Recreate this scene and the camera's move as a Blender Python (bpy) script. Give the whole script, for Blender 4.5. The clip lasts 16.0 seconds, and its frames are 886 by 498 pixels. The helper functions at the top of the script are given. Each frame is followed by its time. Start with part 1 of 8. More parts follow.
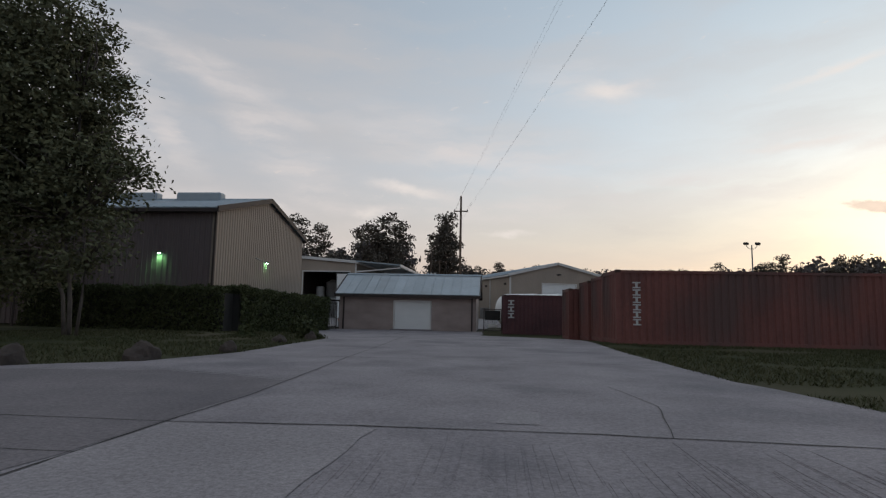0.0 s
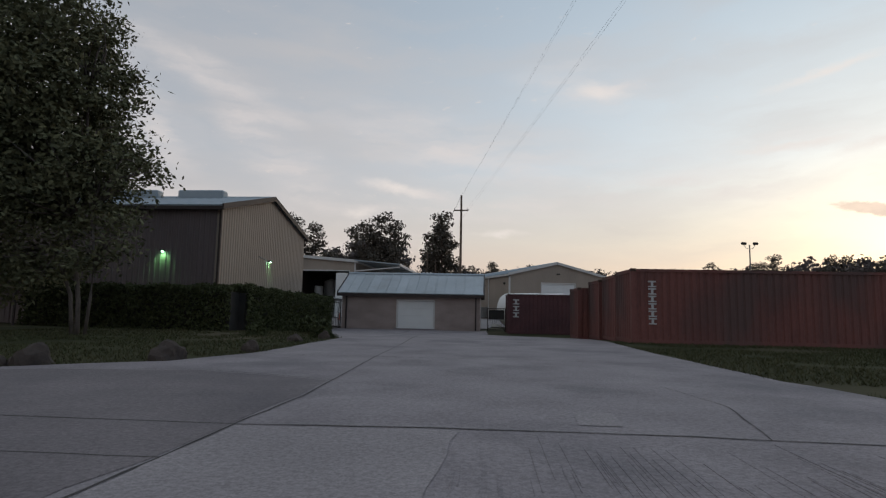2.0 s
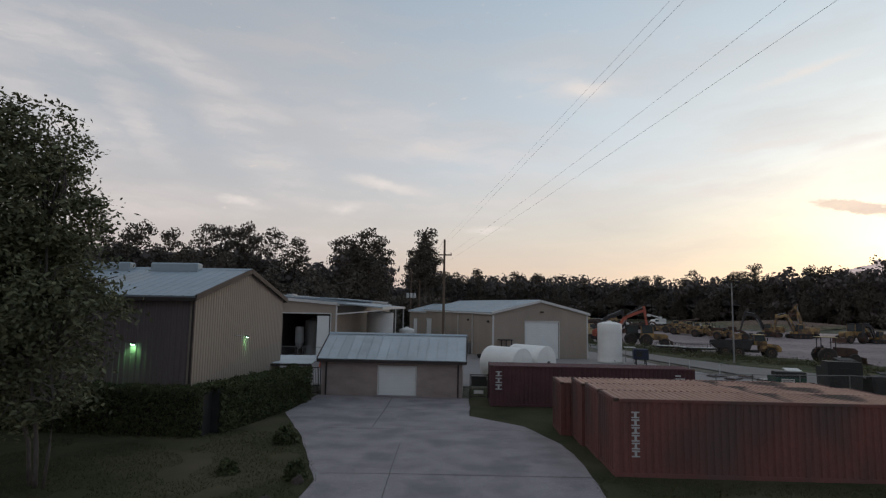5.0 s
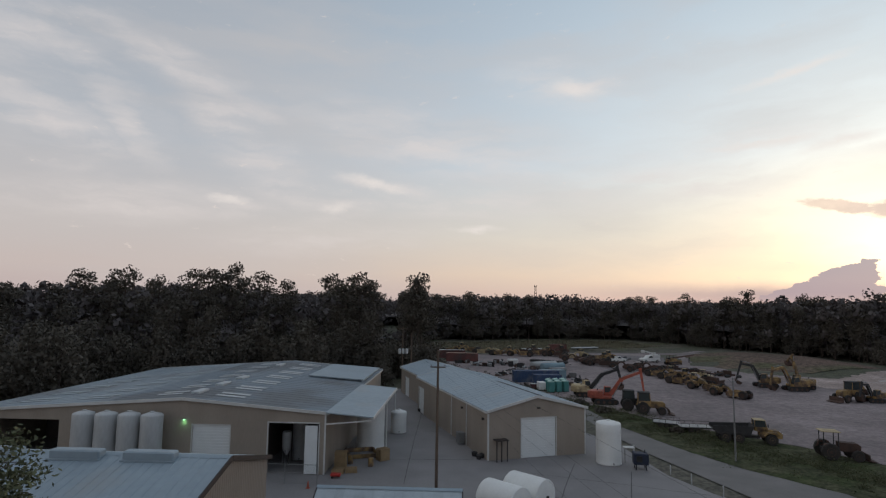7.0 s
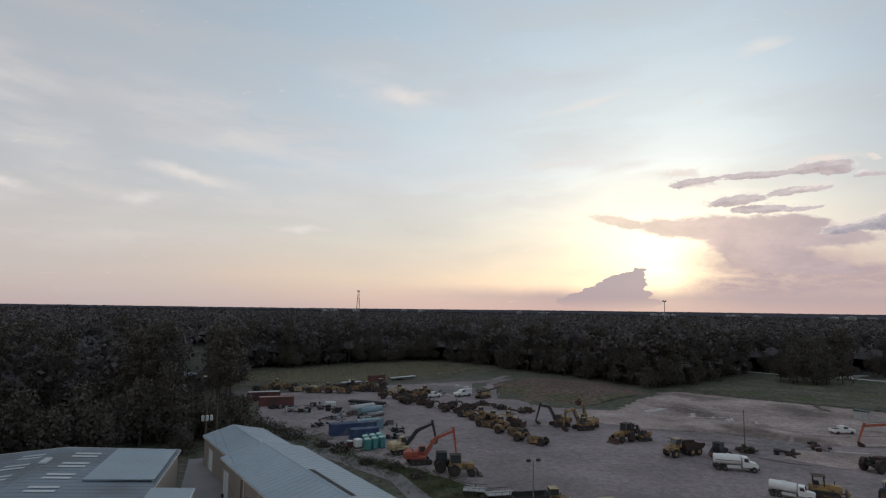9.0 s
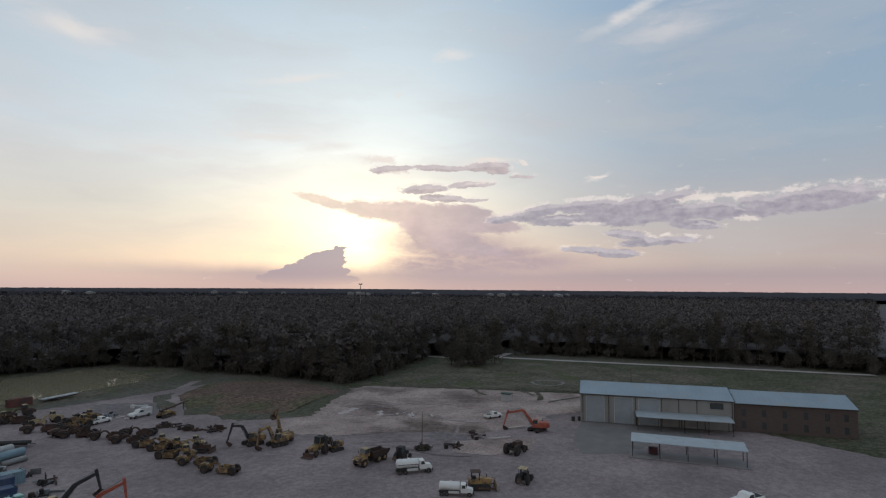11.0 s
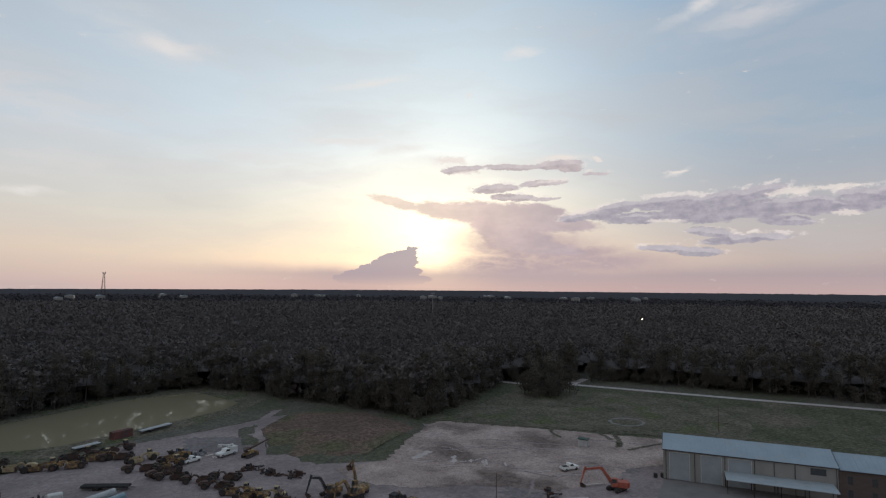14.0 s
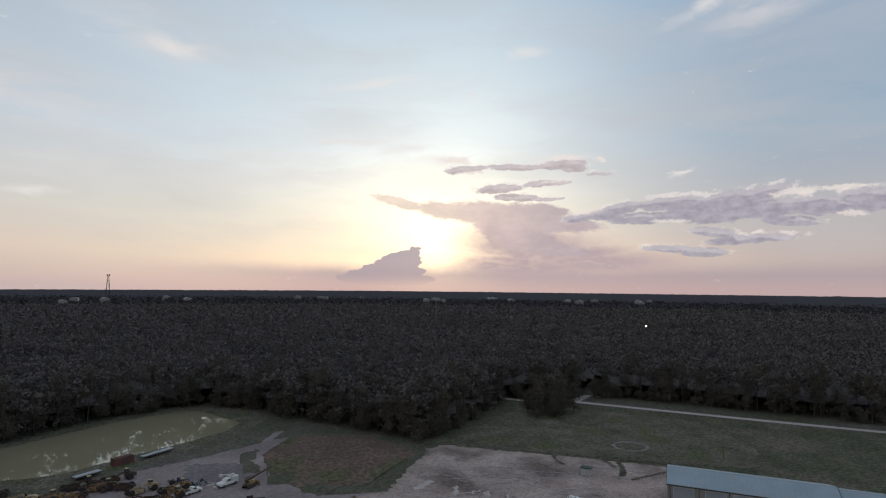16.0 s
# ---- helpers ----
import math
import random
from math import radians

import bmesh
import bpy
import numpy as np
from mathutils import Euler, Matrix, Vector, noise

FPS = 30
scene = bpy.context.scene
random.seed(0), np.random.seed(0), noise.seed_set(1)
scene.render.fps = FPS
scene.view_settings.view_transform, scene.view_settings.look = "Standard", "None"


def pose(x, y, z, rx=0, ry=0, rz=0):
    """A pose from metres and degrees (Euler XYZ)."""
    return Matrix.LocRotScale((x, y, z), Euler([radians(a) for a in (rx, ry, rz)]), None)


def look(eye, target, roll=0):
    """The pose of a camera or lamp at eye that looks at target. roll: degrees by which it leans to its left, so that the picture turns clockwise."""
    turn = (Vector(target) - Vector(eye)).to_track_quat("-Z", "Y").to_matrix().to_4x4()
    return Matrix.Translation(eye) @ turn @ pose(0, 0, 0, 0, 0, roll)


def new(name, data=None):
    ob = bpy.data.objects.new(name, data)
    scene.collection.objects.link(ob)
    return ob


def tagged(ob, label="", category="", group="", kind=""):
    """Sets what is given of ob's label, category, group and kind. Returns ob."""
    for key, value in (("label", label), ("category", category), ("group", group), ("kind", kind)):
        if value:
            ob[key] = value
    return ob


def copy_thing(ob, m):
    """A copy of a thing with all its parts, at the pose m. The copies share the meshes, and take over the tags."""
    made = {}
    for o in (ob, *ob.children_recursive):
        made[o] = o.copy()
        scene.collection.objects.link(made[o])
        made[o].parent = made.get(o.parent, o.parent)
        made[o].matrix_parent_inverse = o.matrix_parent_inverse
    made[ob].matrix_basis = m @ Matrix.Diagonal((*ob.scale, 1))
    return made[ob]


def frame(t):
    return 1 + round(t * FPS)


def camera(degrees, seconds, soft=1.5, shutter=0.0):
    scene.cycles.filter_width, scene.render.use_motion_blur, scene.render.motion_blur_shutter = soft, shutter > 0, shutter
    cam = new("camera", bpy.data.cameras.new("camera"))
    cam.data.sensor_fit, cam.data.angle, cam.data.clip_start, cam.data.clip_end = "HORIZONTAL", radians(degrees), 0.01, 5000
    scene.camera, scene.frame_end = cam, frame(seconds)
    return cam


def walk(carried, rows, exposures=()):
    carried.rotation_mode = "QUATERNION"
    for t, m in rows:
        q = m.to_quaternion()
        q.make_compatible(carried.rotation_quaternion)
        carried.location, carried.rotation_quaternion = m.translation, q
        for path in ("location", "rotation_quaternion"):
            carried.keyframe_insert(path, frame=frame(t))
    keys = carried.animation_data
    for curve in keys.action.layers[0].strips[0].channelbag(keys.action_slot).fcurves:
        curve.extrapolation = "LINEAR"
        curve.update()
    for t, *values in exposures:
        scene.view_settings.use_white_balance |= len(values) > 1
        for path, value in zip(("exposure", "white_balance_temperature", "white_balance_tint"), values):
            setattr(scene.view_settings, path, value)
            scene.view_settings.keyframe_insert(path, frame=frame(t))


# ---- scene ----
cam = camera(77.3, 16.0, soft=1.25)
PATH = [
    (0, (0.354, -0.35, 1.186), (-1.514, 19.444, 3.348), 1.10),
    (0.5, (0.345, -0.309, 1.199), (-1.453, 19.494, 3.342), 1.11),
    (1, (0.235, -0.272, 1.171), (-1.5, 19.537, 3.317), 1.12),
    (1.5, (-0.186, -0.208, 1.153), (-1.844, 19.606, 3.307), 1.12),
    (2, (-0.532, -0.172, 1.142), (-2.111, 19.648, 3.299), 1.12),
    (2.5, (-0.566, -0.079, 1.142), (-2.065, 19.747, 3.301), 1.12),
    (3, (-0.41, -0.007, 1.141), (-1.838, 19.825, 3.304), 1.14),
    (3.2, (-0.37, 0.027, 1.142), (-1.766, 19.861, 3.303), 1.15),
    (3.6, (-0.36, 0.001, 1.441), (-1.726, 19.838, 3.59), 1.15),
    (4, (-0.344, -0.051, 2.283), (-1.636, 19.795, 4.4), 1.13),
    (4.4, (-0.342, -0.088, 3.588), (-1.534, 19.769, 5.668), 1.11),
    (4.8, (-0.373, -0.069, 5.274), (-1.464, 19.796, 7.321), 1.07),
    (5.1, (-0.429, 0.005, 6.739), (-1.455, 19.875, 8.773), 1.03),
    (5.3, (-0.487, 0.092, 7.793), (-1.479, 19.964, 9.824), 1.01),
    (5.5, (-0.543, 0.181, 8.812), (-1.506, 20.052, 10.873), 0.95),
    (6, (-0.725, 0.459, 11.621), (-1.613, 20.333, 13.686), 0.90),
    (6.5, (-0.858, 0.726, 14.726), (-1.677, 20.604, 16.769), 0.81),
    (7, (-0.851, 1.173, 17.62), (-1.593, 21.057, 19.633), 0.88),
    (7.5, (-0.883, 1.252, 20.672), (-1.577, 21.138, 22.688), 0.79),
    (8, (-0.951, 1.307, 23.612), (-1.568, 21.194, 25.651), 0.81),
    (8.5, (-0.568, 1.753, 26.261), (0.953, 21.585, 28.354), 0.81),
    (9, (-0.381, 2.098, 28.679), (5.082, 21.215, 30.852), 0.87),
    (9.5, (-0.088, 2.452, 30.881), (8.853, 20.254, 32.654), 0.77),
    (10, (0.156, 2.789, 32.985), (12.315, 18.602, 34.441), 0.73),
    (10.2, (0.178, 2.92, 33.823), (13.158, 18.066, 35.284), 0.56),
    (10.5, (0.28, 3.136, 35.158), (14.076, 17.542, 36.619), 0.55),
    (10.8, (0.362, 3.369, 36.608), (14.61, 17.328, 38.07), 0.52),
    (11.2, (0.441, 3.675, 38.636), (14.867, 17.45, 40.098), 0.47),
    (11.6, (0.491, 3.935, 40.663), (14.738, 17.895, 42.126), 0.42),
    (12, (0.516, 4.106, 42.571), (14.343, 18.483, 44.035), 0.38),
    (12.3, (0.521, 4.15, 43.854), (13.942, 18.906, 45.318), 0.37),
    (12.5, (0.562, 4.235, 44.663), (13.685, 19.256, 46.124), 0.43),
    (13, (0.624, 4.227, 46.928), (13.304, 19.627, 48.362), 0.40),
    (13.5, (0.705, 4.254, 48.941), (13.257, 19.758, 50.372), 0.44),
    (14, (0.626, 4.226, 50.975), (13.117, 19.78, 52.411), 0.55),
    (14.5, (0.615, 4.219, 53.023), (13.058, 19.81, 54.469), 0.59),
    (15, (0.764, 4.193, 55.085), (13.17, 19.813, 56.535), 0.61),
    (15.5, (0.817, 4.303, 57.186), (13.213, 19.93, 58.643), 0.73),
    (16, (1.176, 4.471, 59.624), (13.568, 20.103, 61.061), 0.65),
]
walk(cam, [(t, look(eye, target, roll)) for t, eye, target, roll in PATH], [(0, 0.03, 6620, 13), (3.2, 0.03, 6620, 13), (7.5, 0.0, 6530, 12), (9.5, 0.0, 6450, 11), (12.3, 0.0, 6370, 11), (16, 0.0, 6340, 11)])

# ---- sky, sun ----
SUN_AZ, SUN_EL = 38.2, 3.0          # degrees to the right of +y, and up


def build_sky():
    world = bpy.data.worlds.new("dusk")
    world.use_nodes = True
    scene.world = world
    nt = world.node_tree
    nt.nodes.clear()
    N, L = nt.nodes.new, nt.links.new

    def math_(op, a, b=None, c=None, clamp=False):
        n = N("ShaderNodeMath")
        n.operation, n.use_clamp = op, clamp
        for i, v in enumerate((a, b, c)):
            if v is None:
                continue
            if isinstance(v, (int, float)):
                n.inputs[i].default_value = v
            else:
                L(v, n.inputs[i])
        return n.outputs[0]

    def ramp(fac, stops, mode="LINEAR"):
        n = N("ShaderNodeValToRGB")
        n.color_ramp.interpolation = mode
        el = n.color_ramp.elements
        while len(el) < len(stops):
            el.new(0.5)
        for e, (p, c) in zip(el, stops):
            e.position = p
            e.color = (*c, 1) if len(c) == 3 else c
        L(fac, n.inputs[0])
        return n.outputs[0]

    def mix(fac, a, b, mode="MIX"):
        n = N("ShaderNodeMix")
        n.data_type, n.blend_type, n.clamp_factor = "RGBA", mode, True
        for sock, v in ((n.inputs[0], fac), (n.inputs[6], a), (n.inputs[7], b)):
            if isinstance(v, (int, float)):
                sock.default_value = v
            elif isinstance(v, tuple):
                sock.default_value = (*v, 1)
            else:
                L(v, sock)
        return n.outputs[2]

    tc = N("ShaderNodeTexCoord").outputs["Generated"]
    sep = N("ShaderNodeSeparateXYZ")
    L(tc, sep.inputs[0])
    x, y, z = sep.outputs
    az = math_("MULTIPLY", math_("ARCTAN2", x, y), 57.2958)
    el = math_("MULTIPLY", math_("ARCSINE", z), 57.2958)
    com = N("ShaderNodeCombineXYZ")
    L(az, com.inputs[0])
    L(el, com.inputs[1])
    flat = com.outputs[0]

    # how far from the sun, in degrees
    s = (math.sin(radians(SUN_AZ)) * math.cos(radians(SUN_EL)), math.cos(radians(SUN_AZ)) * math.cos(radians(SUN_EL)), math.sin(radians(SUN_EL)))
    dot = N("ShaderNodeVectorMath")
    dot.operation = "DOT_PRODUCT"
    L(tc, dot.inputs[0])
    dot.inputs[1].default_value = s
    cosang = dot.outputs["Value"]
    ang = math_("MULTIPLY", math_("ARCCOSINE", math_("MINIMUM", cosang, 0.99999)), 57.2958)

    # clear sky by height: towards the sun, and away from it
    up = math_("DIVIDE", math_("MAXIMUM", el, 0.0), 90.0, clamp=True)
    near, left, right = ramp(up, SKY_NEAR), ramp(up, SKY_LEFT), ramp(up, SKY_RIGHT)

    def span(v, a, b):
        r = N("ShaderNodeMapRange")
        r.interpolation_type = "SMOOTHSTEP"
        r.inputs["From Min"].default_value, r.inputs["From Max"].default_value = a, b
        L(v, r.inputs["Value"])
        return r.outputs[0]

    to_right, to_left = span(az, SUN_AZ + 2, SUN_AZ + 34), span(az, SUN_AZ - 8, SUN_AZ - 75)
    clear = mix(to_right, mix(to_left, near, left), right)
    back = math_("MULTIPLY_ADD", cosang, 0.07, 0.93, clamp=True)
    clear = mix(1.0, clear, back, "MULTIPLY")
    fade = math_("MULTIPLY_ADD", to_right, -0.75, 1.0)

    def glow(width, colour):
        e = math_("POWER", 2.71828, math_("MULTIPLY", math_("POWER", math_("DIVIDE", ang, width), 1.25), -1.0))
        return mix(1.0, math_("MULTIPLY", e, fade), colour, "MULTIPLY")

    for width, colour in GLOW:
        clear = mix(1.0, clear, glow(width, colour), "ADD")

    sky = N("ShaderNodeTexSky")
    sky.sky_type, sky.sun_disc = "NISHITA", False
    sky.sun_elevation, sky.sun_rotation = radians(SUN_EL), radians(SUN_AZ)
    clear = mix(1.0, clear, mix(1.0, sky.outputs[0], (0.012, 0.012, 0.012), "MULTIPLY"), "ADD")

    # clouds: ragged lens shapes at their bearings and heights
    def warped(scale, amount, detail=6.0, squash=2.2):
        m = N("ShaderNodeMapping")
        m.inputs["Scale"].default_value = (scale, scale * squash, 1)
        L(flat, m.inputs[0])
        n = N("ShaderNodeTexNoise")
        n.inputs["Scale"].default_value, n.inputs["Detail"].default_value, n.inputs["Roughness"].default_value = 1.0, detail, 0.62
        L(m.outputs[0], n.inputs["Vector"])
        off = N("ShaderNodeVectorMath")
        off.operation = "MULTIPLY_ADD"
        L(n.outputs["Color"], off.inputs[0])
        off.inputs[1].default_value = (amount * 2.2, amount, 0)
        off.inputs[2].default_value = (-amount * 1.1, -amount * 0.5, 0)
        add = N("ShaderNodeVectorMath")
        L(flat, add.inputs[0])
        L(off.outputs[0], add.inputs[1])
        return add.outputs[0], n.outputs["Fac"]

    last = [0.0]

    def shapes(coords, lenses, soft=(1.1, 0.55)):
        """How far a bearing lies within any of the lenses. The third coordinate only sets the order of work, and is scaled to nothing."""
        xy = N("ShaderNodeSeparateXYZ")
        L(coords, xy.inputs[0])
        best = None
        for a, e, ra, rb, turn in lenses:
            c = N("ShaderNodeCombineXYZ")
            L(xy.outputs[0], c.inputs[0])
            L(xy.outputs[1], c.inputs[1])
            if not isinstance(last[0], float):
                L(last[0], c.inputs[2])
            m = N("ShaderNodeMapping")
            m.vector_type = "TEXTURE"
            m.inputs["Location"].default_value = (a, e, 0)
            m.inputs["Rotation"].default_value = (0, 0, radians(turn))
            m.inputs["Scale"].default_value = (ra, rb, 1e6)
            L(c.outputs[0], m.inputs[0])
            ln = N("ShaderNodeVectorMath")
            ln.operation = "LENGTH"
            L(m.outputs[0], ln.inputs[0])
            r = N("ShaderNodeMapRange")
            r.interpolation_type = "SMOOTHSTEP"
            r.inputs["From Min"].default_value, r.inputs["From Max"].default_value = soft
            L(ln.outputs["Value"], r.inputs["Value"])
            best = r.outputs[0] if best is None else math_("MAXIMUM", best, r.outputs[0])
            last[0] = best
        return best

    wisp, wisp_n = warped(0.10, 4.2, 7.0, 3.0)
    ragged, rag_n = warped(0.22, 2.6, 8.0, 1.7)
    crisp, crisp_n = warped(0.8, 0.7, 7.0, 1.3)
    frayed, fray_n = warped(0.34, 1.5, 10.0, 2.0)
    tm = N("ShaderNodeMapping")
    tm.inputs["Scale"].default_value = (0.55, 1.5, 1)
    L(frayed, tm.inputs[0])
    tn = N("ShaderNodeTexNoise")
    tn.inputs["Scale"].default_value, tn.inputs["Detail"].default_value, tn.inputs["Roughness"].default_value = 1.0, 8.0, 0.65
    L(tm.outputs[0], tn.inputs["Vector"])
    tuft = tn.outputs["Fac"]

    # faint streaks everywhere
    m = N("ShaderNodeMapping")
    m.inputs["Rotation"].default_value = (0, 0, radians(14))
    m.inputs["Scale"].default_value = (0.035, 0.16, 1)
    L(wisp, m.inputs[0])
    n = N("ShaderNodeTexNoise")
    n.inputs["Scale"].default_value, n.inputs["Detail"].default_value = 1.0, 6.0
    L(m.outputs[0], n.inputs["Vector"])
    r = N("ShaderNodeMapRange")
    r.inputs["From Min"].default_value, r.inputs["From Max"].default_value = 0.42, 0.75
    r.inputs["To Max"].default_value = 0.55
    L(n.outputs["Fac"], r.inputs["Value"])
    out = mix(r.outputs[0], clear, (0.56, 0.53, 0.51))

    cirrus = shapes(wisp, CIRRUS, (1.7, 0.0))
    fibre = N("ShaderNodeTexNoise")
    fm = N("ShaderNodeMapping")
    fm.inputs["Rotation"].default_value = (0, 0, radians(24))
    fm.inputs["Scale"].default_value = (0.09, 0.6, 1)
    L(ragged, fm.inputs[0])
    L(fm.outputs[0], fibre.inputs["Vector"])
    fibre.inputs["Scale"].default_value, fibre.inputs["Detail"].default_value = 1.0, 7.0
    cirrus = math_("MULTIPLY", cirrus, span(fibre.outputs["Fac"], 0.25, 0.75))
    out = mix(math_("MULTIPLY", cirrus, 0.62), out, CIRRUS_COLOUR)
    streak = shapes(frayed, STREAKS, (1.6, 0.0))
    out = mix(math_("MULTIPLY", streak, math_("MULTIPLY_ADD", rag_n, 1.2, 0.0, clamp=True)), out, (0.82, 0.77, 0.72))
    def lifted(coords, up):
        a = N("ShaderNodeVectorMath")
        L(coords, a.inputs[0])
        a.inputs[1].default_value = (0, up, 0)
        return a.outputs[0]

    def body(coords, lenses, rough, edge=(1.4, 0.35), cut=(0.26, 0.58)):
        """A cloud's cover: its lenses, torn along their edges."""
        return span(math_("ADD", shapes(coords, lenses, edge), math_("MULTIPLY_ADD", tuft, rough, -0.5 * rough)), *cut)

    torn, torn_n = warped(1.0, 0.62, 9.0, 1.6)
    # low mauve haze along the horizon, then the soft rain veil
    low = math_("MULTIPLY", span(math_("MULTIPLY_ADD", rag_n, 0.8, el), 3.3, 1.7), span(az, 4.0, 30.0))
    out = mix(math_("MULTIPLY", low, 0.88), out, ramp(math_("DIVIDE", el, 3.0, clamp=True), [(0.05, (0.54, 0.39, 0.375)), (0.5, (0.45, 0.36, 0.37))]))
    veil = shapes(torn, VEIL, (1.5, 0.3))
    out = mix(math_("MULTIPLY", veil, math_("MULTIPLY_ADD", tuft, 0.7, 0.6, clamp=True)), out, (0.50, 0.39, 0.395))
    pink = body(torn, PINK, 1.0, (1.45, 0.2), (0.12, 0.62))
    warm = ramp(math_("DIVIDE", az, 90.0, clamp=True), [(0.36, (0.80, 0.66, 0.54)), (0.45, (0.66, 0.52, 0.48)), (0.56, (0.47, 0.385, 0.405))])
    out = mix(math_("MULTIPLY", pink, 0.9), out, mix(span(fray_n, 0.35, 0.7), warm, mix(1.0, warm, (1.18, 1.16, 1.14), "MULTIPLY")))
    # broken clouds with lit upper rims
    for lenses, dark, pale, rough in ((UPPER, (0.42, 0.355, 0.375), (0.60, 0.51, 0.50), 1.2), (GREY, (0.315, 0.292, 0.345), (0.46, 0.425, 0.465), 1.15)):
        cover = body(torn, lenses, rough)
        above = body(lifted(torn, 0.42), lenses, rough)
        rim = math_("MULTIPLY", math_("SUBTRACT", body(lifted(torn, -0.16), lenses, rough, (1.7, 0.5), (0.2, 0.5)), above, clamp=True), span(crisp_n, 0.44, 0.62))
        out = mix(math_("MULTIPLY", rim, 0.62), out, (0.86, 0.77, 0.72))
        out = mix(math_("MULTIPLY", cover, 0.93), out, mix(math_("MULTIPLY", math_("SUBTRACT", cover, above, clamp=True), 0.35), ramp(torn_n, [(0.34, dark), (0.66, pale)]), (0.74, 0.68, 0.68)))
    cream = body(torn, CREAM, 2.6, (1.7, 0.1), (0.3, 0.9))
    out = mix(math_("MULTIPLY", cream, 0.75), out, (0.84, 0.75, 0.68))
    heap = span(math_("ADD", shapes(crisp, HEAP, (1.25, 0.75)), math_("MULTIPLY_ADD", torn_n, 0.8, -0.4)), 0.38, 0.56)
    heap = math_("MULTIPLY", heap, span(el, 0.0, 1.6))
    out = mix(math_("MULTIPLY", heap, 0.96), out, ramp(math_("DIVIDE", el, 6.0, clamp=True), [(0.1, (0.47, 0.365, 0.38)), (0.8, (0.40, 0.362, 0.40))]))

    out = mix(1.0, out, glow(6.0, (0.07, 0.045, 0.015)), "ADD")
    bg = N("ShaderNodeBackground")
    L(out, bg.inputs[0])
    bg.inputs[1].default_value = SKY_STRENGTH
    w = N("ShaderNodeOutputWorld")
    L(bg.outputs[0], w.inputs[0])


SKY_STRENGTH = 1.0
SKY_NEAR = [(0.0, (0.50, 0.36, 0.35)), (0.035, (0.70, 0.55, 0.42)), (0.08, (0.63, 0.60, 0.53)), (0.16, (0.53, 0.62, 0.69)), (0.33, (0.39, 0.50, 0.60)), (1.0, (0.32, 0.41, 0.52))]
SKY_LEFT = [(0.0, (0.51, 0.43, 0.43)), (0.035, (0.56, 0.485, 0.465)), (0.08, (0.55, 0.52, 0.51)), (0.16, (0.45, 0.485, 0.525)), (0.33, (0.335, 0.395, 0.46)), (1.0, (0.30, 0.38, 0.47))]
SKY_RIGHT = [(0.0, (0.36, 0.30, 0.32)), (0.035, (0.47, 0.39, 0.38)), (0.08, (0.42, 0.405, 0.425)), (0.16, (0.31, 0.40, 0.49)), (0.33, (0.25, 0.37, 0.51)), (1.0, (0.29, 0.38, 0.49))]
GLOW = [(3.5, (1.0, 0.88, 0.45)), (15.0, (0.46, 0.41, 0.24)), (26.0, (0.12, 0.13, 0.125))]
CIRRUS_COLOUR = (0.74, 0.69, 0.66)
CIRRUS = [(-36, 19.5, 6, 1.5, -30), (-33.5, 16.5, 5, 1.6, -50), (-27, 20.5, 8, 1.6, -25), (-17.5, 11, 6, 1.4, -30), (-6, 11.5, 6, 1.0, -12), (-41, 21.5, 5, 2.6, 0), (-39.5, 15.8, 7.5, 2.2, -28), (-35.9, 13.2, 2.2, 2.4, -40), (-30, 22.0, 9, 1.3, -16), (-24.5, 17.2, 5.0, 2.0, -40), (-20, 13.5, 8, 2.5, -35), (-22.8, 9.6, 4.5, 1.2, -6), (-13.5, 9.6, 4.5, 1.5, 12),
          (-9.2, 12.3, 3.8, 0.8, -14), (10, 21.8, 6.0, 1.8, -6), (2, 10.0, 8.0, 1.1, 3), (-14, 6.5, 9, 1.6, 4), (-34, 9, 12, 1.6, 4), (-2, 16, 14, 3, -10),
          (29, 15.0, 6.0, 1.0, 0), (70, 25, 7, 1.6, 15), (20, 12, 10, 2.0, 0)]
STREAKS = [(50.5, 13.2, 3.0, 0.35, 2), (49.8, 11.0, 2.2, 0.35, 12), (-9.2, 12.3, 3.0, 0.45, -14), (11.5, 21.6, 2.6, 0.7, -10), (-23.6, 9.9, 1.6, 0.35, -5), (-13.1, 9.7, 1.4, 0.5, 12), (1.5, 7.8, 2.5, 0.3, 0), (28.5, 14.9, 4.0, 0.35, 2), (34.0, 14.2, 2.6, 0.5, 8), (38.5, 13.2, 2.4, 0.5, -6),
           (47, 23.5, 1.8, 0.5, 5), (62, 11.3, 1.2, 0.25, 14), (41.4, 19.6, 0.5, 0.25, 45), (31, 20.5, 4, 0.4, 10), (65, 26, 4, 0.6, 20)]
PINK = [(34.0, 8.8, 3.04, 0.53, -13), (39.1, 8.0, 4.19, 0.93, -8), (44.2, 7.7, 8.2, 1.33, -4), (47.2, 7.0, 6.5, 1.13, -5), (45.7, 6.0, 4.7, 1.5, -14), (48.8, 8.1, 2.8, 0.67, -7), (48.6, 4.3, 4.8, 0.73, -5), (51.5, 6.7, 3.3, 0.73, -8)]
VEIL = [(47.5, 4.2, 8.0, 2.4, -5), (53.4, 2.8, 8.5, 1.2, 0), (52.9, 3.7, 4.4, 0.9, 1), (46.5, 2.4, 8.6, 1.7, -2), (43.8, 5.4, 2.6, 1.6, -60)]
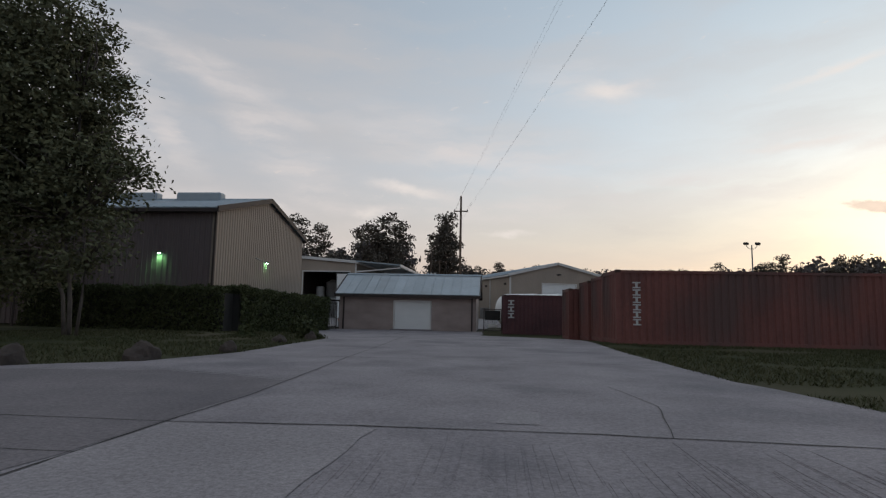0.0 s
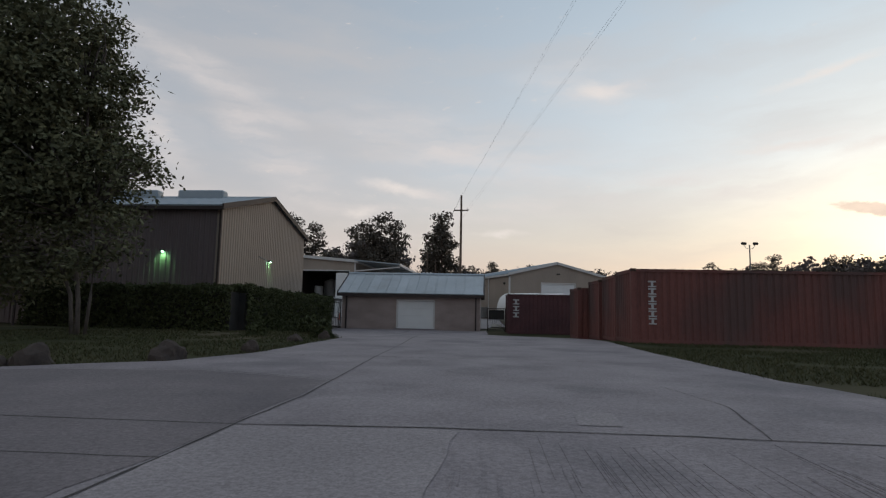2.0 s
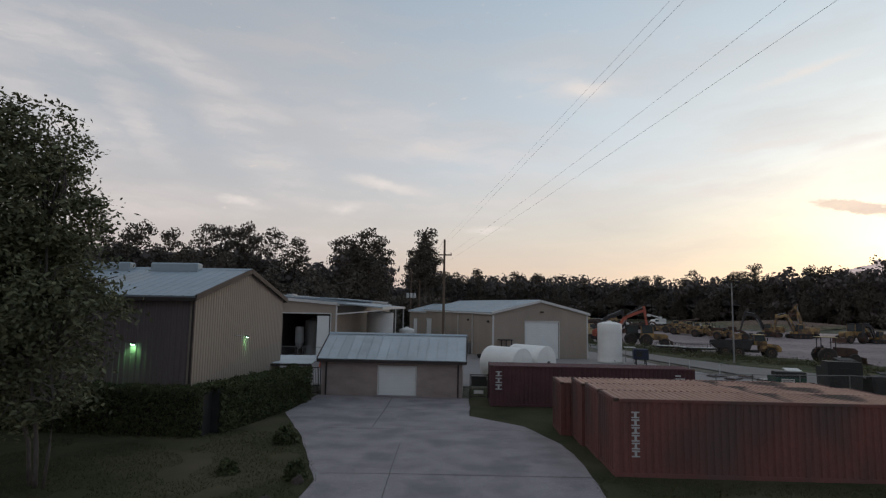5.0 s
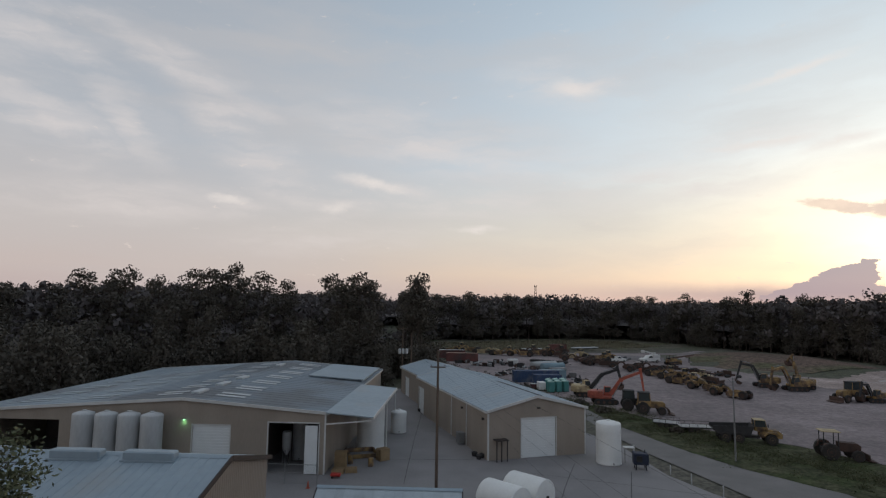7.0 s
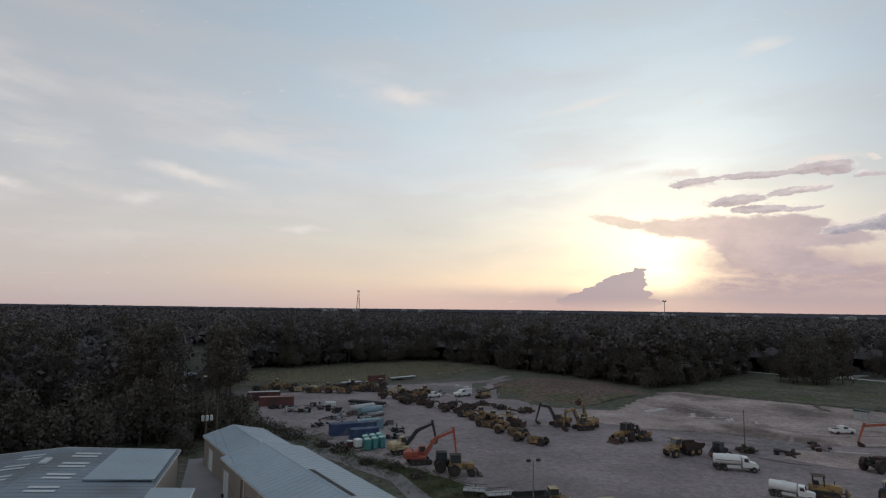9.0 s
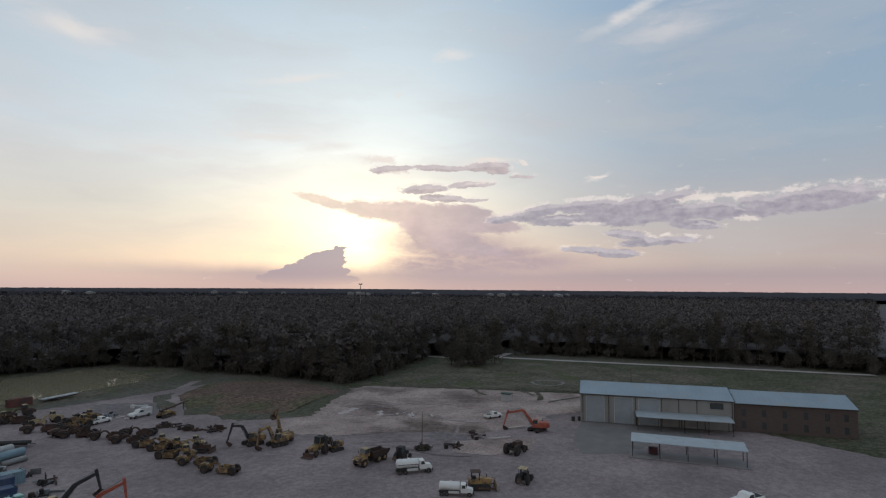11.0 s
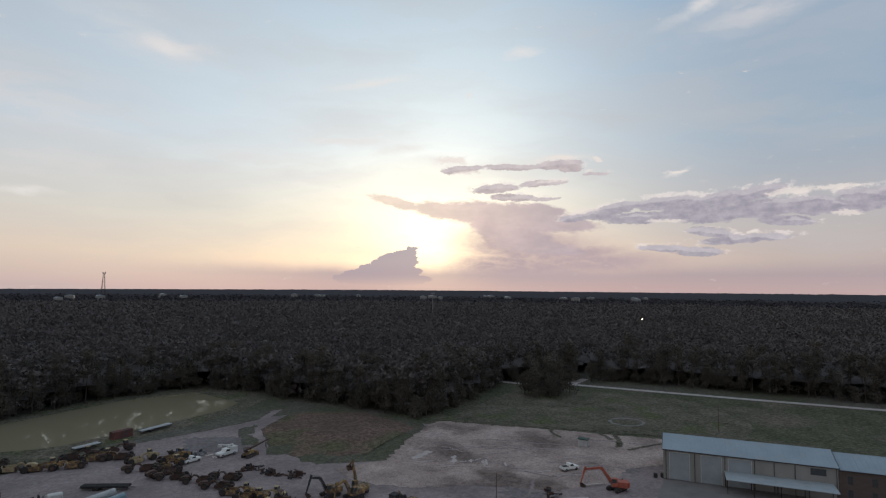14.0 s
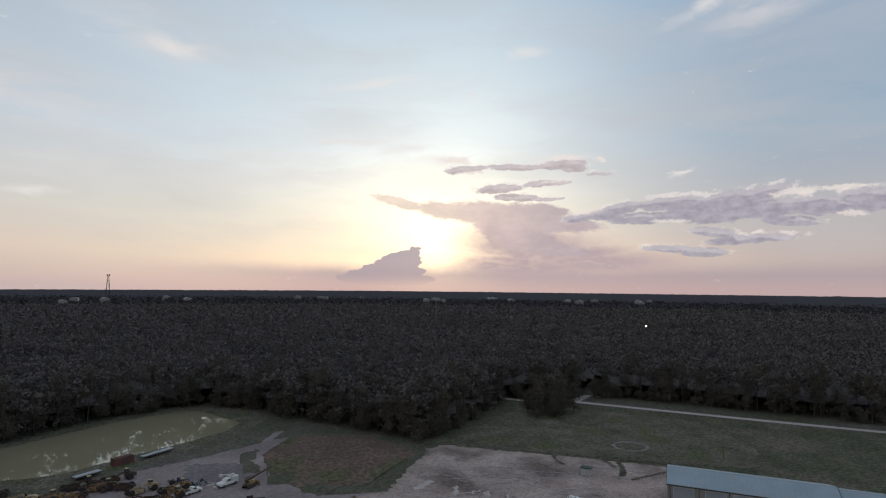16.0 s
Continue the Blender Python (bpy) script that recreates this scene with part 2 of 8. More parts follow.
UPPER = [(40.8, 12.3, 2.5, 0.4, 5), (45.9, 12.5, 3.7, 0.32, -1), (50.5, 12.6, 2.8, 0.47, 2), (51.9, 12.2, 1.3, 0.4, 5), (54.4, 11.6, 1.5, 0.19, 0), (44.2, 10.3, 2.6, 0.53, 4), (45.9, 9.4, 2.7, 0.4, -2), (49.0, 10.8, 2.7, 0.3, 3), (49.4, 9.2, 1.6, 0.2, 6)]
GREY = [(52.6, 7.3, 2.2, 0.45, 8), (54.6, 7.6, 2.6, 0.6, 8), (56.3, 8.1, 2.6, 0.6, 10), (58.4, 7.1, 3.7, 0.6, 1), (61.1, 8.4, 3.6, 0.73, 2), (63.8, 7.4, 4.2, 1.13, -2), (66.4, 8.6, 3.1, 0.73, 2), (69.0, 9.0, 2.1, 0.6, 10), (68.9, 7.5, 3.1, 0.93, 2), (70.8, 6.3, 2.4, 0.47, -4), (72.5, 7.7, 2.5, 0.73, -3), (75.3, 7.2, 2.5, 0.67, 1), (76.0, 8.2, 1.7, 0.53, -2), (72.4, 7.2, 1.6, 0.53, -11),
        (67.3, 4.8, 3.9, 0.43, 2), (64.6, 5.5, 2.0, 0.47, -8), (60.5, 4.1, 2.6, 0.32, -2), (63.7, 3.7, 2.3, 0.47, 0), (80.5, 8.0, 4.5, 1.1, 3)]
CREAM = [(60.9, 6.7, 1.9, 0.22, -2), (71.0, 8.8, 2.1, 0.47, 5), (74.3, 8.9, 1.7, 0.33, 2), (52.9, 7.9, 1.6, 0.25, 8), (39.6, 13.2, 1.8, 0.47, 2), (51.0, 13.3, 1.4, 0.2, -2), (54.4, 13.0, 0.6, 0.22, -30), (41.3, 12.0, 1.8, 0.2, 3), (50.1, 11.0, 1.5, 0.16, 4), (75.1, 6.7, 1.3, 0.27, -3), (68.2, 5.5, 0.6, 0.22, 6), (61.6, 11.3, 1.2, 0.16, 3)]
HEAP = [(32.6, 1.0, 5.0, 0.7, 0), (34.0, 1.8, 2.5, 0.73, 0), (33.9, 2.6, 2.4, 0.73, 4), (34.2, 3.2, 1.95, 0.5, 3), (34.8, 3.6, 1.25, 0.36, 5), (35.5, 4.1, 0.6, 0.25, 6), (30.6, 1.7, 1.9, 0.36, 5), (31.2, 2.2, 1.1, 0.25, 6)]
build_sky()

sun_data = bpy.data.lights.new("sun", "SUN")
sun_data.energy, sun_data.angle, sun_data.color = 0.5, radians(10), (1.0, 0.72, 0.45)
sun = new("sun", sun_data)
_v = Vector((math.sin(radians(SUN_AZ)) * math.cos(radians(SUN_EL)), math.cos(radians(SUN_AZ)) * math.cos(radians(SUN_EL)), math.sin(radians(SUN_EL))))
sun.matrix_world = look(_v * 300, (0, 0, 0))


# ---- materials ----
def mat(name, a, b=None, rough=0.8, metal=0.0, scale=1.0, fine=18.0, bump=0.15, world=False, rand=0.0, spec=0.3, stain=None, stretch=(1, 1, 1), stain_scale=0.25, stain_lim=(0.5, 0.68), grit=0.0, grain=(70.0, 24.0)):
    """A surface whose colour drifts between a and b at a broad and a fine scale, with relief; stain: a third colour in blotches; rand: how far one piece differs from the next."""
    m = bpy.data.materials.new(name)
    m.use_nodes = True
    nt = m.node_tree
    N, L = nt.nodes.new, nt.links.new
    bsdf = nt.nodes["Principled BSDF"]
    b = b or tuple(c * 0.75 for c in a)
    if world:
        vec = N("ShaderNodeNewGeometry").outputs["Position"]
    else:
        vec = N("ShaderNodeTexCoord").outputs["Object"]
    mp = N("ShaderNodeMapping")
    mp.inputs["Scale"].default_value = stretch
    L(vec, mp.inputs[0])
    vec = mp.outputs[0]

    def noise_(sc, det):
        n = N("ShaderNodeTexNoise")
        n.inputs["Scale"].default_value, n.inputs["Detail"].default_value = sc, det
        L(vec, n.inputs["Vector"])
        return n.outputs["Fac"]

    broad, small = noise_(scale, 5.0), noise_(fine, 4.0)
    add = N("ShaderNodeMath")
    add.operation = "MULTIPLY_ADD"
    L(small, add.inputs[0])
    add.inputs[1].default_value = 0.45
    L(broad, add.inputs[2])
    mr = N("ShaderNodeMapRange")
    mr.inputs["From Min"].default_value, mr.inputs["From Max"].default_value = 0.45, 1.0
    L(add.outputs[0], mr.inputs["Value"])
    mx = N("ShaderNodeMix")
    mx.data_type = "RGBA"
    L(mr.outputs[0], mx.inputs[0])
    mx.inputs[6].default_value, mx.inputs[7].default_value = (*a, 1), (*b, 1)
    col = mx.outputs[2]
    if stain:
        s = noise_(stain_scale, 6.0)
        sr = N("ShaderNodeMapRange")
        sr.inputs["From Min"].default_value, sr.inputs["From Max"].default_value = stain_lim
        L(s, sr.inputs["Value"])
        sx = N("ShaderNodeMix")
        sx.data_type = "RGBA"
        L(sr.outputs[0], sx.inputs[0])
        L(col, sx.inputs[6])
        sx.inputs[7].default_value = (*stain, 1)
        col = sx.outputs[2]
    if grit:
        speck, drift = noise_(grain[0], 2.0), noise_(grain[1], 3.0)
        both = N("ShaderNodeMath")
        both.operation = "ADD"
        L(speck, both.inputs[0])
        L(drift, both.inputs[1])
        gr_ = N("ShaderNodeMapRange")
        gr_.inputs["From Min"].default_value, gr_.inputs["From Max"].default_value = 0.78, 1.22
        gr_.inputs["To Min"].default_value, gr_.inputs["To Max"].default_value = 1 - grit, 1 + grit
        L(both.outputs[0], gr_.inputs["Value"])
        gh = N("ShaderNodeHueSaturation")
        L(gr_.outputs[0], gh.inputs["Value"])
        L(col, gh.inputs["Color"])
        col = gh.outputs[0]
    if rand:
        oi = N("ShaderNodeObjectInfo")
        rr = N("ShaderNodeMapRange")
        rr.inputs["To Min"].default_value, rr.inputs["To Max"].default_value = 1 - rand, 1 + rand
        L(oi.outputs["Random"], rr.inputs["Value"])
        hs = N("ShaderNodeHueSaturation")
        L(rr.outputs[0], hs.inputs["Value"])
        L(col, hs.inputs["Color"])
        col = hs.outputs[0]
    L(col, bsdf.inputs["Base Color"])
    bsdf.inputs["Metallic"].default_value = metal
    bsdf.inputs["Specular IOR Level"].default_value = spec
    rm = N("ShaderNodeMapRange")
    rm.inputs["To Min"].default_value, rm.inputs["To Max"].default_value = max(0.02, rough - 0.08), min(1, rough + 0.1)
    L(small, rm.inputs["Value"])
    L(rm.outputs[0], bsdf.inputs["Roughness"])
    if bump:
        bp = N("ShaderNodeBump")
        bp.inputs["Strength"].default_value = bump
        bp.inputs["Distance"].default_value = 0.02
        L(add.outputs[0], bp.inputs["Height"])
        L(bp.outputs[0], bsdf.inputs["Normal"])
    return m


def leafy(name, a, b, own=0.6, spec=0.1):
    """Foliage: each leaf or clump of its own tone, slightly see-through."""
    m = bpy.data.materials.new(name)
    m.use_nodes = True
    nt = m.node_tree
    N, L = nt.nodes.new, nt.links.new
    bsdf = nt.nodes["Principled BSDF"]
    g = N("ShaderNodeNewGeometry")
    oi = N("ShaderNodeObjectInfo")
    n = N("ShaderNodeTexNoise")
    n.inputs["Scale"].default_value = 0.09
    L(g.outputs["Position"], n.inputs["Vector"])
    ad = N("ShaderNodeMath")
    ad.operation = "MULTIPLY_ADD"
    L(g.outputs["Random Per Island"], ad.inputs[0])
    ad.inputs[1].default_value = own
    L(n.outputs["Fac"], ad.inputs[2])
    mr = N("ShaderNodeMapRange")
    mr.inputs["From Min"].default_value, mr.inputs["From Max"].default_value = 0.3, 0.6 + own
    L(ad.outputs[0], mr.inputs["Value"])
    mx = N("ShaderNodeMix")
    mx.data_type = "RGBA"
    L(mr.outputs[0], mx.inputs[0])
    mx.inputs[6].default_value, mx.inputs[7].default_value = (*a, 1), (*b, 1)
    L(mx.outputs[2], bsdf.inputs["Base Color"])
    bsdf.inputs["Roughness"].default_value = 0.7
    bsdf.inputs["Specular IOR Level"].default_value = spec
    return m


def glowing(name, colour, strength):
    m = bpy.data.materials.new(name)
    m.use_nodes = True
    b = m.node_tree.nodes["Principled BSDF"]
    b.inputs["Base Color"].default_value = (*colour, 1)
    b.inputs["Emission Color"].default_value = (*colour, 1)
    b.inputs["Emission Strength"].default_value = strength
    return m


M = {
    "soil": mat("soil", (0.14, 0.122, 0.10), (0.075, 0.07, 0.055), 0.95, scale=0.15, fine=3.0, world=True, stain=(0.075, 0.074, 0.045), stain_scale=0.03, stain_lim=(0.4, 0.6), grit=0.4, grain=(2.2, 0.7)),
    "grass": mat("grass", (0.068, 0.066, 0.036), (0.03, 0.035, 0.018), 0.95, scale=0.4, fine=7.0, spec=0.05, bump=0.5, world=True, stain=(0.11, 0.09, 0.06), stain_scale=0.12, stain_lim=(0.5, 0.7)),
    "field": mat("field", (0.122, 0.112, 0.078), (0.06, 0.066, 0.04), 0.95, scale=0.09, fine=0.9, bump=0.3, world=True, stain=(0.135, 0.115, 0.088), stain_scale=0.035, stain_lim=(0.52, 0.68), spec=0.05, grit=0.42, grain=(2.2, 0.7)),
    "sandy": mat("sandy", (0.165, 0.14, 0.112), (0.07, 0.072, 0.046), 0.95, scale=0.10, fine=0.8, spec=0.05, bump=0.3, world=True, stain=(0.095, 0.10, 0.052), stain_scale=0.07, stain_lim=(0.54, 0.66), grit=0.4, grain=(2.2, 0.7)),
    "weeds": mat("weeds", (0.098, 0.092, 0.055), (0.042, 0.05, 0.026), 0.95, scale=0.25, fine=1.6, spec=0.05, bump=0.5, world=True, stain=(0.055, 0.065, 0.03), stain_scale=0.2, stain_lim=(0.5, 0.62), grit=0.42, grain=(2.2, 0.7)),
    "weed_leaf": leafy("weed_leaf", (0.05, 0.066, 0.028), (0.12, 0.112, 0.065)),
    "blade": leafy("blade", (0.034, 0.046, 0.018), (0.095, 0.088, 0.048)),
    "concrete": mat("concrete", (0.30, 0.268, 0.272), (0.19, 0.168, 0.175), 0.85, scale=0.7, fine=22.0, bump=0.5, world=True, stain=(0.165, 0.15, 0.16), stain_scale=0.35, stain_lim=(0.5, 0.72), grit=0.2),
    "concrete_dark": mat("concrete_dark", (0.215, 0.188, 0.19), (0.125, 0.11, 0.113), 0.85, scale=0.6, fine=22.0, bump=0.5, world=True, stain=(0.12, 0.108, 0.115), stain_scale=0.4, stain_lim=(0.5, 0.72), grit=0.2),
    "concrete_yard": mat("concrete_yard", (0.27, 0.25, 0.245), (0.20, 0.185, 0.182), 0.85, scale=0.2, fine=6.0, bump=0.15, world=True, stain=(0.20, 0.19, 0.18), stain_scale=0.08, stain_lim=(0.55, 0.8)),
    "patch": mat("patch", (0.32, 0.288, 0.288), (0.22, 0.197, 0.2), 0.85, scale=0.6, fine=22.0, bump=0.4, world=True, grit=0.2),
    "joint": mat("joint", (0.05, 0.048, 0.045), (0.09, 0.08, 0.075), 0.95, scale=2.0, fine=30),
    "dirt": mat("dirt", (0.335, 0.275, 0.265), (0.195, 0.16, 0.158), 0.95, scale=0.06, fine=0.9, spec=0.05, bump=0.3, world=True, stain=(0.185, 0.155, 0.15), stain_scale=0.035, stain_lim=(0.5, 0.72), grit=0.16, grain=(2.2, 0.7)),
    "pale_dirt": mat("pale_dirt", (0.47, 0.375, 0.335), (0.235, 0.18, 0.16), 0.95, scale=0.085, fine=0.7, bump=0.4, world=True, stain=(0.17, 0.13, 0.115), stain_scale=0.05, stain_lim=(0.50, 0.64), spec=0.05, grit=0.3, grain=(2.2, 0.7)),
    "red_dirt": mat("red_dirt", (0.185, 0.122, 0.10), (0.10, 0.076, 0.06), 0.95, scale=0.07, fine=0.9, spec=0.05, bump=0.5, world=True, stain=(0.105, 0.10, 0.058), stain_scale=0.03, stain_lim=(0.52, 0.62), grit=0.4, grain=(2.2, 0.7)),
    "dark_dirt": mat("dark_dirt", (0.20, 0.172, 0.17), (0.14, 0.122, 0.12), 0.95, scale=0.1, fine=1.5, world=True, grit=0.25, grain=(2.2, 0.7)),
    "gravel": mat("gravel", (0.22, 0.20, 0.19), (0.15, 0.14, 0.13), 0.95, scale=0.3, fine=6.0, bump=0.3, world=True),
    "chalk": mat("chalk", (0.52, 0.46, 0.43), (0.36, 0.31, 0.29), 0.85, scale=0.4, fine=3.0),
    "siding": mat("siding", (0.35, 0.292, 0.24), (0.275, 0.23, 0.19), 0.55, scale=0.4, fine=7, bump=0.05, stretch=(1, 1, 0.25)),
    # the same siding with shade put into its colour
    "siding_shaded": mat("siding_shaded", (0.17, 0.138, 0.136), (0.115, 0.094, 0.095), 0.55, scale=0.4, fine=7, bump=0.05, stretch=(1, 1, 0.25)),
    "trim_dark": mat("trim_dark", (0.06, 0.045, 0.042), (0.04, 0.033, 0.03), 0.6),
    "trim_white": mat("trim_white", (0.62, 0.61, 0.59), (0.5, 0.49, 0.47), 0.55),
    "roof": mat("roof", (0.315, 0.375, 0.415), (0.25, 0.30, 0.335), 0.5, metal=0.15, scale=0.15, fine=2.0, bump=0.04, stain=(0.32, 0.32, 0.31), stain_scale=0.2, stain_lim=(0.55, 0.8), rand=0.0),
    "roof_panel": mat("roof_panel", (0.43, 0.475, 0.50), (0.35, 0.39, 0.41), 0.5, metal=0.15, scale=0.5, fine=6.0, bump=0.04, rand=0.09, stain=(0.30, 0.32, 0.33), stain_scale=0.6, stain_lim=(0.55, 0.8)),
    "roof_aged": mat("roof_aged", (0.21, 0.25, 0.28), (0.165, 0.195, 0.222), 0.6, metal=0.1, scale=0.12, fine=2.5, bump=0.04, stain=(0.14, 0.15, 0.16), stain_scale=0.1, stain_lim=(0.45, 0.6)),
    "roof_worn": mat("roof_worn", (0.275, 0.32, 0.35), (0.215, 0.25, 0.275), 0.55, metal=0.1, scale=0.15, fine=2.5, bump=0.04, stain=(0.2, 0.205, 0.21), stain_scale=0.12, stain_lim=(0.5, 0.7)),
    "skylight": mat("skylight", (0.50, 0.525, 0.54), (0.40, 0.42, 0.43), 0.35),
    "brick": mat("brick", (0.36, 0.292, 0.265), (0.25, 0.20, 0.185), 0.85, scale=0.8, fine=11, bump=0.3, stretch=(1, 1, 2.6)),
    "brick_dark": mat("brick_dark", (0.13, 0.095, 0.085), (0.09, 0.07, 0.062), 0.85, scale=0.8, fine=4, bump=0.3, stretch=(1, 1, 2.6)),
    "door_white": mat("door_white", (0.74, 0.75, 0.74), (0.66, 0.67, 0.66), 0.5, scale=0.8, bump=0.03),
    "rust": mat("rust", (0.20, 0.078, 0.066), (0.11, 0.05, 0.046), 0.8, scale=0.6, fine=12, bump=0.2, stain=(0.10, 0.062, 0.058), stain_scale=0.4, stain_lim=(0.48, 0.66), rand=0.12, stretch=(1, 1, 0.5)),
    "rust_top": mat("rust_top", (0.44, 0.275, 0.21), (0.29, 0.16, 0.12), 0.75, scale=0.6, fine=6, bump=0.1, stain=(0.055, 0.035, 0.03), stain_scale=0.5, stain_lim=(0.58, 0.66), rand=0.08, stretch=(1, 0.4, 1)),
    "maroon": mat("maroon", (0.115, 0.05, 0.053), (0.07, 0.034, 0.038), 0.75, scale=0.7, fine=11, bump=0.15, rand=0.1),
    "paint_white": mat("paint_white", (0.66, 0.65, 0.62), (0.52, 0.51, 0.49), 0.6, scale=3),
    "tank_white": mat("tank_white", (0.78, 0.77, 0.74), (0.66, 0.65, 0.62), 0.45, scale=0.6, fine=5, bump=0.03),
    "tank_grey": mat("tank_grey", (0.50, 0.50, 0.495), (0.36, 0.36, 0.355), 0.45, scale=0.6, fine=5, bump=0.03, stretch=(1, 1, 0.3)),
    "wood": mat("wood", (0.16, 0.115, 0.085), (0.08, 0.06, 0.048), 0.9, scale=1, fine=12, stretch=(1, 1, 0.2), bump=0.3),
    "pallet": mat("pallet", (0.42, 0.29, 0.16), (0.28, 0.19, 0.11), 0.85, scale=2, fine=12),
    "bark": mat("bark", (0.085, 0.062, 0.05), (0.045, 0.034, 0.028), 0.95, scale=2, fine=14, bump=0.6, stretch=(1, 1, 0.3)),
    "bark_pale": mat("bark_pale", (0.16, 0.14, 0.125), (0.04, 0.034, 0.03), 0.95, scale=2, fine=14, bump=0.6, stretch=(1, 1, 0.3)),
    "leaf": leafy("leaf", (0.062, 0.068, 0.044), (0.16, 0.166, 0.092)),
    "hedge": leafy("hedge", (0.03, 0.037, 0.02), (0.088, 0.1, 0.046)),
    "pine": leafy("pine", (0.062, 0.055, 0.047), (0.122, 0.106, 0.084), 0.4),
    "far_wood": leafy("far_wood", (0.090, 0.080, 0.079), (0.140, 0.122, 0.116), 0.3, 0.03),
    # crown self-shade and distance haze are mixed into this base colour
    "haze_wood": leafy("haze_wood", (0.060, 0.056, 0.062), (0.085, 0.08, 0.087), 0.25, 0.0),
    "rock": mat("rock", (0.085, 0.066, 0.056), (0.03, 0.026, 0.024), 0.9, scale=2, fine=14, bump=0.7),
    "steel": mat("steel", (0.30, 0.30, 0.30), (0.20, 0.20, 0.20), 0.5, metal=0.6, scale=2),
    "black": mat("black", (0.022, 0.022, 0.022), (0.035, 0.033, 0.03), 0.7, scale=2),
    "rubber": mat("rubber", (0.028, 0.026, 0.025), (0.06, 0.05, 0.045), 0.9, scale=2),
    "yellow": mat("yellow", (0.42, 0.265, 0.10), (0.25, 0.165, 0.085), 0.7, scale=1.2, fine=8, rand=0.25, stain=(0.12, 0.08, 0.056), stain_scale=0.9, stain_lim=(0.40, 0.57)),
    "cream": mat("cream", (0.48, 0.38, 0.22), (0.36, 0.27, 0.16), 0.7, scale=1.2, rand=0.15, stain=(0.18, 0.12, 0.08), stain_scale=0.9, stain_lim=(0.5, 0.7)),
    "orange": mat("orange", (0.46, 0.115, 0.075), (0.33, 0.09, 0.06), 0.6, scale=1.2, rand=0.1, stain=(0.18, 0.075, 0.055), stain_scale=0.8, stain_lim=(0.52, 0.7)),
    "rust_iron": mat("rust_iron", (0.11, 0.065, 0.05), (0.06, 0.042, 0.036), 0.9, scale=1.5, fine=8, bump=0.4, rand=0.3),
    "dark_iron": mat("dark_iron", (0.05, 0.047, 0.047), (0.03, 0.028, 0.028), 0.8, scale=1.5, rand=0.2),
    "green_paint": mat("green_paint", (0.03, 0.075, 0.055), (0.022, 0.05, 0.04), 0.6, scale=1.2),
    "teal": mat("teal", (0.10, 0.30, 0.28), (0.07, 0.22, 0.21), 0.5, scale=1.2, rand=0.1),
    "mint": mat("mint", (0.42, 0.62, 0.56), (0.34, 0.5, 0.46), 0.5, scale=1.2),
    "blue": mat("blue", (0.05, 0.085, 0.17), (0.035, 0.06, 0.12), 0.6, scale=1.0, rand=0.15, stain=(0.12, 0.14, 0.18), stain_scale=0.5),
    "pale_blue": mat("pale_blue", (0.22, 0.32, 0.36), (0.17, 0.24, 0.28), 0.5, scale=1.0, rand=0.1),
    "navy": mat("navy", (0.02, 0.026, 0.045), (0.03, 0.036, 0.06), 0.7, scale=2),
    "glass": mat("glass", (0.045, 0.052, 0.056), (0.06, 0.068, 0.07), 0.08, spec=0.8, bump=0),
    "siding_grey": mat("siding_grey", (0.30, 0.285, 0.265), (0.23, 0.22, 0.205), 0.6, scale=0.3, fine=4, bump=0.05, stretch=(1, 1, 0.25)),
    "grey_door": mat("grey_door", (0.33, 0.36, 0.38), (0.26, 0.285, 0.30), 0.5, scale=0.4, fine=4, bump=0.04),
    "chain": mat("chain", (0.28, 0.28, 0.27), (0.2, 0.2, 0.2), 0.5, metal=0.6),
    "lamp": glowing("lamp", (0.35, 1.0, 0.55), 40.0),
    "far_lamp": glowing("far_lamp", (1.0, 0.72, 0.3), 30.0),
    "red_plastic": mat("red_plastic", (0.5, 0.05, 0.04), (0.38, 0.04, 0.03), 0.5),
}


def water():
    m = bpy.data.materials.new("pond_water")
    m.use_nodes = True
    nt = m.node_tree
    b = nt.nodes["Principled BSDF"]
    b.inputs["Base Color"].default_value = (0.27, 0.235, 0.15, 1)
    b.inputs["Roughness"].default_value = 0.03
    b.inputs["Specular IOR Level"].default_value = 0.5
    n = nt.nodes.new("ShaderNodeTexNoise")
    n.inputs["Scale"].default_value, n.inputs["Detail"].default_value = 0.55, 4.0
    g = nt.nodes.new("ShaderNodeNewGeometry")
    nt.links.new(g.outputs["Position"], n.inputs["Vector"])
    bp = nt.nodes.new("ShaderNodeBump")
    bp.inputs["Strength"].default_value, bp.inputs["Distance"].default_value = 0.16, 0.05
    nt.links.new(n.outputs["Fac"], bp.inputs["Height"])
    nt.links.new(bp.outputs[0], b.inputs["Normal"])
    return m


M["water"] = water()


# ---- mesh helpers ----
def part(name, bm, material, parent=None, label="", smooth=False):
    me = bpy.data.meshes.new(name)
    bmesh.ops.recalc_face_normals(bm, faces=bm.faces[:])
    bm.to_mesh(me)
    bm.free()
    me.materials.append(material)
    if smooth:
        me.polygons.foreach_set("use_smooth", [True] * len(me.polygons))
    ob = new(name, me)
    ob.parent = parent
    if label:
        tagged(ob, label)
    return ob


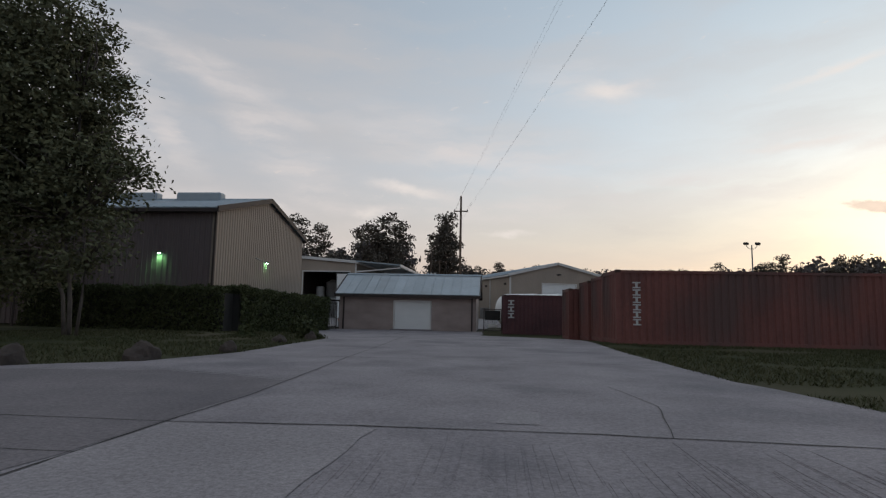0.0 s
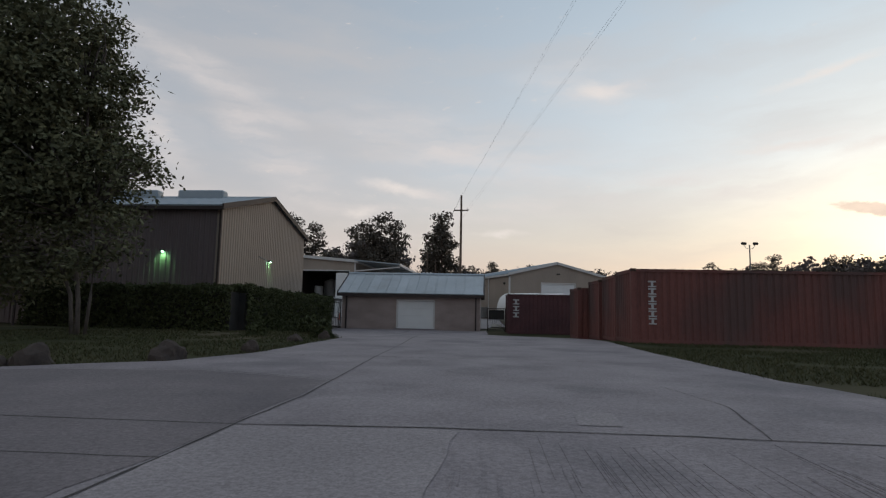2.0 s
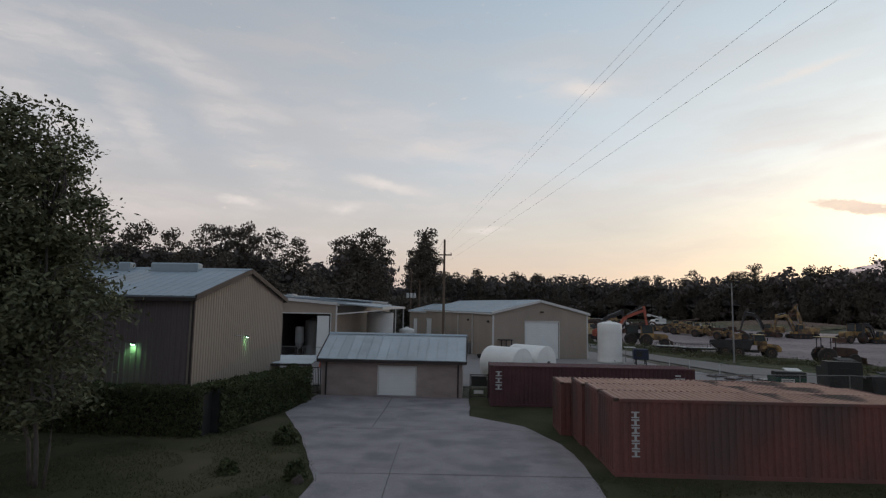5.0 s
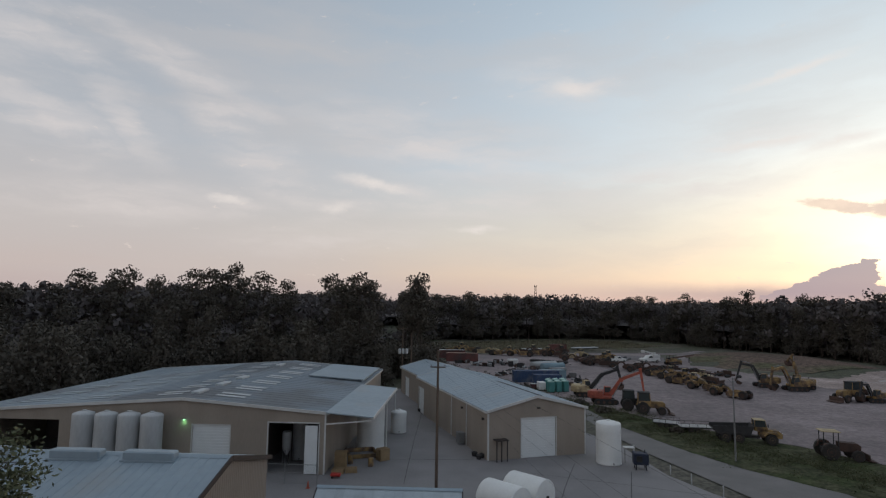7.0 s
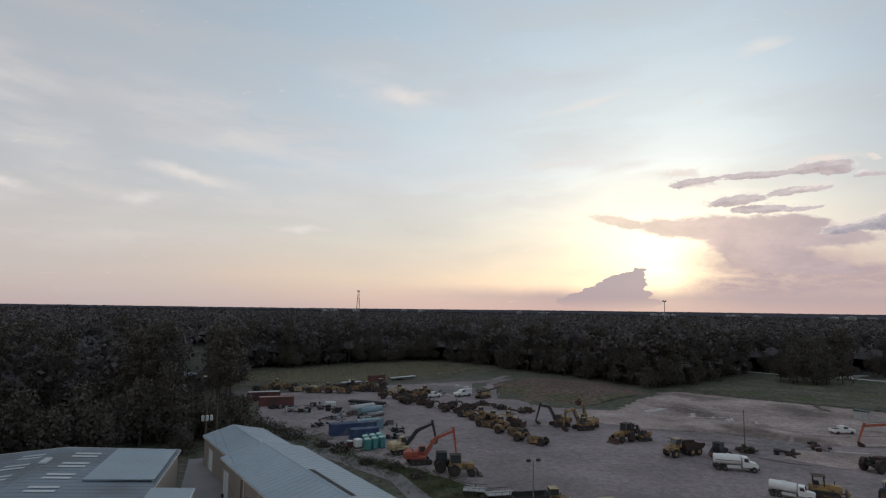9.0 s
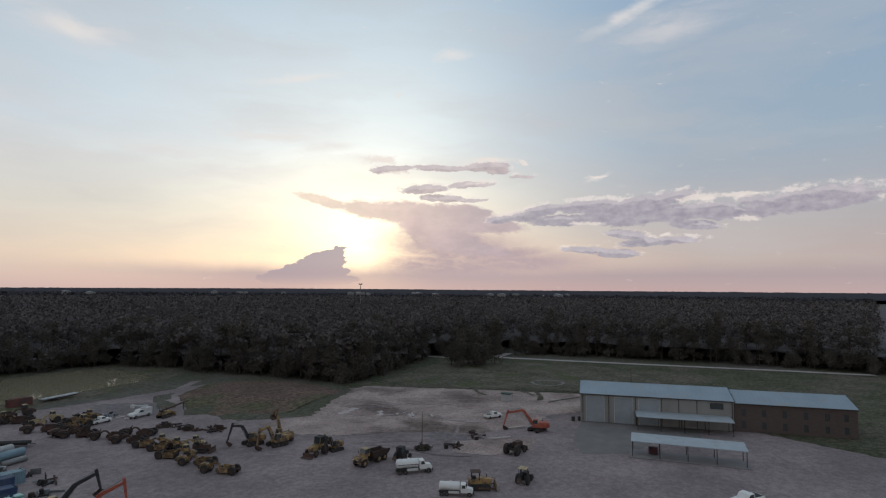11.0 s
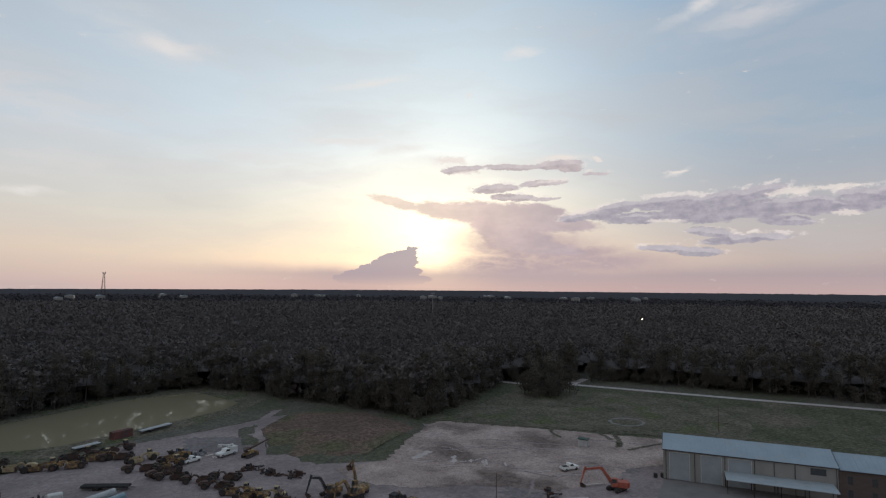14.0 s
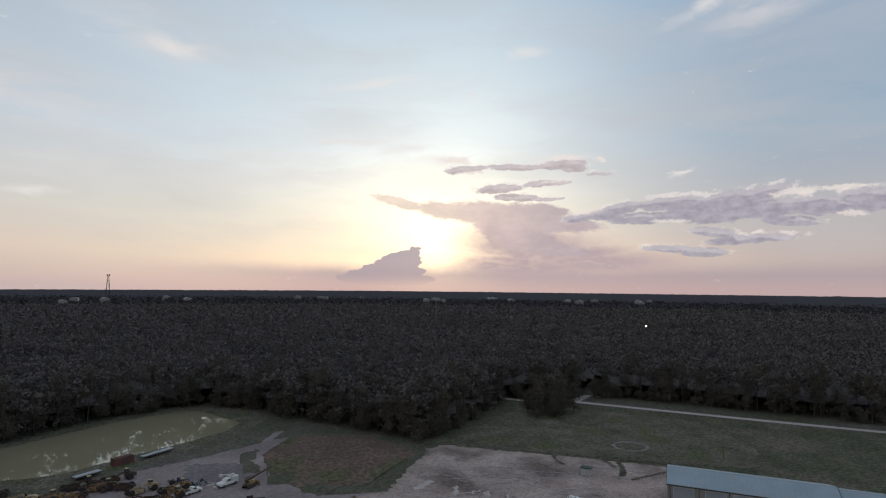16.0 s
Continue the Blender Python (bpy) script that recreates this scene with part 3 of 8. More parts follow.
def sheet(name, verts, faces, material, parent=None, label="", smooth=False):
    """A mesh from computed arrays of places and faces."""
    me = bpy.data.meshes.new(name)
    verts = np.asarray(verts, dtype=np.float32)
    faces = np.asarray(faces, dtype=np.int32)
    k = faces.shape[1]
    me.vertices.add(len(verts))
    me.vertices.foreach_set("co", verts.ravel())
    me.loops.add(faces.size)
    me.loops.foreach_set("vertex_index", faces.ravel())
    me.polygons.add(len(faces))
    me.polygons.foreach_set("loop_start", np.arange(0, faces.size, k, dtype=np.int32))
    me.polygons.foreach_set("loop_total", np.full(len(faces), k, dtype=np.int32))
    if smooth:
        me.polygons.foreach_set("use_smooth", np.ones(len(faces), dtype=bool))
    me.update(calc_edges=True)
    me.validate()
    me.materials.append(material)
    ob = new(name, me)
    ob.parent = parent
    if label:
        tagged(ob, label)
    return ob


def thing(name, m, label, category, group="", kind=""):
    ob = new(name)
    ob.empty_display_size = 0.2
    ob.matrix_basis = m
    return tagged(ob, label, category, group, kind)


def box(bm, x0, x1, y0, y1, z0, z1, m=None, bevel=0.0):
    r = bmesh.ops.create_cube(bm, size=1.0)
    vs = r["verts"]
    bmesh.ops.transform(bm, matrix=Matrix.Translation(((x0 + x1) / 2, (y0 + y1) / 2, (z0 + z1) / 2)) @ Matrix.Diagonal((x1 - x0, y1 - y0, z1 - z0, 1)), verts=vs)
    if bevel:
        es = list({e for v in vs for e in v.link_edges})
        r2 = bmesh.ops.bevel(bm, geom=es, offset=bevel, segments=1, affect="EDGES")
        vs = list({v for f in r2["faces"] for v in f.verts} | {v for v in vs if v.is_valid})
    if m is not None:
        bmesh.ops.transform(bm, matrix=m, verts=vs)
    return vs


def rod(bm, a, b, r0, r1=None, n=8, caps=True):
    a, b = Vector(a), Vector(b)
    r1 = r0 if r1 is None else r1
    d = b - a
    m = Matrix.Translation((a + b) / 2) @ d.to_track_quat("Z", "Y").to_matrix().to_4x4()
    return bmesh.ops.create_cone(bm, cap_ends=caps, segments=n, radius1=r0, radius2=r1, depth=d.length, matrix=m)["verts"]


def prism(bm, outline, y0, y1, m=None):
    """An outline in x, z drawn out along y."""
    a = [bm.verts.new((x, y0, z)) for x, z in outline]
    b = [bm.verts.new((x, y1, z)) for x, z in outline]
    n = len(a)
    bm.faces.new(a)
    bm.faces.new(b[::-1])
    for i in range(n):
        bm.faces.new((a[i], b[i], b[(i + 1) % n], a[(i + 1) % n]))
    if m is not None:
        bmesh.ops.transform(bm, matrix=m, verts=a + b)
    return a + b


def one(name, build, material, parent=None, label="", smooth=False):
    bm = bmesh.new()
    build(bm)
    return part(name, bm, material, parent, label, smooth)


def box_part(name, dims, material, parent, label="", bevel=0.0, m=None):
    return one(name, lambda bm: box(bm, *dims, m=m, bevel=bevel), material, parent, label)


def rod_part(name, a, b, r0, material, parent, r1=None, n=8, label="", smooth=False):
    return one(name, lambda bm: rod(bm, a, b, r0, r1, n), material, parent, label)


def lathe(bm, rings, n=20, m=None):
    """Rings of (radius, z) turned round the z axis."""
    rows = []
    for r, z in rings:
        rows.append([bm.verts.new((r * math.cos(2 * math.pi * i / n), r * math.sin(2 * math.pi * i / n), z)) for i in range(n)])
    for a, b in zip(rows, rows[1:]):
        for i in range(n):
            bm.faces.new((a[i], a[(i + 1) % n], b[(i + 1) % n], b[i]))
    bm.faces.new(rows[0][::-1])
    bm.faces.new(rows[-1])
    vs = [v for r in rows for v in r]
    if m is not None:
        bmesh.ops.transform(bm, matrix=m, verts=vs)
    return vs


# ---- ground ----
def ss(a, b, x):
    u = min(1.0, max(0.0, (x - a) / (b - a)))
    return u * u * (3 - 2 * u)


def gz(x, y):
    """The height of the ground."""
    d = math.hypot(x, y)
    z = -0.45 * ss(20, 37, y) * (1 - ss(48, 62, y)) * (1 - ss(16, 30, abs(x))) + 1.1 * ss(90, 190, d)
    r = math.hypot((x - 96) / 28.0, (y - 182) / 36.0)
    if r < 1:
        z += 3.0 * (1 - r * r) ** 1.3 * (0.8 + 0.35 * noise.noise((x * 0.06, y * 0.06, 3)))
    return z


def on(x, y, rz=0.0, lift=0.0):
    return pose(x, y, gz(x, y) + lift, 0, 0, rz)


from mathutils.geometry import delaunay_2d_cdt


def rough_edge(points, step, amount, seed=0, closed=True):
    out = []
    n = len(points)
    for i in range(n if closed else n - 1):
        a, b = Vector(points[i]), Vector(points[(i + 1) % n])
        k = max(1, int((b - a).length / step))
        side = Vector((-(b - a).y, (b - a).x)).normalized()
        for j in range(k):
            p = a.lerp(b, j / k)
            w = amount * (noise.noise((p.x * 0.9 / step, p.y * 0.9 / step, seed)) + 0.6 * noise.noise((p.x * 3 / step, p.y * 3 / step, seed + 5)))
            out.append((p + side * w)[:])
    if not closed:
        out.append(tuple(points[-1]))
    return out


def patch(name, points, material, lift, res=4.0, label="", category="ground", kind="structure", edge=None, seed=0):
    """A sheet laid on the ground within an outline."""
    pts = rough_edge(points, *edge, seed) if edge else rough_edge(points, res, 0.0)
    xs, ys = [p[0] for p in pts], [p[1] for p in pts]
    inner = []
    n = len(pts)

    def inside(x, y):
        hit = False
        for i in range(n):
            (x1, y1), (x2, y2) = pts[i], pts[i - 1]
            if (y1 > y) != (y2 > y) and x < (x2 - x1) * (y - y1) / (y2 - y1) + x1:
                hit = not hit
        return hit

    x = min(xs) + res / 2
    while x < max(xs):
        y = min(ys) + res / 2
        while y < max(ys):
            if inside(x, y):
                inner.append((x, y))
            y += res
        x += res
    vs = [Vector(p) for p in pts + inner]
    v, _, f, *_ = delaunay_2d_cdt(vs, [], [list(range(n))], 1, 1e-4)
    verts = [(p.x, p.y, gz(p.x, p.y) + lift) for p in v]
    faces = [t if _ccw(v, t) else t[::-1] for t in f if len(t) == 3]
    ob = sheet(name, verts, faces, material, smooth=True)
    return tagged(ob, label, category, kind=kind)


def _ccw(v, t):
    a, b, c = (v[i] for i in t)
    return (b.x - a.x) * (c.y - a.y) - (b.y - a.y) * (c.x - a.x) > 0


def build_ground():
    rings = [0, 4, 8, 12, 16, 20, 24, 28, 32, 36, 40, 44, 48, 53, 58, 64, 72, 80, 90, 100, 110, 120, 130, 140, 150, 160, 170, 180, 190, 200, 215, 230, 260, 300, 400, 600, 1000, 2000, 4900]
    n = 120
    verts, faces = [(0, 0, gz(0, 0) - 0.03)], []
    for r in rings[1:]:
        for i in range(n):
            a = 2 * math.pi * i / n
            x, y = r * math.sin(a), r * math.cos(a)
            verts.append((x, y, gz(x, y) - 0.03 - (0.06 if r < 260 else 0)))
    tri = [(0, 1 + (i + 1) % n, 1 + i) for i in range(n)]
    for k in range(len(rings) - 2):
        a0, b0 = 1 + k * n, 1 + (k + 1) * n
        for i in range(n):
            j = (i + 1) % n
            tri.append((a0 + i, a0 + j, b0 + j))
            tri.append((a0 + i, b0 + j, b0 + i))
    tagged(sheet("ground", verts, tri, M["soil"], smooth=True), "dull green and brown open ground reaching the horizon", "ground", kind="structure")


build_ground()
DRIVE = [(-40, -25), (40, -25), (30, -4), (11, 0.5), (6.22, 5.06), (5.13, 7.16), (4.96, 8.32), (4.51, 9.88), (4.35, 12.47), (4.12, 17.16), (4.17, 24.08), (3.9, 27), (2.6, 31.5), (-0.4, 34.5), (-0.5, 41), (-11.6, 41), (-11.6, 34), (-8.5, 27), (-5.86, 20.02), (-5.96, 13.02), (-6.74, 10.44), (-7.84, 9.64), (-8.92, 8.57), (-12.72, 6.61), (-21.7, 5.12), (-40, 5)]
patch("driveway", DRIVE, M["concrete"], 0.03, 2.0, "grey weathered concrete driveway with cracked joints", "driveway", edge=(0.8, 0.10))
LAWN_LEFT = [(-5.76, 20.03), (-5.87, 13.04), (-6.64, 10.44), (-7.84, 9.55), (-8.92, 8.47), (-12.71, 6.52), (-21.69, 5.03), (-60, 5), (-60, 28), (-14.6, 28), (-14.6, 42), (-11.5, 41), (-11.5, 34), (-8.4, 27)]
patch("lawn_left", LAWN_LEFT, M["grass"], 0.0, 3.0, "rough green lawn under the oak tree", "lawn", edge=(0.7, 0.12))
LAWN_RIGHT = [(5.04, 7.16), (4.87, 8.32), (4.42, 9.88), (4.26, 12.47), (4.03, 17.17), (4.07, 24.08), (3.8, 27), (2.5, 31.5), (-0.4, 34.4), (-0.5, 46), (8, 50), (8, 47.5), (15, 46), (32, 43), (60, 40), (60, 0.5), (11, 0.4), (6.13, 5.06)]
patch("lawn_right", LAWN_RIGHT, M["grass"], 0.0, 3.0, "dull green lawn around the red containers", "lawn", edge=(0.7, 0.12))
patch("yard_concrete", [(-54, 50), (-16, 42), (-12, 47.3), (-0.5, 47.3), (0, 51), (8, 50.5), (9, 48), (15.5, 46.2), (28, 43.7), (31, 47), (27.5, 50.5), (23.5, 57.4), (21.1, 63), (19.6, 75), (13, 92), (-4, 118), (-16, 118), (-14.5, 100), (-54, 100)], M["concrete_yard"], 0.0, 4.0, "pale concrete yard between the warehouses", "yard")
patch("lane", [(18.2, 97), (19.6, 84), (21.8, 72), (25.5, 60), (28.5, 50), (34, 40), (41, 40), (36.5, 58.2), (30.5, 66), (26.5, 75), (23.0, 86), (20.8, 100), (10, 122), (-2, 140), (-9, 142), (4, 122)], M["gravel"], 0.0, 4.0, "grey gravel lane beside the machine yard", "road")
patch("verge_far", [(20.9, 100), (23.1, 86), (26.6, 75), (30.6, 66), (36.6, 58.2), (41.2, 40), (54, 30), (60, 45), (50, 66), (44, 76), (37, 84), (30, 92), (24, 103), (17, 110), (8, 124), (-1, 142), (-6, 152), (-9, 143), (-2, 140.2), (10, 122.2)], M["weeds"], 0.01, 3.0, "weedy grass verge between the lane and the machine yard", "verge", edge=(1.2, 0.5))
patch("machine_yard", [(54, 30), (60, 45), (50, 66), (44, 76), (37, 84), (30, 92), (24, 103), (17, 110), (8, 124), (-1, 142), (-6, 152), (-4, 190), (20, 198), (34, 204), (60, 208), (80, 213), (91, 226), (101, 224), (88, 209), (75, 197), (69, 174), (74, 152), (95, 141), (122, 158), (126, 172), (142, 150), (152, 124), (166, 96), (172, 92), (160, 20), (140, -30), (90, -30)], M["dirt"], 0.02, 4.0, "trampled grey dirt of the machine yard", "dirt yard", edge=(1.5, 0.7))
patch("pale_clearing", [(76, 146), (92, 143), (110, 157), (127, 169), (134, 171), (147, 152), (158, 137), (170, 119), (179, 105), (160, 88), (142, 96), (128, 92), (112, 98), (100, 112), (84, 122), (76, 134)], M["pale_dirt"], 0.07, 2.5, "pale washed sand and clay clearing", "clearing", edge=(1.5, 1.2))
patch("heap", [(70, 176), (72, 162), (78, 156), (90, 151), (105, 159), (114, 164), (123, 170), (121, 186), (117, 202), (105, 216), (88, 208), (75, 197)], M["red_dirt"], 0.04, 2.5, "low red earth mound with grass on top", "mound", edge=(1.5, 0.8))
patch("field", [(127, 178), (142, 153), (152, 125), (166, 96), (172, 92), (160, 20), (240, -10), (312, 30), (300, 72), (243, 192), (216, 222), (195, 210), (160, 194), (140, 186)], M["field"], 0.02, 5.0, "green field with bare sandy patches", "field", edge=(1.5, 0.8))
patch("sandy_field", [(136, 172), (150, 151), (162, 136), (176, 116), (200, 88), (224, 96), (236, 112), (250, 132), (228, 178), (214, 200), (195, 196)], M["sandy"], 0.12, 5.0, "bare sandy stretch of the field with thin grass", "field", edge=(2.0, 2.4), seed=3)
patch("pond", [(-30, 242), (4, 259), (25, 271), (46, 282), (69, 285), (77, 283), (85, 249), (75, 238), (58, 230), (40, 223.5), (20, 215.5), (10, 216), (-20, 228)], M["water"], 0.06, 6.0, "still olive pond reflecting the evening sky", "pond", edge=(2.0, 0.6))
patch("bank", [(-34, 214), (12, 202), (52, 216), (80, 232), (97, 250), (99, 272), (84, 298), (48, 296), (0, 274), (-34, 262)], M["sandy"], 0.0, 5.0, "grassy bank round the pond", "bank", edge=(2.0, 0.5))
patch("far_road", [(237, 194), (252, 162), (270, 124), (297, 70), (312, 36), (316, 38), (301, 72), (274, 126), (256, 164), (243, 192), (262, 198), (261, 202), (240, 197)], M["chalk"], 0.14, 5.0, "pale road along the edge of the woods", "road")
patch("far_road", [(213, 222), (222, 202), (226, 203), (217, 224)], M["chalk"], 0.14, 3.0, "pale end of a road at the edge of the woods", "road")
patch("warehouse_apron", [(142, 85), (150, 71), (156, 58), (146, 54), (137, 62), (124, 62), (116, 70), (124, 77), (132, 81)], M["gravel"], 0.06, 4.0, "pale concrete apron before the grey warehouse", "apron")
patch("wash_slab", [(96, 92), (103, 97), (112, 91), (119, 84), (110, 80), (100, 84)], M["pale_dirt"], 0.07, 3.0, "pale slab in the machine yard", "slab", edge=(1.0, 0.3))
for _n, _x, _y, _a, _b, _r in (("puddle", 108, 132, 4, 0.9, 50), ("puddle", 103, 141, 5, 1.3, 20), ("puddle", 113, 124, 3.2, 0.6, 55)):
    _c = Matrix.Rotation(radians(_r), 2)
    patch(_n, [tuple(Vector((_x, _y)) + _c @ Vector((_a * math.cos(k * 0.5236), _b * math.sin(k * 0.5236)))) for k in range(12)], M["chalk"], 0.09, 1.5, "pale dried wash of silt in the clearing", "puddle", edge=(0.7, 1.3))
for _pts, _lab in (([(100, 94), (106, 94), (109, 100), (106, 107), (101, 106)], "dark damp earth"), ([(133, 109), (146, 119), (161, 105), (152, 95), (140, 93), (126, 99)], "dark damp earth"), ([(46, 185), (64, 176), (68, 192), (52, 203)], "dark damp earth")):
    patch("dark_earth", _pts, M["dark_dirt"], 0.06, 3.0, "dark damp earth in the machine yard", "earth", edge=(0.9, 2.6))


def ring_track():
    bm = bmesh.new()
    n, rows = 64, []
    for k in range(n):
        a = 2 * math.pi * k / n
        w = 0.55 + 0.5 * noise.noise((math.cos(a) * 2, math.sin(a) * 2, 1))
        c, s = math.cos(a), math.sin(a)
        row = []
        for r in (5.9 - w, 5.9 + w):
            x, y = 190 + r * 1.1 * c, 127.5 + r * s
            row.append(bm.verts.new((x, y, gz(x, y) + 0.15)))
        rows.append(row)
    for k in range(n):
        a, b = rows[k], rows[(k + 1) % n]
        bm.faces.new((a[0], a[1], b[1], b[0]))
    ob = part("ring_track", bm, M["gravel"])
    tagged(ob, "ring of bare sand worn into the field", "track", kind="structure")


ring_track()


def strip(name, pts, width, material, lift, label, category, wobble=0.03, seed=0, kind="structure"):
    """A thin band on the ground along a line of points."""
    line = rough_edge(pts, 0.35, wobble, seed, closed=False)
    bm = bmesh.new()
    prev = None
    for i, p in enumerate(line):
        a, b = Vector(line[max(0, i - 1)]), Vector(line[min(len(line) - 1, i + 1)])
        s = Vector((-(b - a).y, (b - a).x)).normalized() * width * 0.5 * (0.6 + 0.8 * abs(noise.noise((p[0] * 2, p[1] * 2, seed + 9))))
        row = [bm.verts.new((p[0] + e * s.x, p[1] + e * s.y, gz(p[0], p[1]) + lift)) for e in (-1, 1)]
        if prev:
            bm.faces.new((prev[0], prev[1], row[1], row[0]))
        prev = row
    return tagged(part(name, bm, material), label, category, kind=kind)


# wheel tracks worn over the clearing and the machine yard
_r = random.Random(21)
for _i in range(17):
    _x, _y = (_r.uniform(82, 165), _r.uniform(95, 150)) if _i < 17 else (_r.uniform(50, 100), _r.uniform(50, 120))
    if _x + _y > 278:
        continue
    _a = radians(_r.uniform(-75, 10))
    _pts = [(_x, _y)]
    for _k in range(7):
        _a += _r.uniform(-0.3, 0.3)
        _pts.append((_pts[-1][0] + 3.6 * math.cos(_a), _pts[-1][1] + 3.6 * math.sin(_a)))
    strip("wheel_track", _pts, _r.uniform(0.4, 1.1), M["dirt"], 0.085 + 0.002 * _i, "worn wheel track across the dirt", "track", 0.5, 30 + _i)
for _i in range(22):
    _x, _y = _r.uniform(152, 226), _r.uniform(104, 182)
    if not 250 < _x + _y < 372 or _y > 0.95 * _x + 5:
        continue
    _a = radians(_r.choice((-35, -40, 55, 10)) + _r.uniform(-12, 12))
    _pts = [(_x, _y)]
    for _k in range(5):
        _a += _r.uniform(-0.35, 0.35)
        _pts.append((_pts[-1][0] + 4 * math.cos(_a), _pts[-1][1] + 4 * math.sin(_a)))
    strip("bare_streak", _pts, _r.uniform(0.6, 2.4), M["sandy"], 0.15 + 0.002 * _i, "bare sandy streak in the thin grass", "track", 0.8, 70 + _i)
for _i in range(14):
    _x, _y = _r.uniform(92, 150), _r.uniform(104, 148)
    if _x + _y > 272 or _x + _y < 215:
        continue
    _a = radians(_r.uniform(-60, -20))
    _pts = [(_x, _y)]
    for _k in range(4):
        _a += _r.uniform(-0.4, 0.4)
        _pts.append((_pts[-1][0] + 2.4 * math.cos(_a), _pts[-1][1] + 2.4 * math.sin(_a)))
    strip("silt_streak", _pts, _r.uniform(0.25, 0.7), M["chalk"], 0.14 + 0.002 * _i, "pale streak of washed silt on the clay", "track", 0.5, 110 + _i)
patch("dark_slab", [(-3.04, 1.2), (-2.94, 4.99), (-2.87, 6.76), (-2.92, 8.26), (-5.4, 9.09), (-7.72, 8.69), (-10.44, 7.21), (-16.29, 5.26), (-18, 1.2)], M["concrete_dark"], 0.034, 1.5, "darker, blotched concrete slab of the driveway", "slab", edge=(0.6, 0.06))
# joints and cracks of the driveway
for _i, (_pts, _w) in enumerate([
    ([(-7.6, 5), (-2.88, 5.01), (-0.96, 5.16), (1.37, 5.17), (3.98, 5.04), (6.12, 4.87)], 0.035),
    ([(-2.95, 2), (-2.88, 3.82), (-2.88, 5.01), (-2.8, 6.76), (-2.92, 9.6), (-3.05, 12.56), (-3.17, 17.65), (-3.6, 26)], 0.03),
    ([(-8.01, 3.73), (-2.88, 3.82)], 0.025),
    ([(-6.04, 12.53), (-3.05, 12.56), (1.19, 12.63), (4.26, 12.47)], 0.03),
    ([(-7.72, 8.78), (-5.39, 9.18), (-2.85, 8.34)], 0.025),
    ([(-5.92, 20.82), (-3.28, 21.07), (4.13, 21.39)], 0.04),
    ([(-7.8, 29.5), (-2, 29.8), (3, 30.2)], 0.05),
    ([(-10.5, 36), (-0.5, 36.2)], 0.05),
    ([(-5.6, 30), (-6, 40.5)], 0.05),
    ([(2.02, 5.12), (2.4, 6.94), (2.13, 8.68)], 0.015),
]):
    strip("joint", _pts, _w, M["joint"], 0.036, "dark open joint in the concrete driveway", "joint", 0.02, _i)
patch("concrete_patch", [(0.39, 5.53), (0.83, 5.51), (0.86, 6.21), (0.44, 6.25)], M["patch"], 0.036, 0.8, "lighter repaired patch in the concrete", "patch", edge=(0.4, 0.04))
patch("concrete_patch", [(-2.85, 4.94), (-0.77, 5.05), (-0.94, 2.56), (-2.86, 2.46)], M["patch"], 0.036, 0.8, "lighter repaired slab in the concrete", "patch", edge=(0.4, 0.05))
# the broom-finished slab: fine ridges
_bm = bmesh.new()
_r = random.Random(4)
for _k in range(150):
    _x = -1.05 + _r.uniform(0, 4.6)
    _y0 = 1.6 + _r.uniform(0, 2.2)
    _y1 = min(5.02, _y0 + _r.uniform(0.3, 1.4))
    box(_bm, _x - 0.004, _x + 0.004, _y0, _y1, 0.03, 0.0325 + _r.uniform(0, 0.002))
tagged(part("broom_ridges", _bm, M["concrete"]), "fine brushed ridges in the concrete slab", "slab texture", kind="stuff")


# ---- buildings ----
def wall_mesh(bm, width, top, knots, openings, thick, m):
    """A wall along local x from 0 to width, from z 0 up to top(x), with openings (x0, x1, z0, z1) right through."""
    xs = sorted({0.0, width, *knots, *(v for o in openings for v in o[:2])})
    for a, b in zip(xs, xs[1:]):
        if b - a < 1e-5:
            continue
        spans, low = [], 0.0
        for o in sorted(openings, key=lambda o: o[2]):
            if o[0] <= a + 1e-6 and o[1] >= b - 1e-6:
                if o[2] > low:
                    spans.append((low, o[2], False))
                low = o[3]
        spans.append((low, None, True))
        for z0, z1, open_top in spans:
            za, zb = (top(a), top(b)) if open_top else (z1, z1)
            prism(bm, [(a, z0), (b, z0), (b, zb), (a, za)], 0, thick, m)
    bmesh.ops.remove_doubles(bm, verts=bm.verts[:], dist=0.001)


_rib = bmesh.new()
prism(_rib, [(-0.07, 0.0), (-0.035, -1.0), (0.035, -1.0), (0.07, 0.0)], 0, 1, Matrix(((1, 0, 0, 0), (0, 0, 1, 0), (0, 1, 0, 0), (0, 0, 0, 1))))
RIB = bpy.data.meshes.new("siding_rib")
_rib.to_mesh(RIB)
_rib.free()


def ribbed(parent, width, top, openings, pitch, depth, m, material):
    """Raised ribs of sheet-metal siding on a wall's outer face, cut short at the openings."""
    k = pitch / 2
    while k < width:
        ob = new("siding_rib", _rib_mesh(material))
        ob.parent = parent
        ob.matrix_basis = m @ pose(k, -0.001, 0.03) @ Matrix.Diagonal((1, depth, top(k) - 0.08, 1))
        k += pitch


RIBS = {}


def _rib_mesh(material):
    if material.name not in RIBS:
        RIBS[material.name] = RIB.copy()
        RIBS[material.name].materials.append(material)
    return RIBS[material.name]


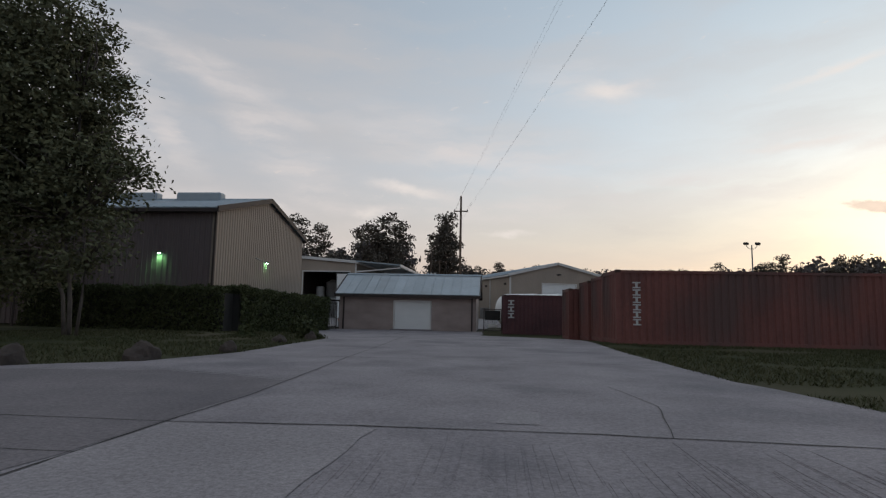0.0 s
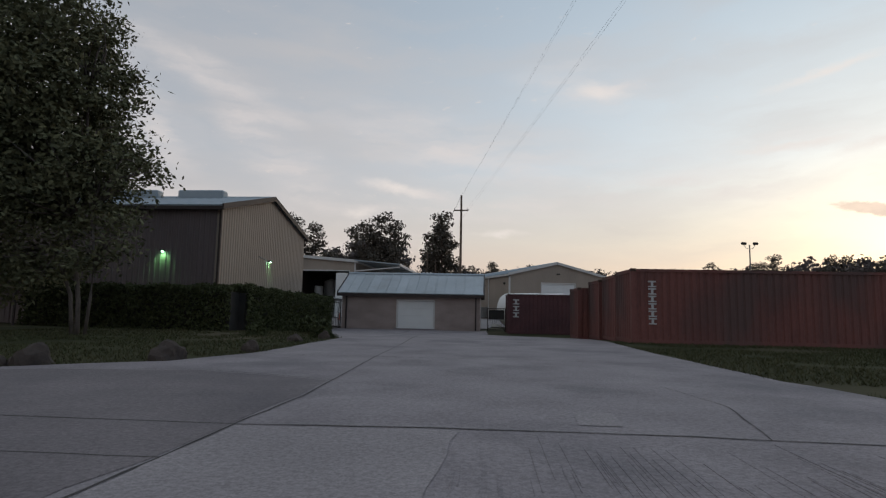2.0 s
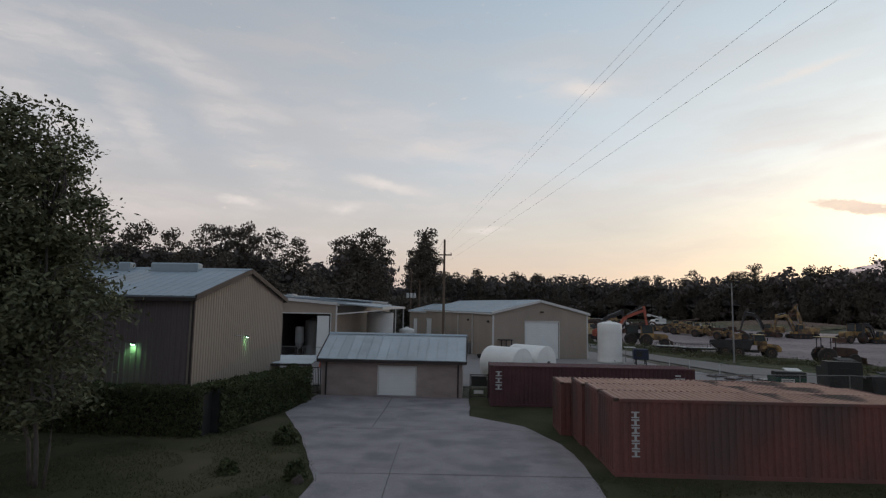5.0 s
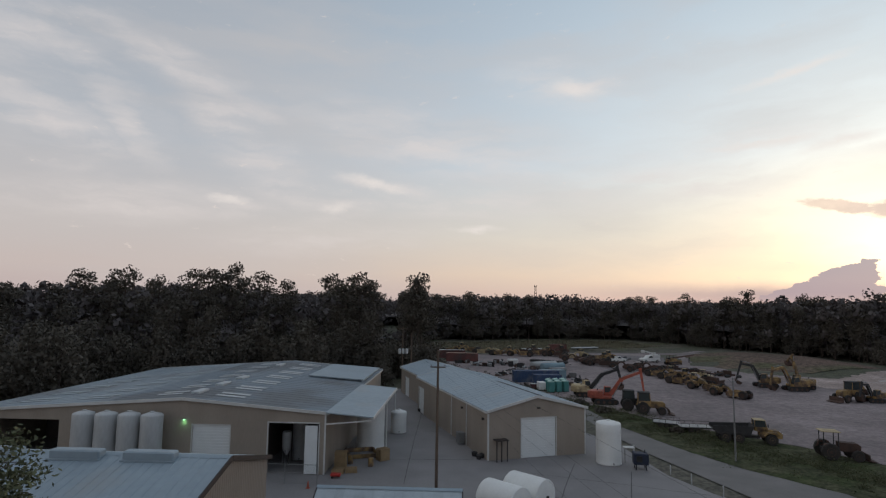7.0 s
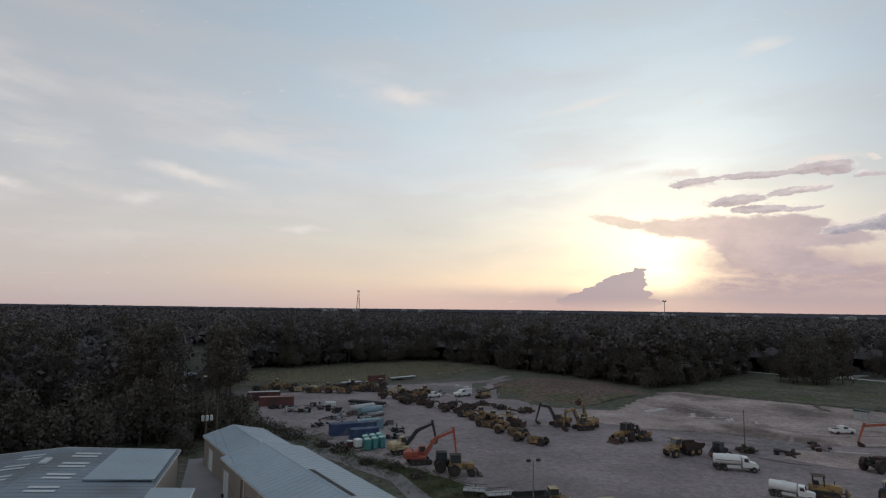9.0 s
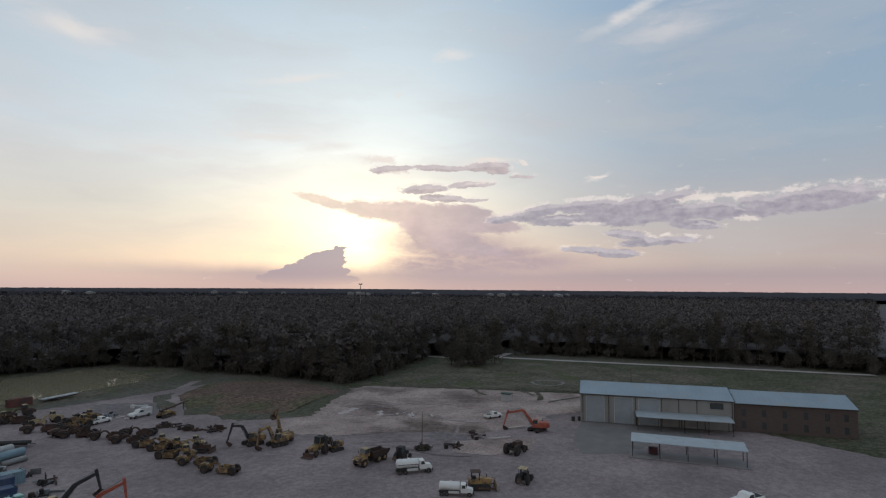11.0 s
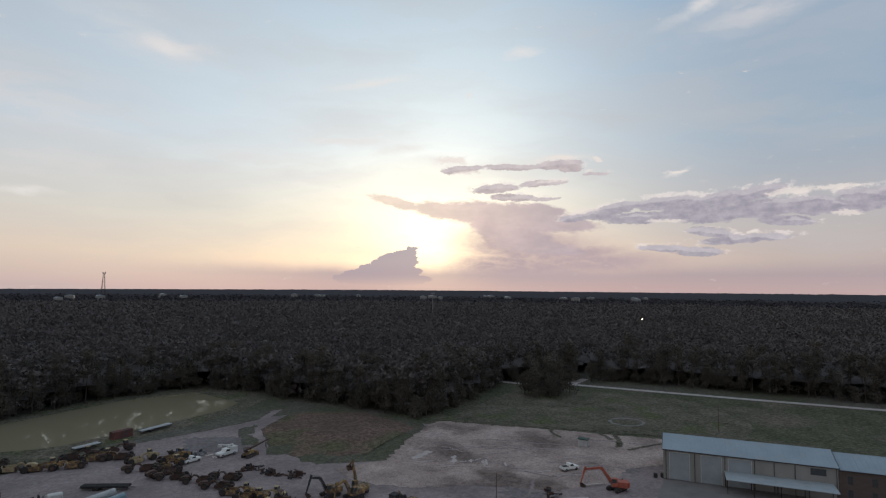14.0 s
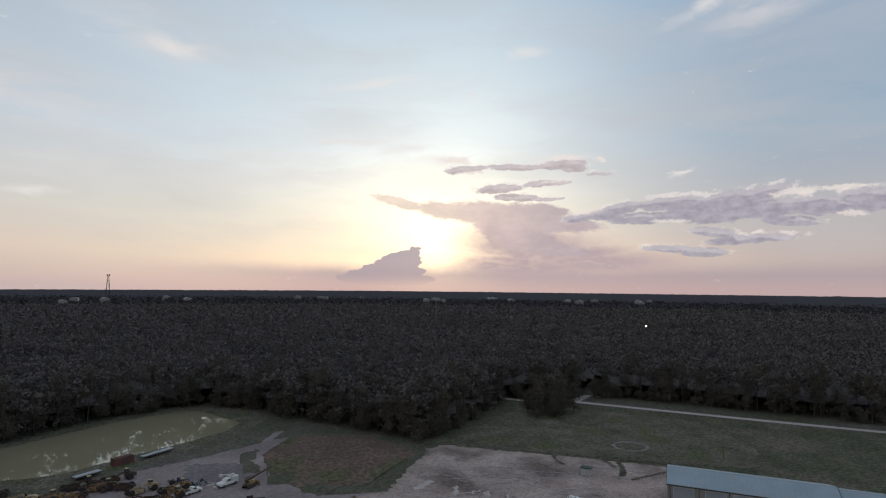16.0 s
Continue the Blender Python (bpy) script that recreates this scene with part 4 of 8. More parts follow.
def gable(name, m, W, L, zl, zr, rx, zp, label, category, mats, openings=None, rib=None, over=0.25, roof_rib=0.9, roof_label="", gable_over=0.25, side_mats=None):
    """A gabled hall: the gable end along local x, the depth along y. openings by side: front, back, left, right (along x or y)."""
    openings = openings or {}
    side_mats = side_mats or {}
    root = thing(name, m, label, category)

    def top(x):
        return zl + (zp - zl) * x / rx if x < rx else zp + (zr - zp) * (x - rx) / (W - rx)

    T = 0.2
    sides = {
        "front": (W, top, (rx,), Matrix.Identity(4)),
        "back": (W, lambda x: top(W - x), (W - rx,), pose(W, L, 0, 0, 0, 180)),
        "left": (L - 2 * T, lambda x: zl, (), pose(0, L - T, 0, 0, 0, -90)),
        "right": (L - 2 * T, lambda x: zr, (), pose(W, T, 0, 0, 0, 90)),
    }
    for side, (w, tp, knots, mm) in sides.items():
        ops = openings.get(side, [])
        bm = bmesh.new()
        wall_mesh(bm, w, tp, knots, ops, T, mm)
        wall_ob = part("wall", bm, side_mats.get(side, mats["wall"]), root)
        if rib and side in rib[2]:
            ribbed(wall_ob, w, tp, ops, rib[0], rib[1], mm, side_mats.get(side, mats["wall"]))
    for x0, z0, x1, z1, s in ((rx, zp, 0.0, zl, -1), (rx, zp, W, zr, 1)):
        d = Vector((x1 - x0, 0, z1 - z0)).normalized()
        e = Vector((x1, 0, z1)) + d * over
        up = Vector((-d.z, 0, d.x)) * (1 if s > 0 else -1)
        if up.z < 0:
            up = -up
        a, b = Vector((x0, 0, z0)) + up * 0.02, e + up * 0.02
        line = [(-gable_over, 0.0), (-gable_over, 0.10)]
        if roof_rib:
            k = -gable_over + 0.12
            while k < L + gable_over - 0.1:
                line += [(k - 0.05, 0.10), (k - 0.025, 0.128), (k + 0.025, 0.128), (k + 0.05, 0.10)]
                k += roof_rib
        line += [(L + gable_over, 0.10), (L + gable_over, 0.0)]
        for f0, f1, sheet_mat in mats.get("roof_bands", {}).get(s, [(0.0, 1.0, mats["roof"])]):
            bm = bmesh.new()
            a1, b1 = a.lerp(b, f0), a.lerp(b, f1)
            ra = [bm.verts.new((a1.x + up.x * h, yy, a1.z + up.z * h)) for yy, h in line]
            rb = [bm.verts.new((b1.x + up.x * h, yy, b1.z + up.z * h)) for yy, h in line]
            for i in range(len(line)):
                j = (i + 1) % len(line)
                bm.faces.new((ra[i], rb[i], rb[j], ra[j]))
            bm.faces.new(rb)
            part("roof", bm, sheet_mat, root, roof_label)
        bm = bmesh.new()
        box(bm, e.x - 0.07, e.x + 0.07, -gable_over, L + gable_over, e.z - 0.16, e.z + 0.03)
        part("gutter", bm, mats["trim"], root)
        for yy in (-gable_over, L + gable_over - 0.03):
            bm = bmesh.new()
            prism(bm, [(a.x, a.z - 0.14), (b.x, b.z - 0.14), ((b + up * 0.16).x, (b + up * 0.16).z), ((a + up * 0.16).x, (a + up * 0.16).z)], yy - 0.03, yy + 0.06)
            part("rake_trim", bm, mats.get("rake", mats["trim"]), root)
    bm = bmesh.new()
    prism(bm, [(rx - 0.3, zp + 0.07), (rx, zp + 0.17), (rx + 0.3, zp + 0.07), (rx, zp + 0.20)], -gable_over, L + gable_over)
    part("ridge_cap", bm, mats["roof"], root)
    return root


def roller_door(parent, x0, x1, z1, y, material, slats=14, m=None):
    m = m or Matrix.Identity(4)
    h = z1 / slats
    line = [(y + 0.05, z1), (y + 0.05, 0.004)]
    for k in range(slats):
        line += [(y + 0.016, k * h + 0.005), (y + 0.016, k * h + 0.02), (y, k * h + 0.03), (y, (k + 1) * h - 0.003)]
    bm = bmesh.new()
    ra = [bm.verts.new(m @ Vector((x0, p, q))) for p, q in line]
    rb = [bm.verts.new(m @ Vector((x1, p, q))) for p, q in line]
    for i in range(len(line)):
        j = (i + 1) % len(line)
        bm.faces.new((ra[i], rb[i], rb[j], ra[j]))
    part("roller_door", bm, material, parent, "white ribbed roll-up door")
    bm = bmesh.new()
    box(bm, x0 - 0.1, x0 - 0.004, y - 0.13, y + 0.02, 0, z1 + 0.1, m)
    box(bm, x1 + 0.004, x1 + 0.1, y - 0.13, y + 0.02, 0, z1 + 0.1, m)
    box(bm, x0 - 0.004, x1 + 0.004, y - 0.13, y + 0.02, z1 + 0.004, z1 + 0.1, m)
    part("door_frame", bm, M["trim_white"], parent)


def wall_lamp(x, y, z, face, power, rz):
    root = thing("wall_lamp", pose(x, y, z, 0, 0, rz), "small green-glowing floodlight fixed to the metal wall", "lamp", "wall lamps")
    box_part("housing", (-0.12, 0.12, -0.22, -0.02, 0.0, 0.10), M["trim_dark"], root, bevel=0.01)
    rod_part("arm", (0, 0, 0.05), (0, -0.1, 0.05), 0.02, M["trim_dark"], root)
    box_part("lens", (-0.055, 0.055, -0.17, -0.07, -0.03, -0.004), M["lamp"], root, "glowing green lens")
    ld = bpy.data.lights.new("lamp_glow", "SPOT")
    ld.energy, ld.color, ld.shadow_soft_size, ld.spot_size, ld.spot_blend = power, (0.30, 1.0, 0.35), 0.06, radians(130), 0.8
    lo = new("lamp_glow", ld)
    lo.matrix_world = pose(x, y, z, 0, 0, rz) @ look((0, -0.14, -0.06), (0, 0.25, -1.0))
    return root


SHED = dict(wall=M["siding"], roof=M["roof"], trim=M["trim_dark"])
# left wall wears a darkened copy of the siding for its shaded side
shed = gable("metal_shed", pose(-14.9, 28.4, -0.15, 0, 0, 90), 13.8, 27.0, 6.6, 6.6, 6.9, 8.35, "tall tan ribbed metal shed with a pale roof", "shed", SHED, rib=(0.3, 0.035, ("front", "left")), roof_rib=0.6, side_mats={"left": M["siding_shaded"]})
one("downspout", lambda bm: [box(bm, -0.14, -0.02, -0.12, 0.0, 0.1, 6.4), box(bm, -0.14, -0.02, -0.25, 0.0, 0.05, 0.13)], M["trim_dark"], shed)
for _y in (3.0, 7.5, 12.5):
    def _vent(bm, y=_y):
        box(bm, 6.9 - 0.85, 6.9 - 0.1, y, y + 3.1, 8.2, 8.82, bevel=0.08)
        box(bm, 6.9 - 0.95, 6.9 - 0.04, y - 0.06, y + 3.16, 8.25, 8.33)
    one("ridge_vent", _vent, M["roof"], shed, "long pale ridge vent box")
wall_lamp(-17.95, 28.36, 3.95, "s", 45, 0)
wall_lamp(-14.86, 35.2, 4.0, "e", 8, 90)
one("conduit", lambda bm: rod(bm, (5.2, -0.07, 4.35), (6.2, -0.07, 4.25), 0.03), M["steel"], shed)

# small brick building
brick = gable("brick_outbuilding", pose(-1.0, 41.0, -0.45, 0, 0, 90), 6.4, 10.35, 2.75, 2.75, 3.2, 4.25, "low tan brick building with a pale metal roof and white door", "building",
              dict(wall=M["brick"], roof=M["roof"], trim=M["trim_dark"]), {"left": [(4.05, 6.72, 0.0, 2.17)]}, rib=None, over=0.35, roof_rib=0, gable_over=0.3)
_dm = pose(0, 10.15, 0, 0, 0, -90)
roller_door(brick, 4.05, 6.72, 2.14, 0.06, M["door_white"], 4, _dm)
one("threshold", lambda bm: box(bm, 3.8, 6.95, -0.35, -0.01, 0.0, 0.12, _dm), M["concrete"], brick)
for _s in (0, 1):
    _w = 10.95 / 15
    for _k in range(15):
        _dz = -(4.25 - 2.75) / 3.2
        def _panel(bm, k=_k, s=_s):
            x0, x1 = (3.2, -0.42) if s == 0 else (3.2, 6.82)
            z0, z1 = 4.25 + 0.135, 4.25 + 0.135 + _dz * 3.62
            y0 = -0.3 + k * _w
            prism(bm, [(x0, z0), (x1, z1), (x1, z1 + 0.02), (x0, z0 + 0.02)], y0 + 0.01, y0 + _w - 0.01)
            prism(bm, [(x0, z0 + 0.02), (x1, z1 + 0.02), (x1, z1 + 0.06), (x0, z0 + 0.06)], y0 - 0.015, y0 + 0.02)
        one("roof_panel", _panel, M["roof_panel"], brick)
one("downspout", lambda bm: [box(bm, -0.12, -0.02, 0.25, 0.35, 0.05, 2.6), box(bm, -0.12, -0.02, 9.95, 10.05, 0.05, 2.6)], M["trim_dark"], brick)

# lean-to between the shed and the brick building
lean = thing("lean_to", on(-12.1, 40.5, 8), "low lean-to with a corrugated metal roof on posts", "lean-to")
def _lr(bm):
    top = [(-3.9 + k * 0.11, 2.30 + 0.04 * (k % 2)) for k in range(37)]
    prism(bm, top + [(x, z - 0.02) for x, z in top[::-1]], 0, 6.6)
one("roof", _lr, M["roof_panel"], lean)
for _x in (-3.8, 0.0):
    for _y in (0.1, 6.4):
        rod_part("post", (_x, _y, -0.1), (_x, _y, 2.3), 0.05, M["trim_dark"], lean)
one("beam", lambda bm: [box(bm, -3.9, 0.1, 0.0, 0.08, 2.14, 2.27), box(bm, -3.9, 0.1, 6.4, 6.48, 2.14, 2.27)], M["trim_dark"], lean)


def mesh_fence(name, pts, height, label, spacing=3.0, mesh=True):
    root = thing(name, Matrix.Identity(4), label, "fence", kind="")
    for a, b in zip(pts, pts[1:]):
        a, b = Vector(a), Vector(b)
        n = max(1, round((b - a).length / spacing))
        for k in range(n + 1):
            p = a.lerp(b, k / n)
            z = gz(p.x, p.y)
            rod_part("post", (p.x, p.y, z - 0.05), (p.x, p.y, z + height), 0.04, M["chain"], root, n=6)
        za, zb = gz(*a), gz(*b)
        rod_part("rail", (a.x, a.y, za + height - 0.05), (b.x, b.y, zb + height - 0.05), 0.025, M["chain"], root, n=6)
        if mesh:
            bm = bmesh.new()
            d = (b - a)
            length = d.length
            step = 0.22
            k = -height
            u = d.normalized()
            while k < length:
                for s in (1, -1):
                    x0, x1 = max(k, 0), min(k + height, length)
                    if x1 - x0 > 0.05:
                        h0, h1 = x0 - k, x1 - k
                        if s < 0:
                            h0, h1 = height - h0, height - h1
                        p, q = a + u * x0, a + u * x1
                        w0, w1 = gz(*p) + h0, gz(*q) + h1
                        t = 0.004
                        vs = [bm.verts.new(c) for c in ((p.x, p.y, w0 - t), (q.x, q.y, w1 - t), (q.x, q.y, w1 + t), (p.x, p.y, w0 + t))]
                        bm.faces.new(vs)
                k += step
            part("wire_mesh", bm, M["chain"], root)
    return root


# tan hall to the right of the yard
HALL = dict(wall=M["siding"], roof=M["roof"], trim=M["trim_white"])
HALL_AT = pose(2.2, 66.7, 0.0, 0, 0, 19.6)
hall = gable("long_hall", HALL_AT, 12.7, 31.0, 5.5, 5.5, 6.2, 6.98, "long tan metal hall with a pale low-pitched roof", "warehouse", HALL, {"front": [(4.2, 8.7, 0, 4.5)], "left": [(0.3, 3.4, 0, 4.0)]}, rib=None, roof_rib=1.2)
roller_door(hall, 4.2, 8.7, 4.5, 0.1, M["door_white"], 16)
roller_door(hall, 0.3, 3.4, 4.0, 0.1, M["door_white"], 16, pose(0, 30.8, 0, 0, 0, -90))
one("corner_trim", lambda bm: [box(bm, -0.06, 0.12, -0.06, -0.036, 0, 5.2), box(bm, -0.06, -0.036, -0.036, 0.12, 0, 5.2), box(bm, 12.58, 12.76, -0.06, -0.036, 0, 5.4)], M["trim_white"], hall)
for _k in (7.0, 13.0, 19.5):
    one("downspout", lambda bm, k=_k: box(bm, -0.14, -0.03, k, k + 0.1, 0.05, 5.2), M["trim_white"], hall)
one("skylight_strip", lambda bm: prism(bm, [(6.45, 7.09), (7.25, 6.91), (7.25, 6.95), (6.45, 7.13)], 0.6, 13.0), M["dark_iron"], hall, "dark strip of fibreglass along the ridge")
one("door_lamp", lambda bm: box(bm, 6.2, 6.6, -0.25, -0.03, 5.6, 5.75, bevel=0.03), M["trim_dark"], hall)
for _k in (1.2, 8.5):
    one("wall_light", lambda bm, k=_k: box(bm, -0.25, -0.03, k, k + 0.3, 4.3, 4.55, bevel=0.03), M["trim_dark"], hall)
one("air_conditioner", lambda bm: box(bm, -0.9, -0.05, 7.6, 8.7, 0.1, 1.5, bevel=0.04), M["steel"], hall, "grey air-conditioning unit")
one("door_canopy", lambda bm: [box(bm, 0.7, 0.8, -0.9, -0.8, 0, 2.3), box(bm, 2.0, 2.1, -0.9, -0.8, 0, 2.3), box(bm, 0.6, 2.2, -1.0, -0.04, 2.3, 2.4), box(bm, 1.3, 1.4, -0.9, -0.8, 0, 2.3)], M["trim_dark"], hall, "dark steel porch frame")
wing = gable("hall_wing", HALL_AT @ pose(1.6, 31.3, 0), 10.6, 18.5, 5.1, 5.1, 5.0, 6.4, "tan metal wing behind the long hall", "warehouse", HALL, {"left": [(3.0, 6.0, 0, 3.6)]}, rib=None, roof_rib=1.2)
roller_door(wing, 3.0, 6.0, 3.6, 0.1, M["door_white"], 12, pose(0, 18.3, 0, 0, 0, -90))

# large warehouse at the back left
big = gable("large_warehouse", pose(-54, 60, 0.0), 39.0, 39.0, 5.65, 6.2, 23.8, 7.35, "wide tan metal warehouse with a pale roof and skylights", "warehouse", dict(HALL, roof=M["roof_aged"], roof_bands={-1: [(0.0, 0.36, M["roof_aged"]), (0.361, 1.0, M["roof_worn"])], 1: [(0.0, 1.0, M["roof_aged"])]}),
            {"front": [(2.0, 10.5, 0, 4.9), (24.9, 28.9, 0, 4.7), (33.0, 38.3, 0, 5.1)]}, rib=None, roof_rib=1.3)
roller_door(big, 24.9, 28.9, 4.7, 0.1, M["door_white"], 16)
one("floor", lambda bm: box(bm, 0.21, 38.79, 0.21, 38.79, 0.0, 0.06), M["concrete_yard"], big)
one("partition", lambda bm: [box(bm, 0.21, 38.79, 12, 12.15, 0.061, 5.4), box(bm, 31.5, 31.65, 0.21, 11.99, 0.061, 5.9)], M["siding_shaded"], big)
for _i, _y in enumerate((2.5, 8.5, 14.5, 30.0)):
    one("ridge_vent", lambda bm, y=_y: [box(bm, 23.3, 24.2, y, y + 2.6, 7.42, 7.72, bevel=0.05)], M["skylight"], big, "pale ridge vent box")
for _i in range(7):
    for _x0, _w in ((26.0, 3.2), (19.4, 2.8), (3.6, 3.4), (10.6, 3.4)):
        for _d in (0.0, 1.5):
            if _x0 < 15 and _i > 4:
                continue
            def _sk(bm, i=_i, x0=_x0, w=_w, d=_d):
                x1 = x0 + w
                f = lambda x: (7.35 + (6.2 - 7.35) * (x - 23.8) / 15.2 if x > 23.8 else 5.65 + 1.7 * x / 23.8) + 0.17
                prism(bm, [(x0, f(x0)), (x1, f(x1)), (x1, f(x1) + 0.03), (x0, f(x0) + 0.03)], 2.6 + i * 5.2 + d, 3.35 + i * 5.2 + d)
            one("skylight", _sk, M["skylight"] if _x0 > 15 else M["roof_panel"], big)
one("raised_roof", lambda bm: [prism(bm, [(30.8, 7.05), (38.9, 6.55), (38.9, 6.7), (30.8, 7.2)], 22.5, 38.0), box(bm, 38.6, 38.75, 22.5, 38, 6.2, 6.56)], M["roof"], big, "lighter raised roof section")
one("corner_trim", lambda bm: [box(bm, 38.88, 39.06, -0.06, -0.036, 0, 6.1), box(bm, -0.06, 0.12, -0.06, -0.036, 0, 5.6)], M["trim_white"], big)
one("opening_trim", lambda bm: [box(bm, 32.88, 32.99, -0.06, 0.1, 0, 5.2), box(bm, 38.31, 38.42, -0.06, 0.1, 0, 5.2), box(bm, 32.88, 38.42, -0.06, 0.1, 5.11, 5.22)], M["trim_white"], big)
one("sliding_panel", lambda bm: box(bm, 36.9, 38.2, -0.12, -0.05, 0.05, 4.9), M["door_white"], big, "white sliding door panel pushed aside")
wall_lamp(-30.0, 59.95, 5.25, "s", 12, 0)
canopy = thing("side_canopy", pose(-15, 59.6, 0), "open pale metal canopy on posts beside the warehouse", "canopy")
one("roof", lambda bm: [prism(bm, [(0.05, 6.25), (5.0, 5.85), (5.0, 5.97), (0.05, 6.37)], 0, 20.5)], M["roof"], canopy)
one("fascia", lambda bm: box(bm, 5.0, 5.08, 0, 20.5, 5.7, 6.0), M["trim_white"], canopy)
one("beam", lambda bm: prism(bm, [(0.1, 5.05), (5.0, 5.55), (5.0, 5.67), (0.1, 5.2)], 0.1, 0.22), M["trim_white"], canopy)
for _y in (12.0, 20.2):
    rod_part("post", (4.85, _y, 0), (4.85, _y, 5.85), 0.08, M["trim_white"], canopy)


# ---- tanks, containers ----
def upright_tank(name, x, y, r, h, material, label, group=""):
    root = thing(name, on(x, y), label, "tank", group)
    one("shell", lambda bm: lathe(bm, [(r, 0.0), (r, 0.12), (r * 0.985, 0.16)] + [z for k in range(1, 5) for z in ((r * 0.985, h * k / 5 - 0.03), (r * 0.987, h * k / 5), (r * 0.985, h * k / 5 + 0.03))] + [(r * 0.985, h - 0.1), (r * 0.93, h), (r * 0.5, h + 0.16), (0.25, h + 0.22)], 24), material, root, smooth=True)
    one("lid", lambda bm: lathe(bm, [(0.25, h + 0.215), (0.25, h + 0.30), (0.1, h + 0.33)], 12), material, root)
    one("outlet", lambda bm: rod(bm, (0.2, -r * 0.95, 0.25), (0.2, -r - 0.12, 0.25), 0.06), M["black"], root)
    return root


def lying_tank(x, y, rz, r, length, label):
    root = thing("lying_tank", on(x, y, rz), label, "tank", "lying white tanks")
    m = Matrix.Translation((0, 0, r + 0.12)) @ Matrix.Rotation(radians(90), 4, "Y")
    one("shell", lambda bm: lathe(bm, [(r * 0.30, -length / 2 - 0.16), (r * 0.75, -length / 2 - 0.10), (r * 0.96, -length / 2)] + [q for k in range(5) for q in ((r, -length / 2 + (k + 0.15) * length / 5), (r, -length / 2 + (k + 0.85) * length / 5), (r * 0.98, -length / 2 + (k + 1) * length / 5))] + [(r * 0.96, length / 2), (r * 0.75, length / 2 + 0.10), (r * 0.3, length / 2 + 0.16)], 28, m), M["tank_white"], root, smooth=True)
    one("manhole", lambda bm: rod(bm, (length / 2 + 0.05, 0, r + 0.1), (length / 2 + 0.22, 0, r + 0.1), 0.2, n=16), M["black"], root, "black manhole cover")
    one("outlet", lambda bm: rod(bm, (length / 2 - 0.1, -0.25, 0.45), (length / 2 + 0.25, -0.25, 0.45), 0.09, n=10), M["black"], root)
    for k in (-1, 1):
        one("cradle", lambda bm, k=k: prism(bm, [(-0.9, 0.0), (0.9, 0.0), (0.8, 0.35), (0.0, 0.1), (-0.8, 0.35)], -0.08, 0.08, pose(k * length * 0.3, 0, 0, 0, 0, 90)), M["steel"], root)
    return root


lying_tank(2.75, 50.2, -42, 1.5, 3.7, "white plastic tank lying on its side with a black port")
lying_tank(5.1, 52.3, -42, 1.5, 3.7, "white plastic tank lying on its side behind another")
upright_tank("upright_tank", 16.0, 67.2, 1.42, 4.5, M["tank_white"], "tall white plastic tank standing by the hall")
for _k in range(4):
    upright_tank("silo", -39.8 + _k * 2.4, 58.4, 1.08, 6.0, M["tank_grey"], "tall pale grey tank before the warehouse wall", "row of tall tanks")
upright_tank("upright_tank", -12.2, 72.0, 1.75, 5.2, M["tank_white"], "big white tank standing under the canopy")
upright_tank("upright_tank", -19.2, 65.5, 0.85, 4.2, M["tank_grey"], "pale tank inside the open bay")
upright_tank("upright_tank", -9.6, 80.0, 1.1, 2.8, M["tank_white"], "short white tank past the canopy")


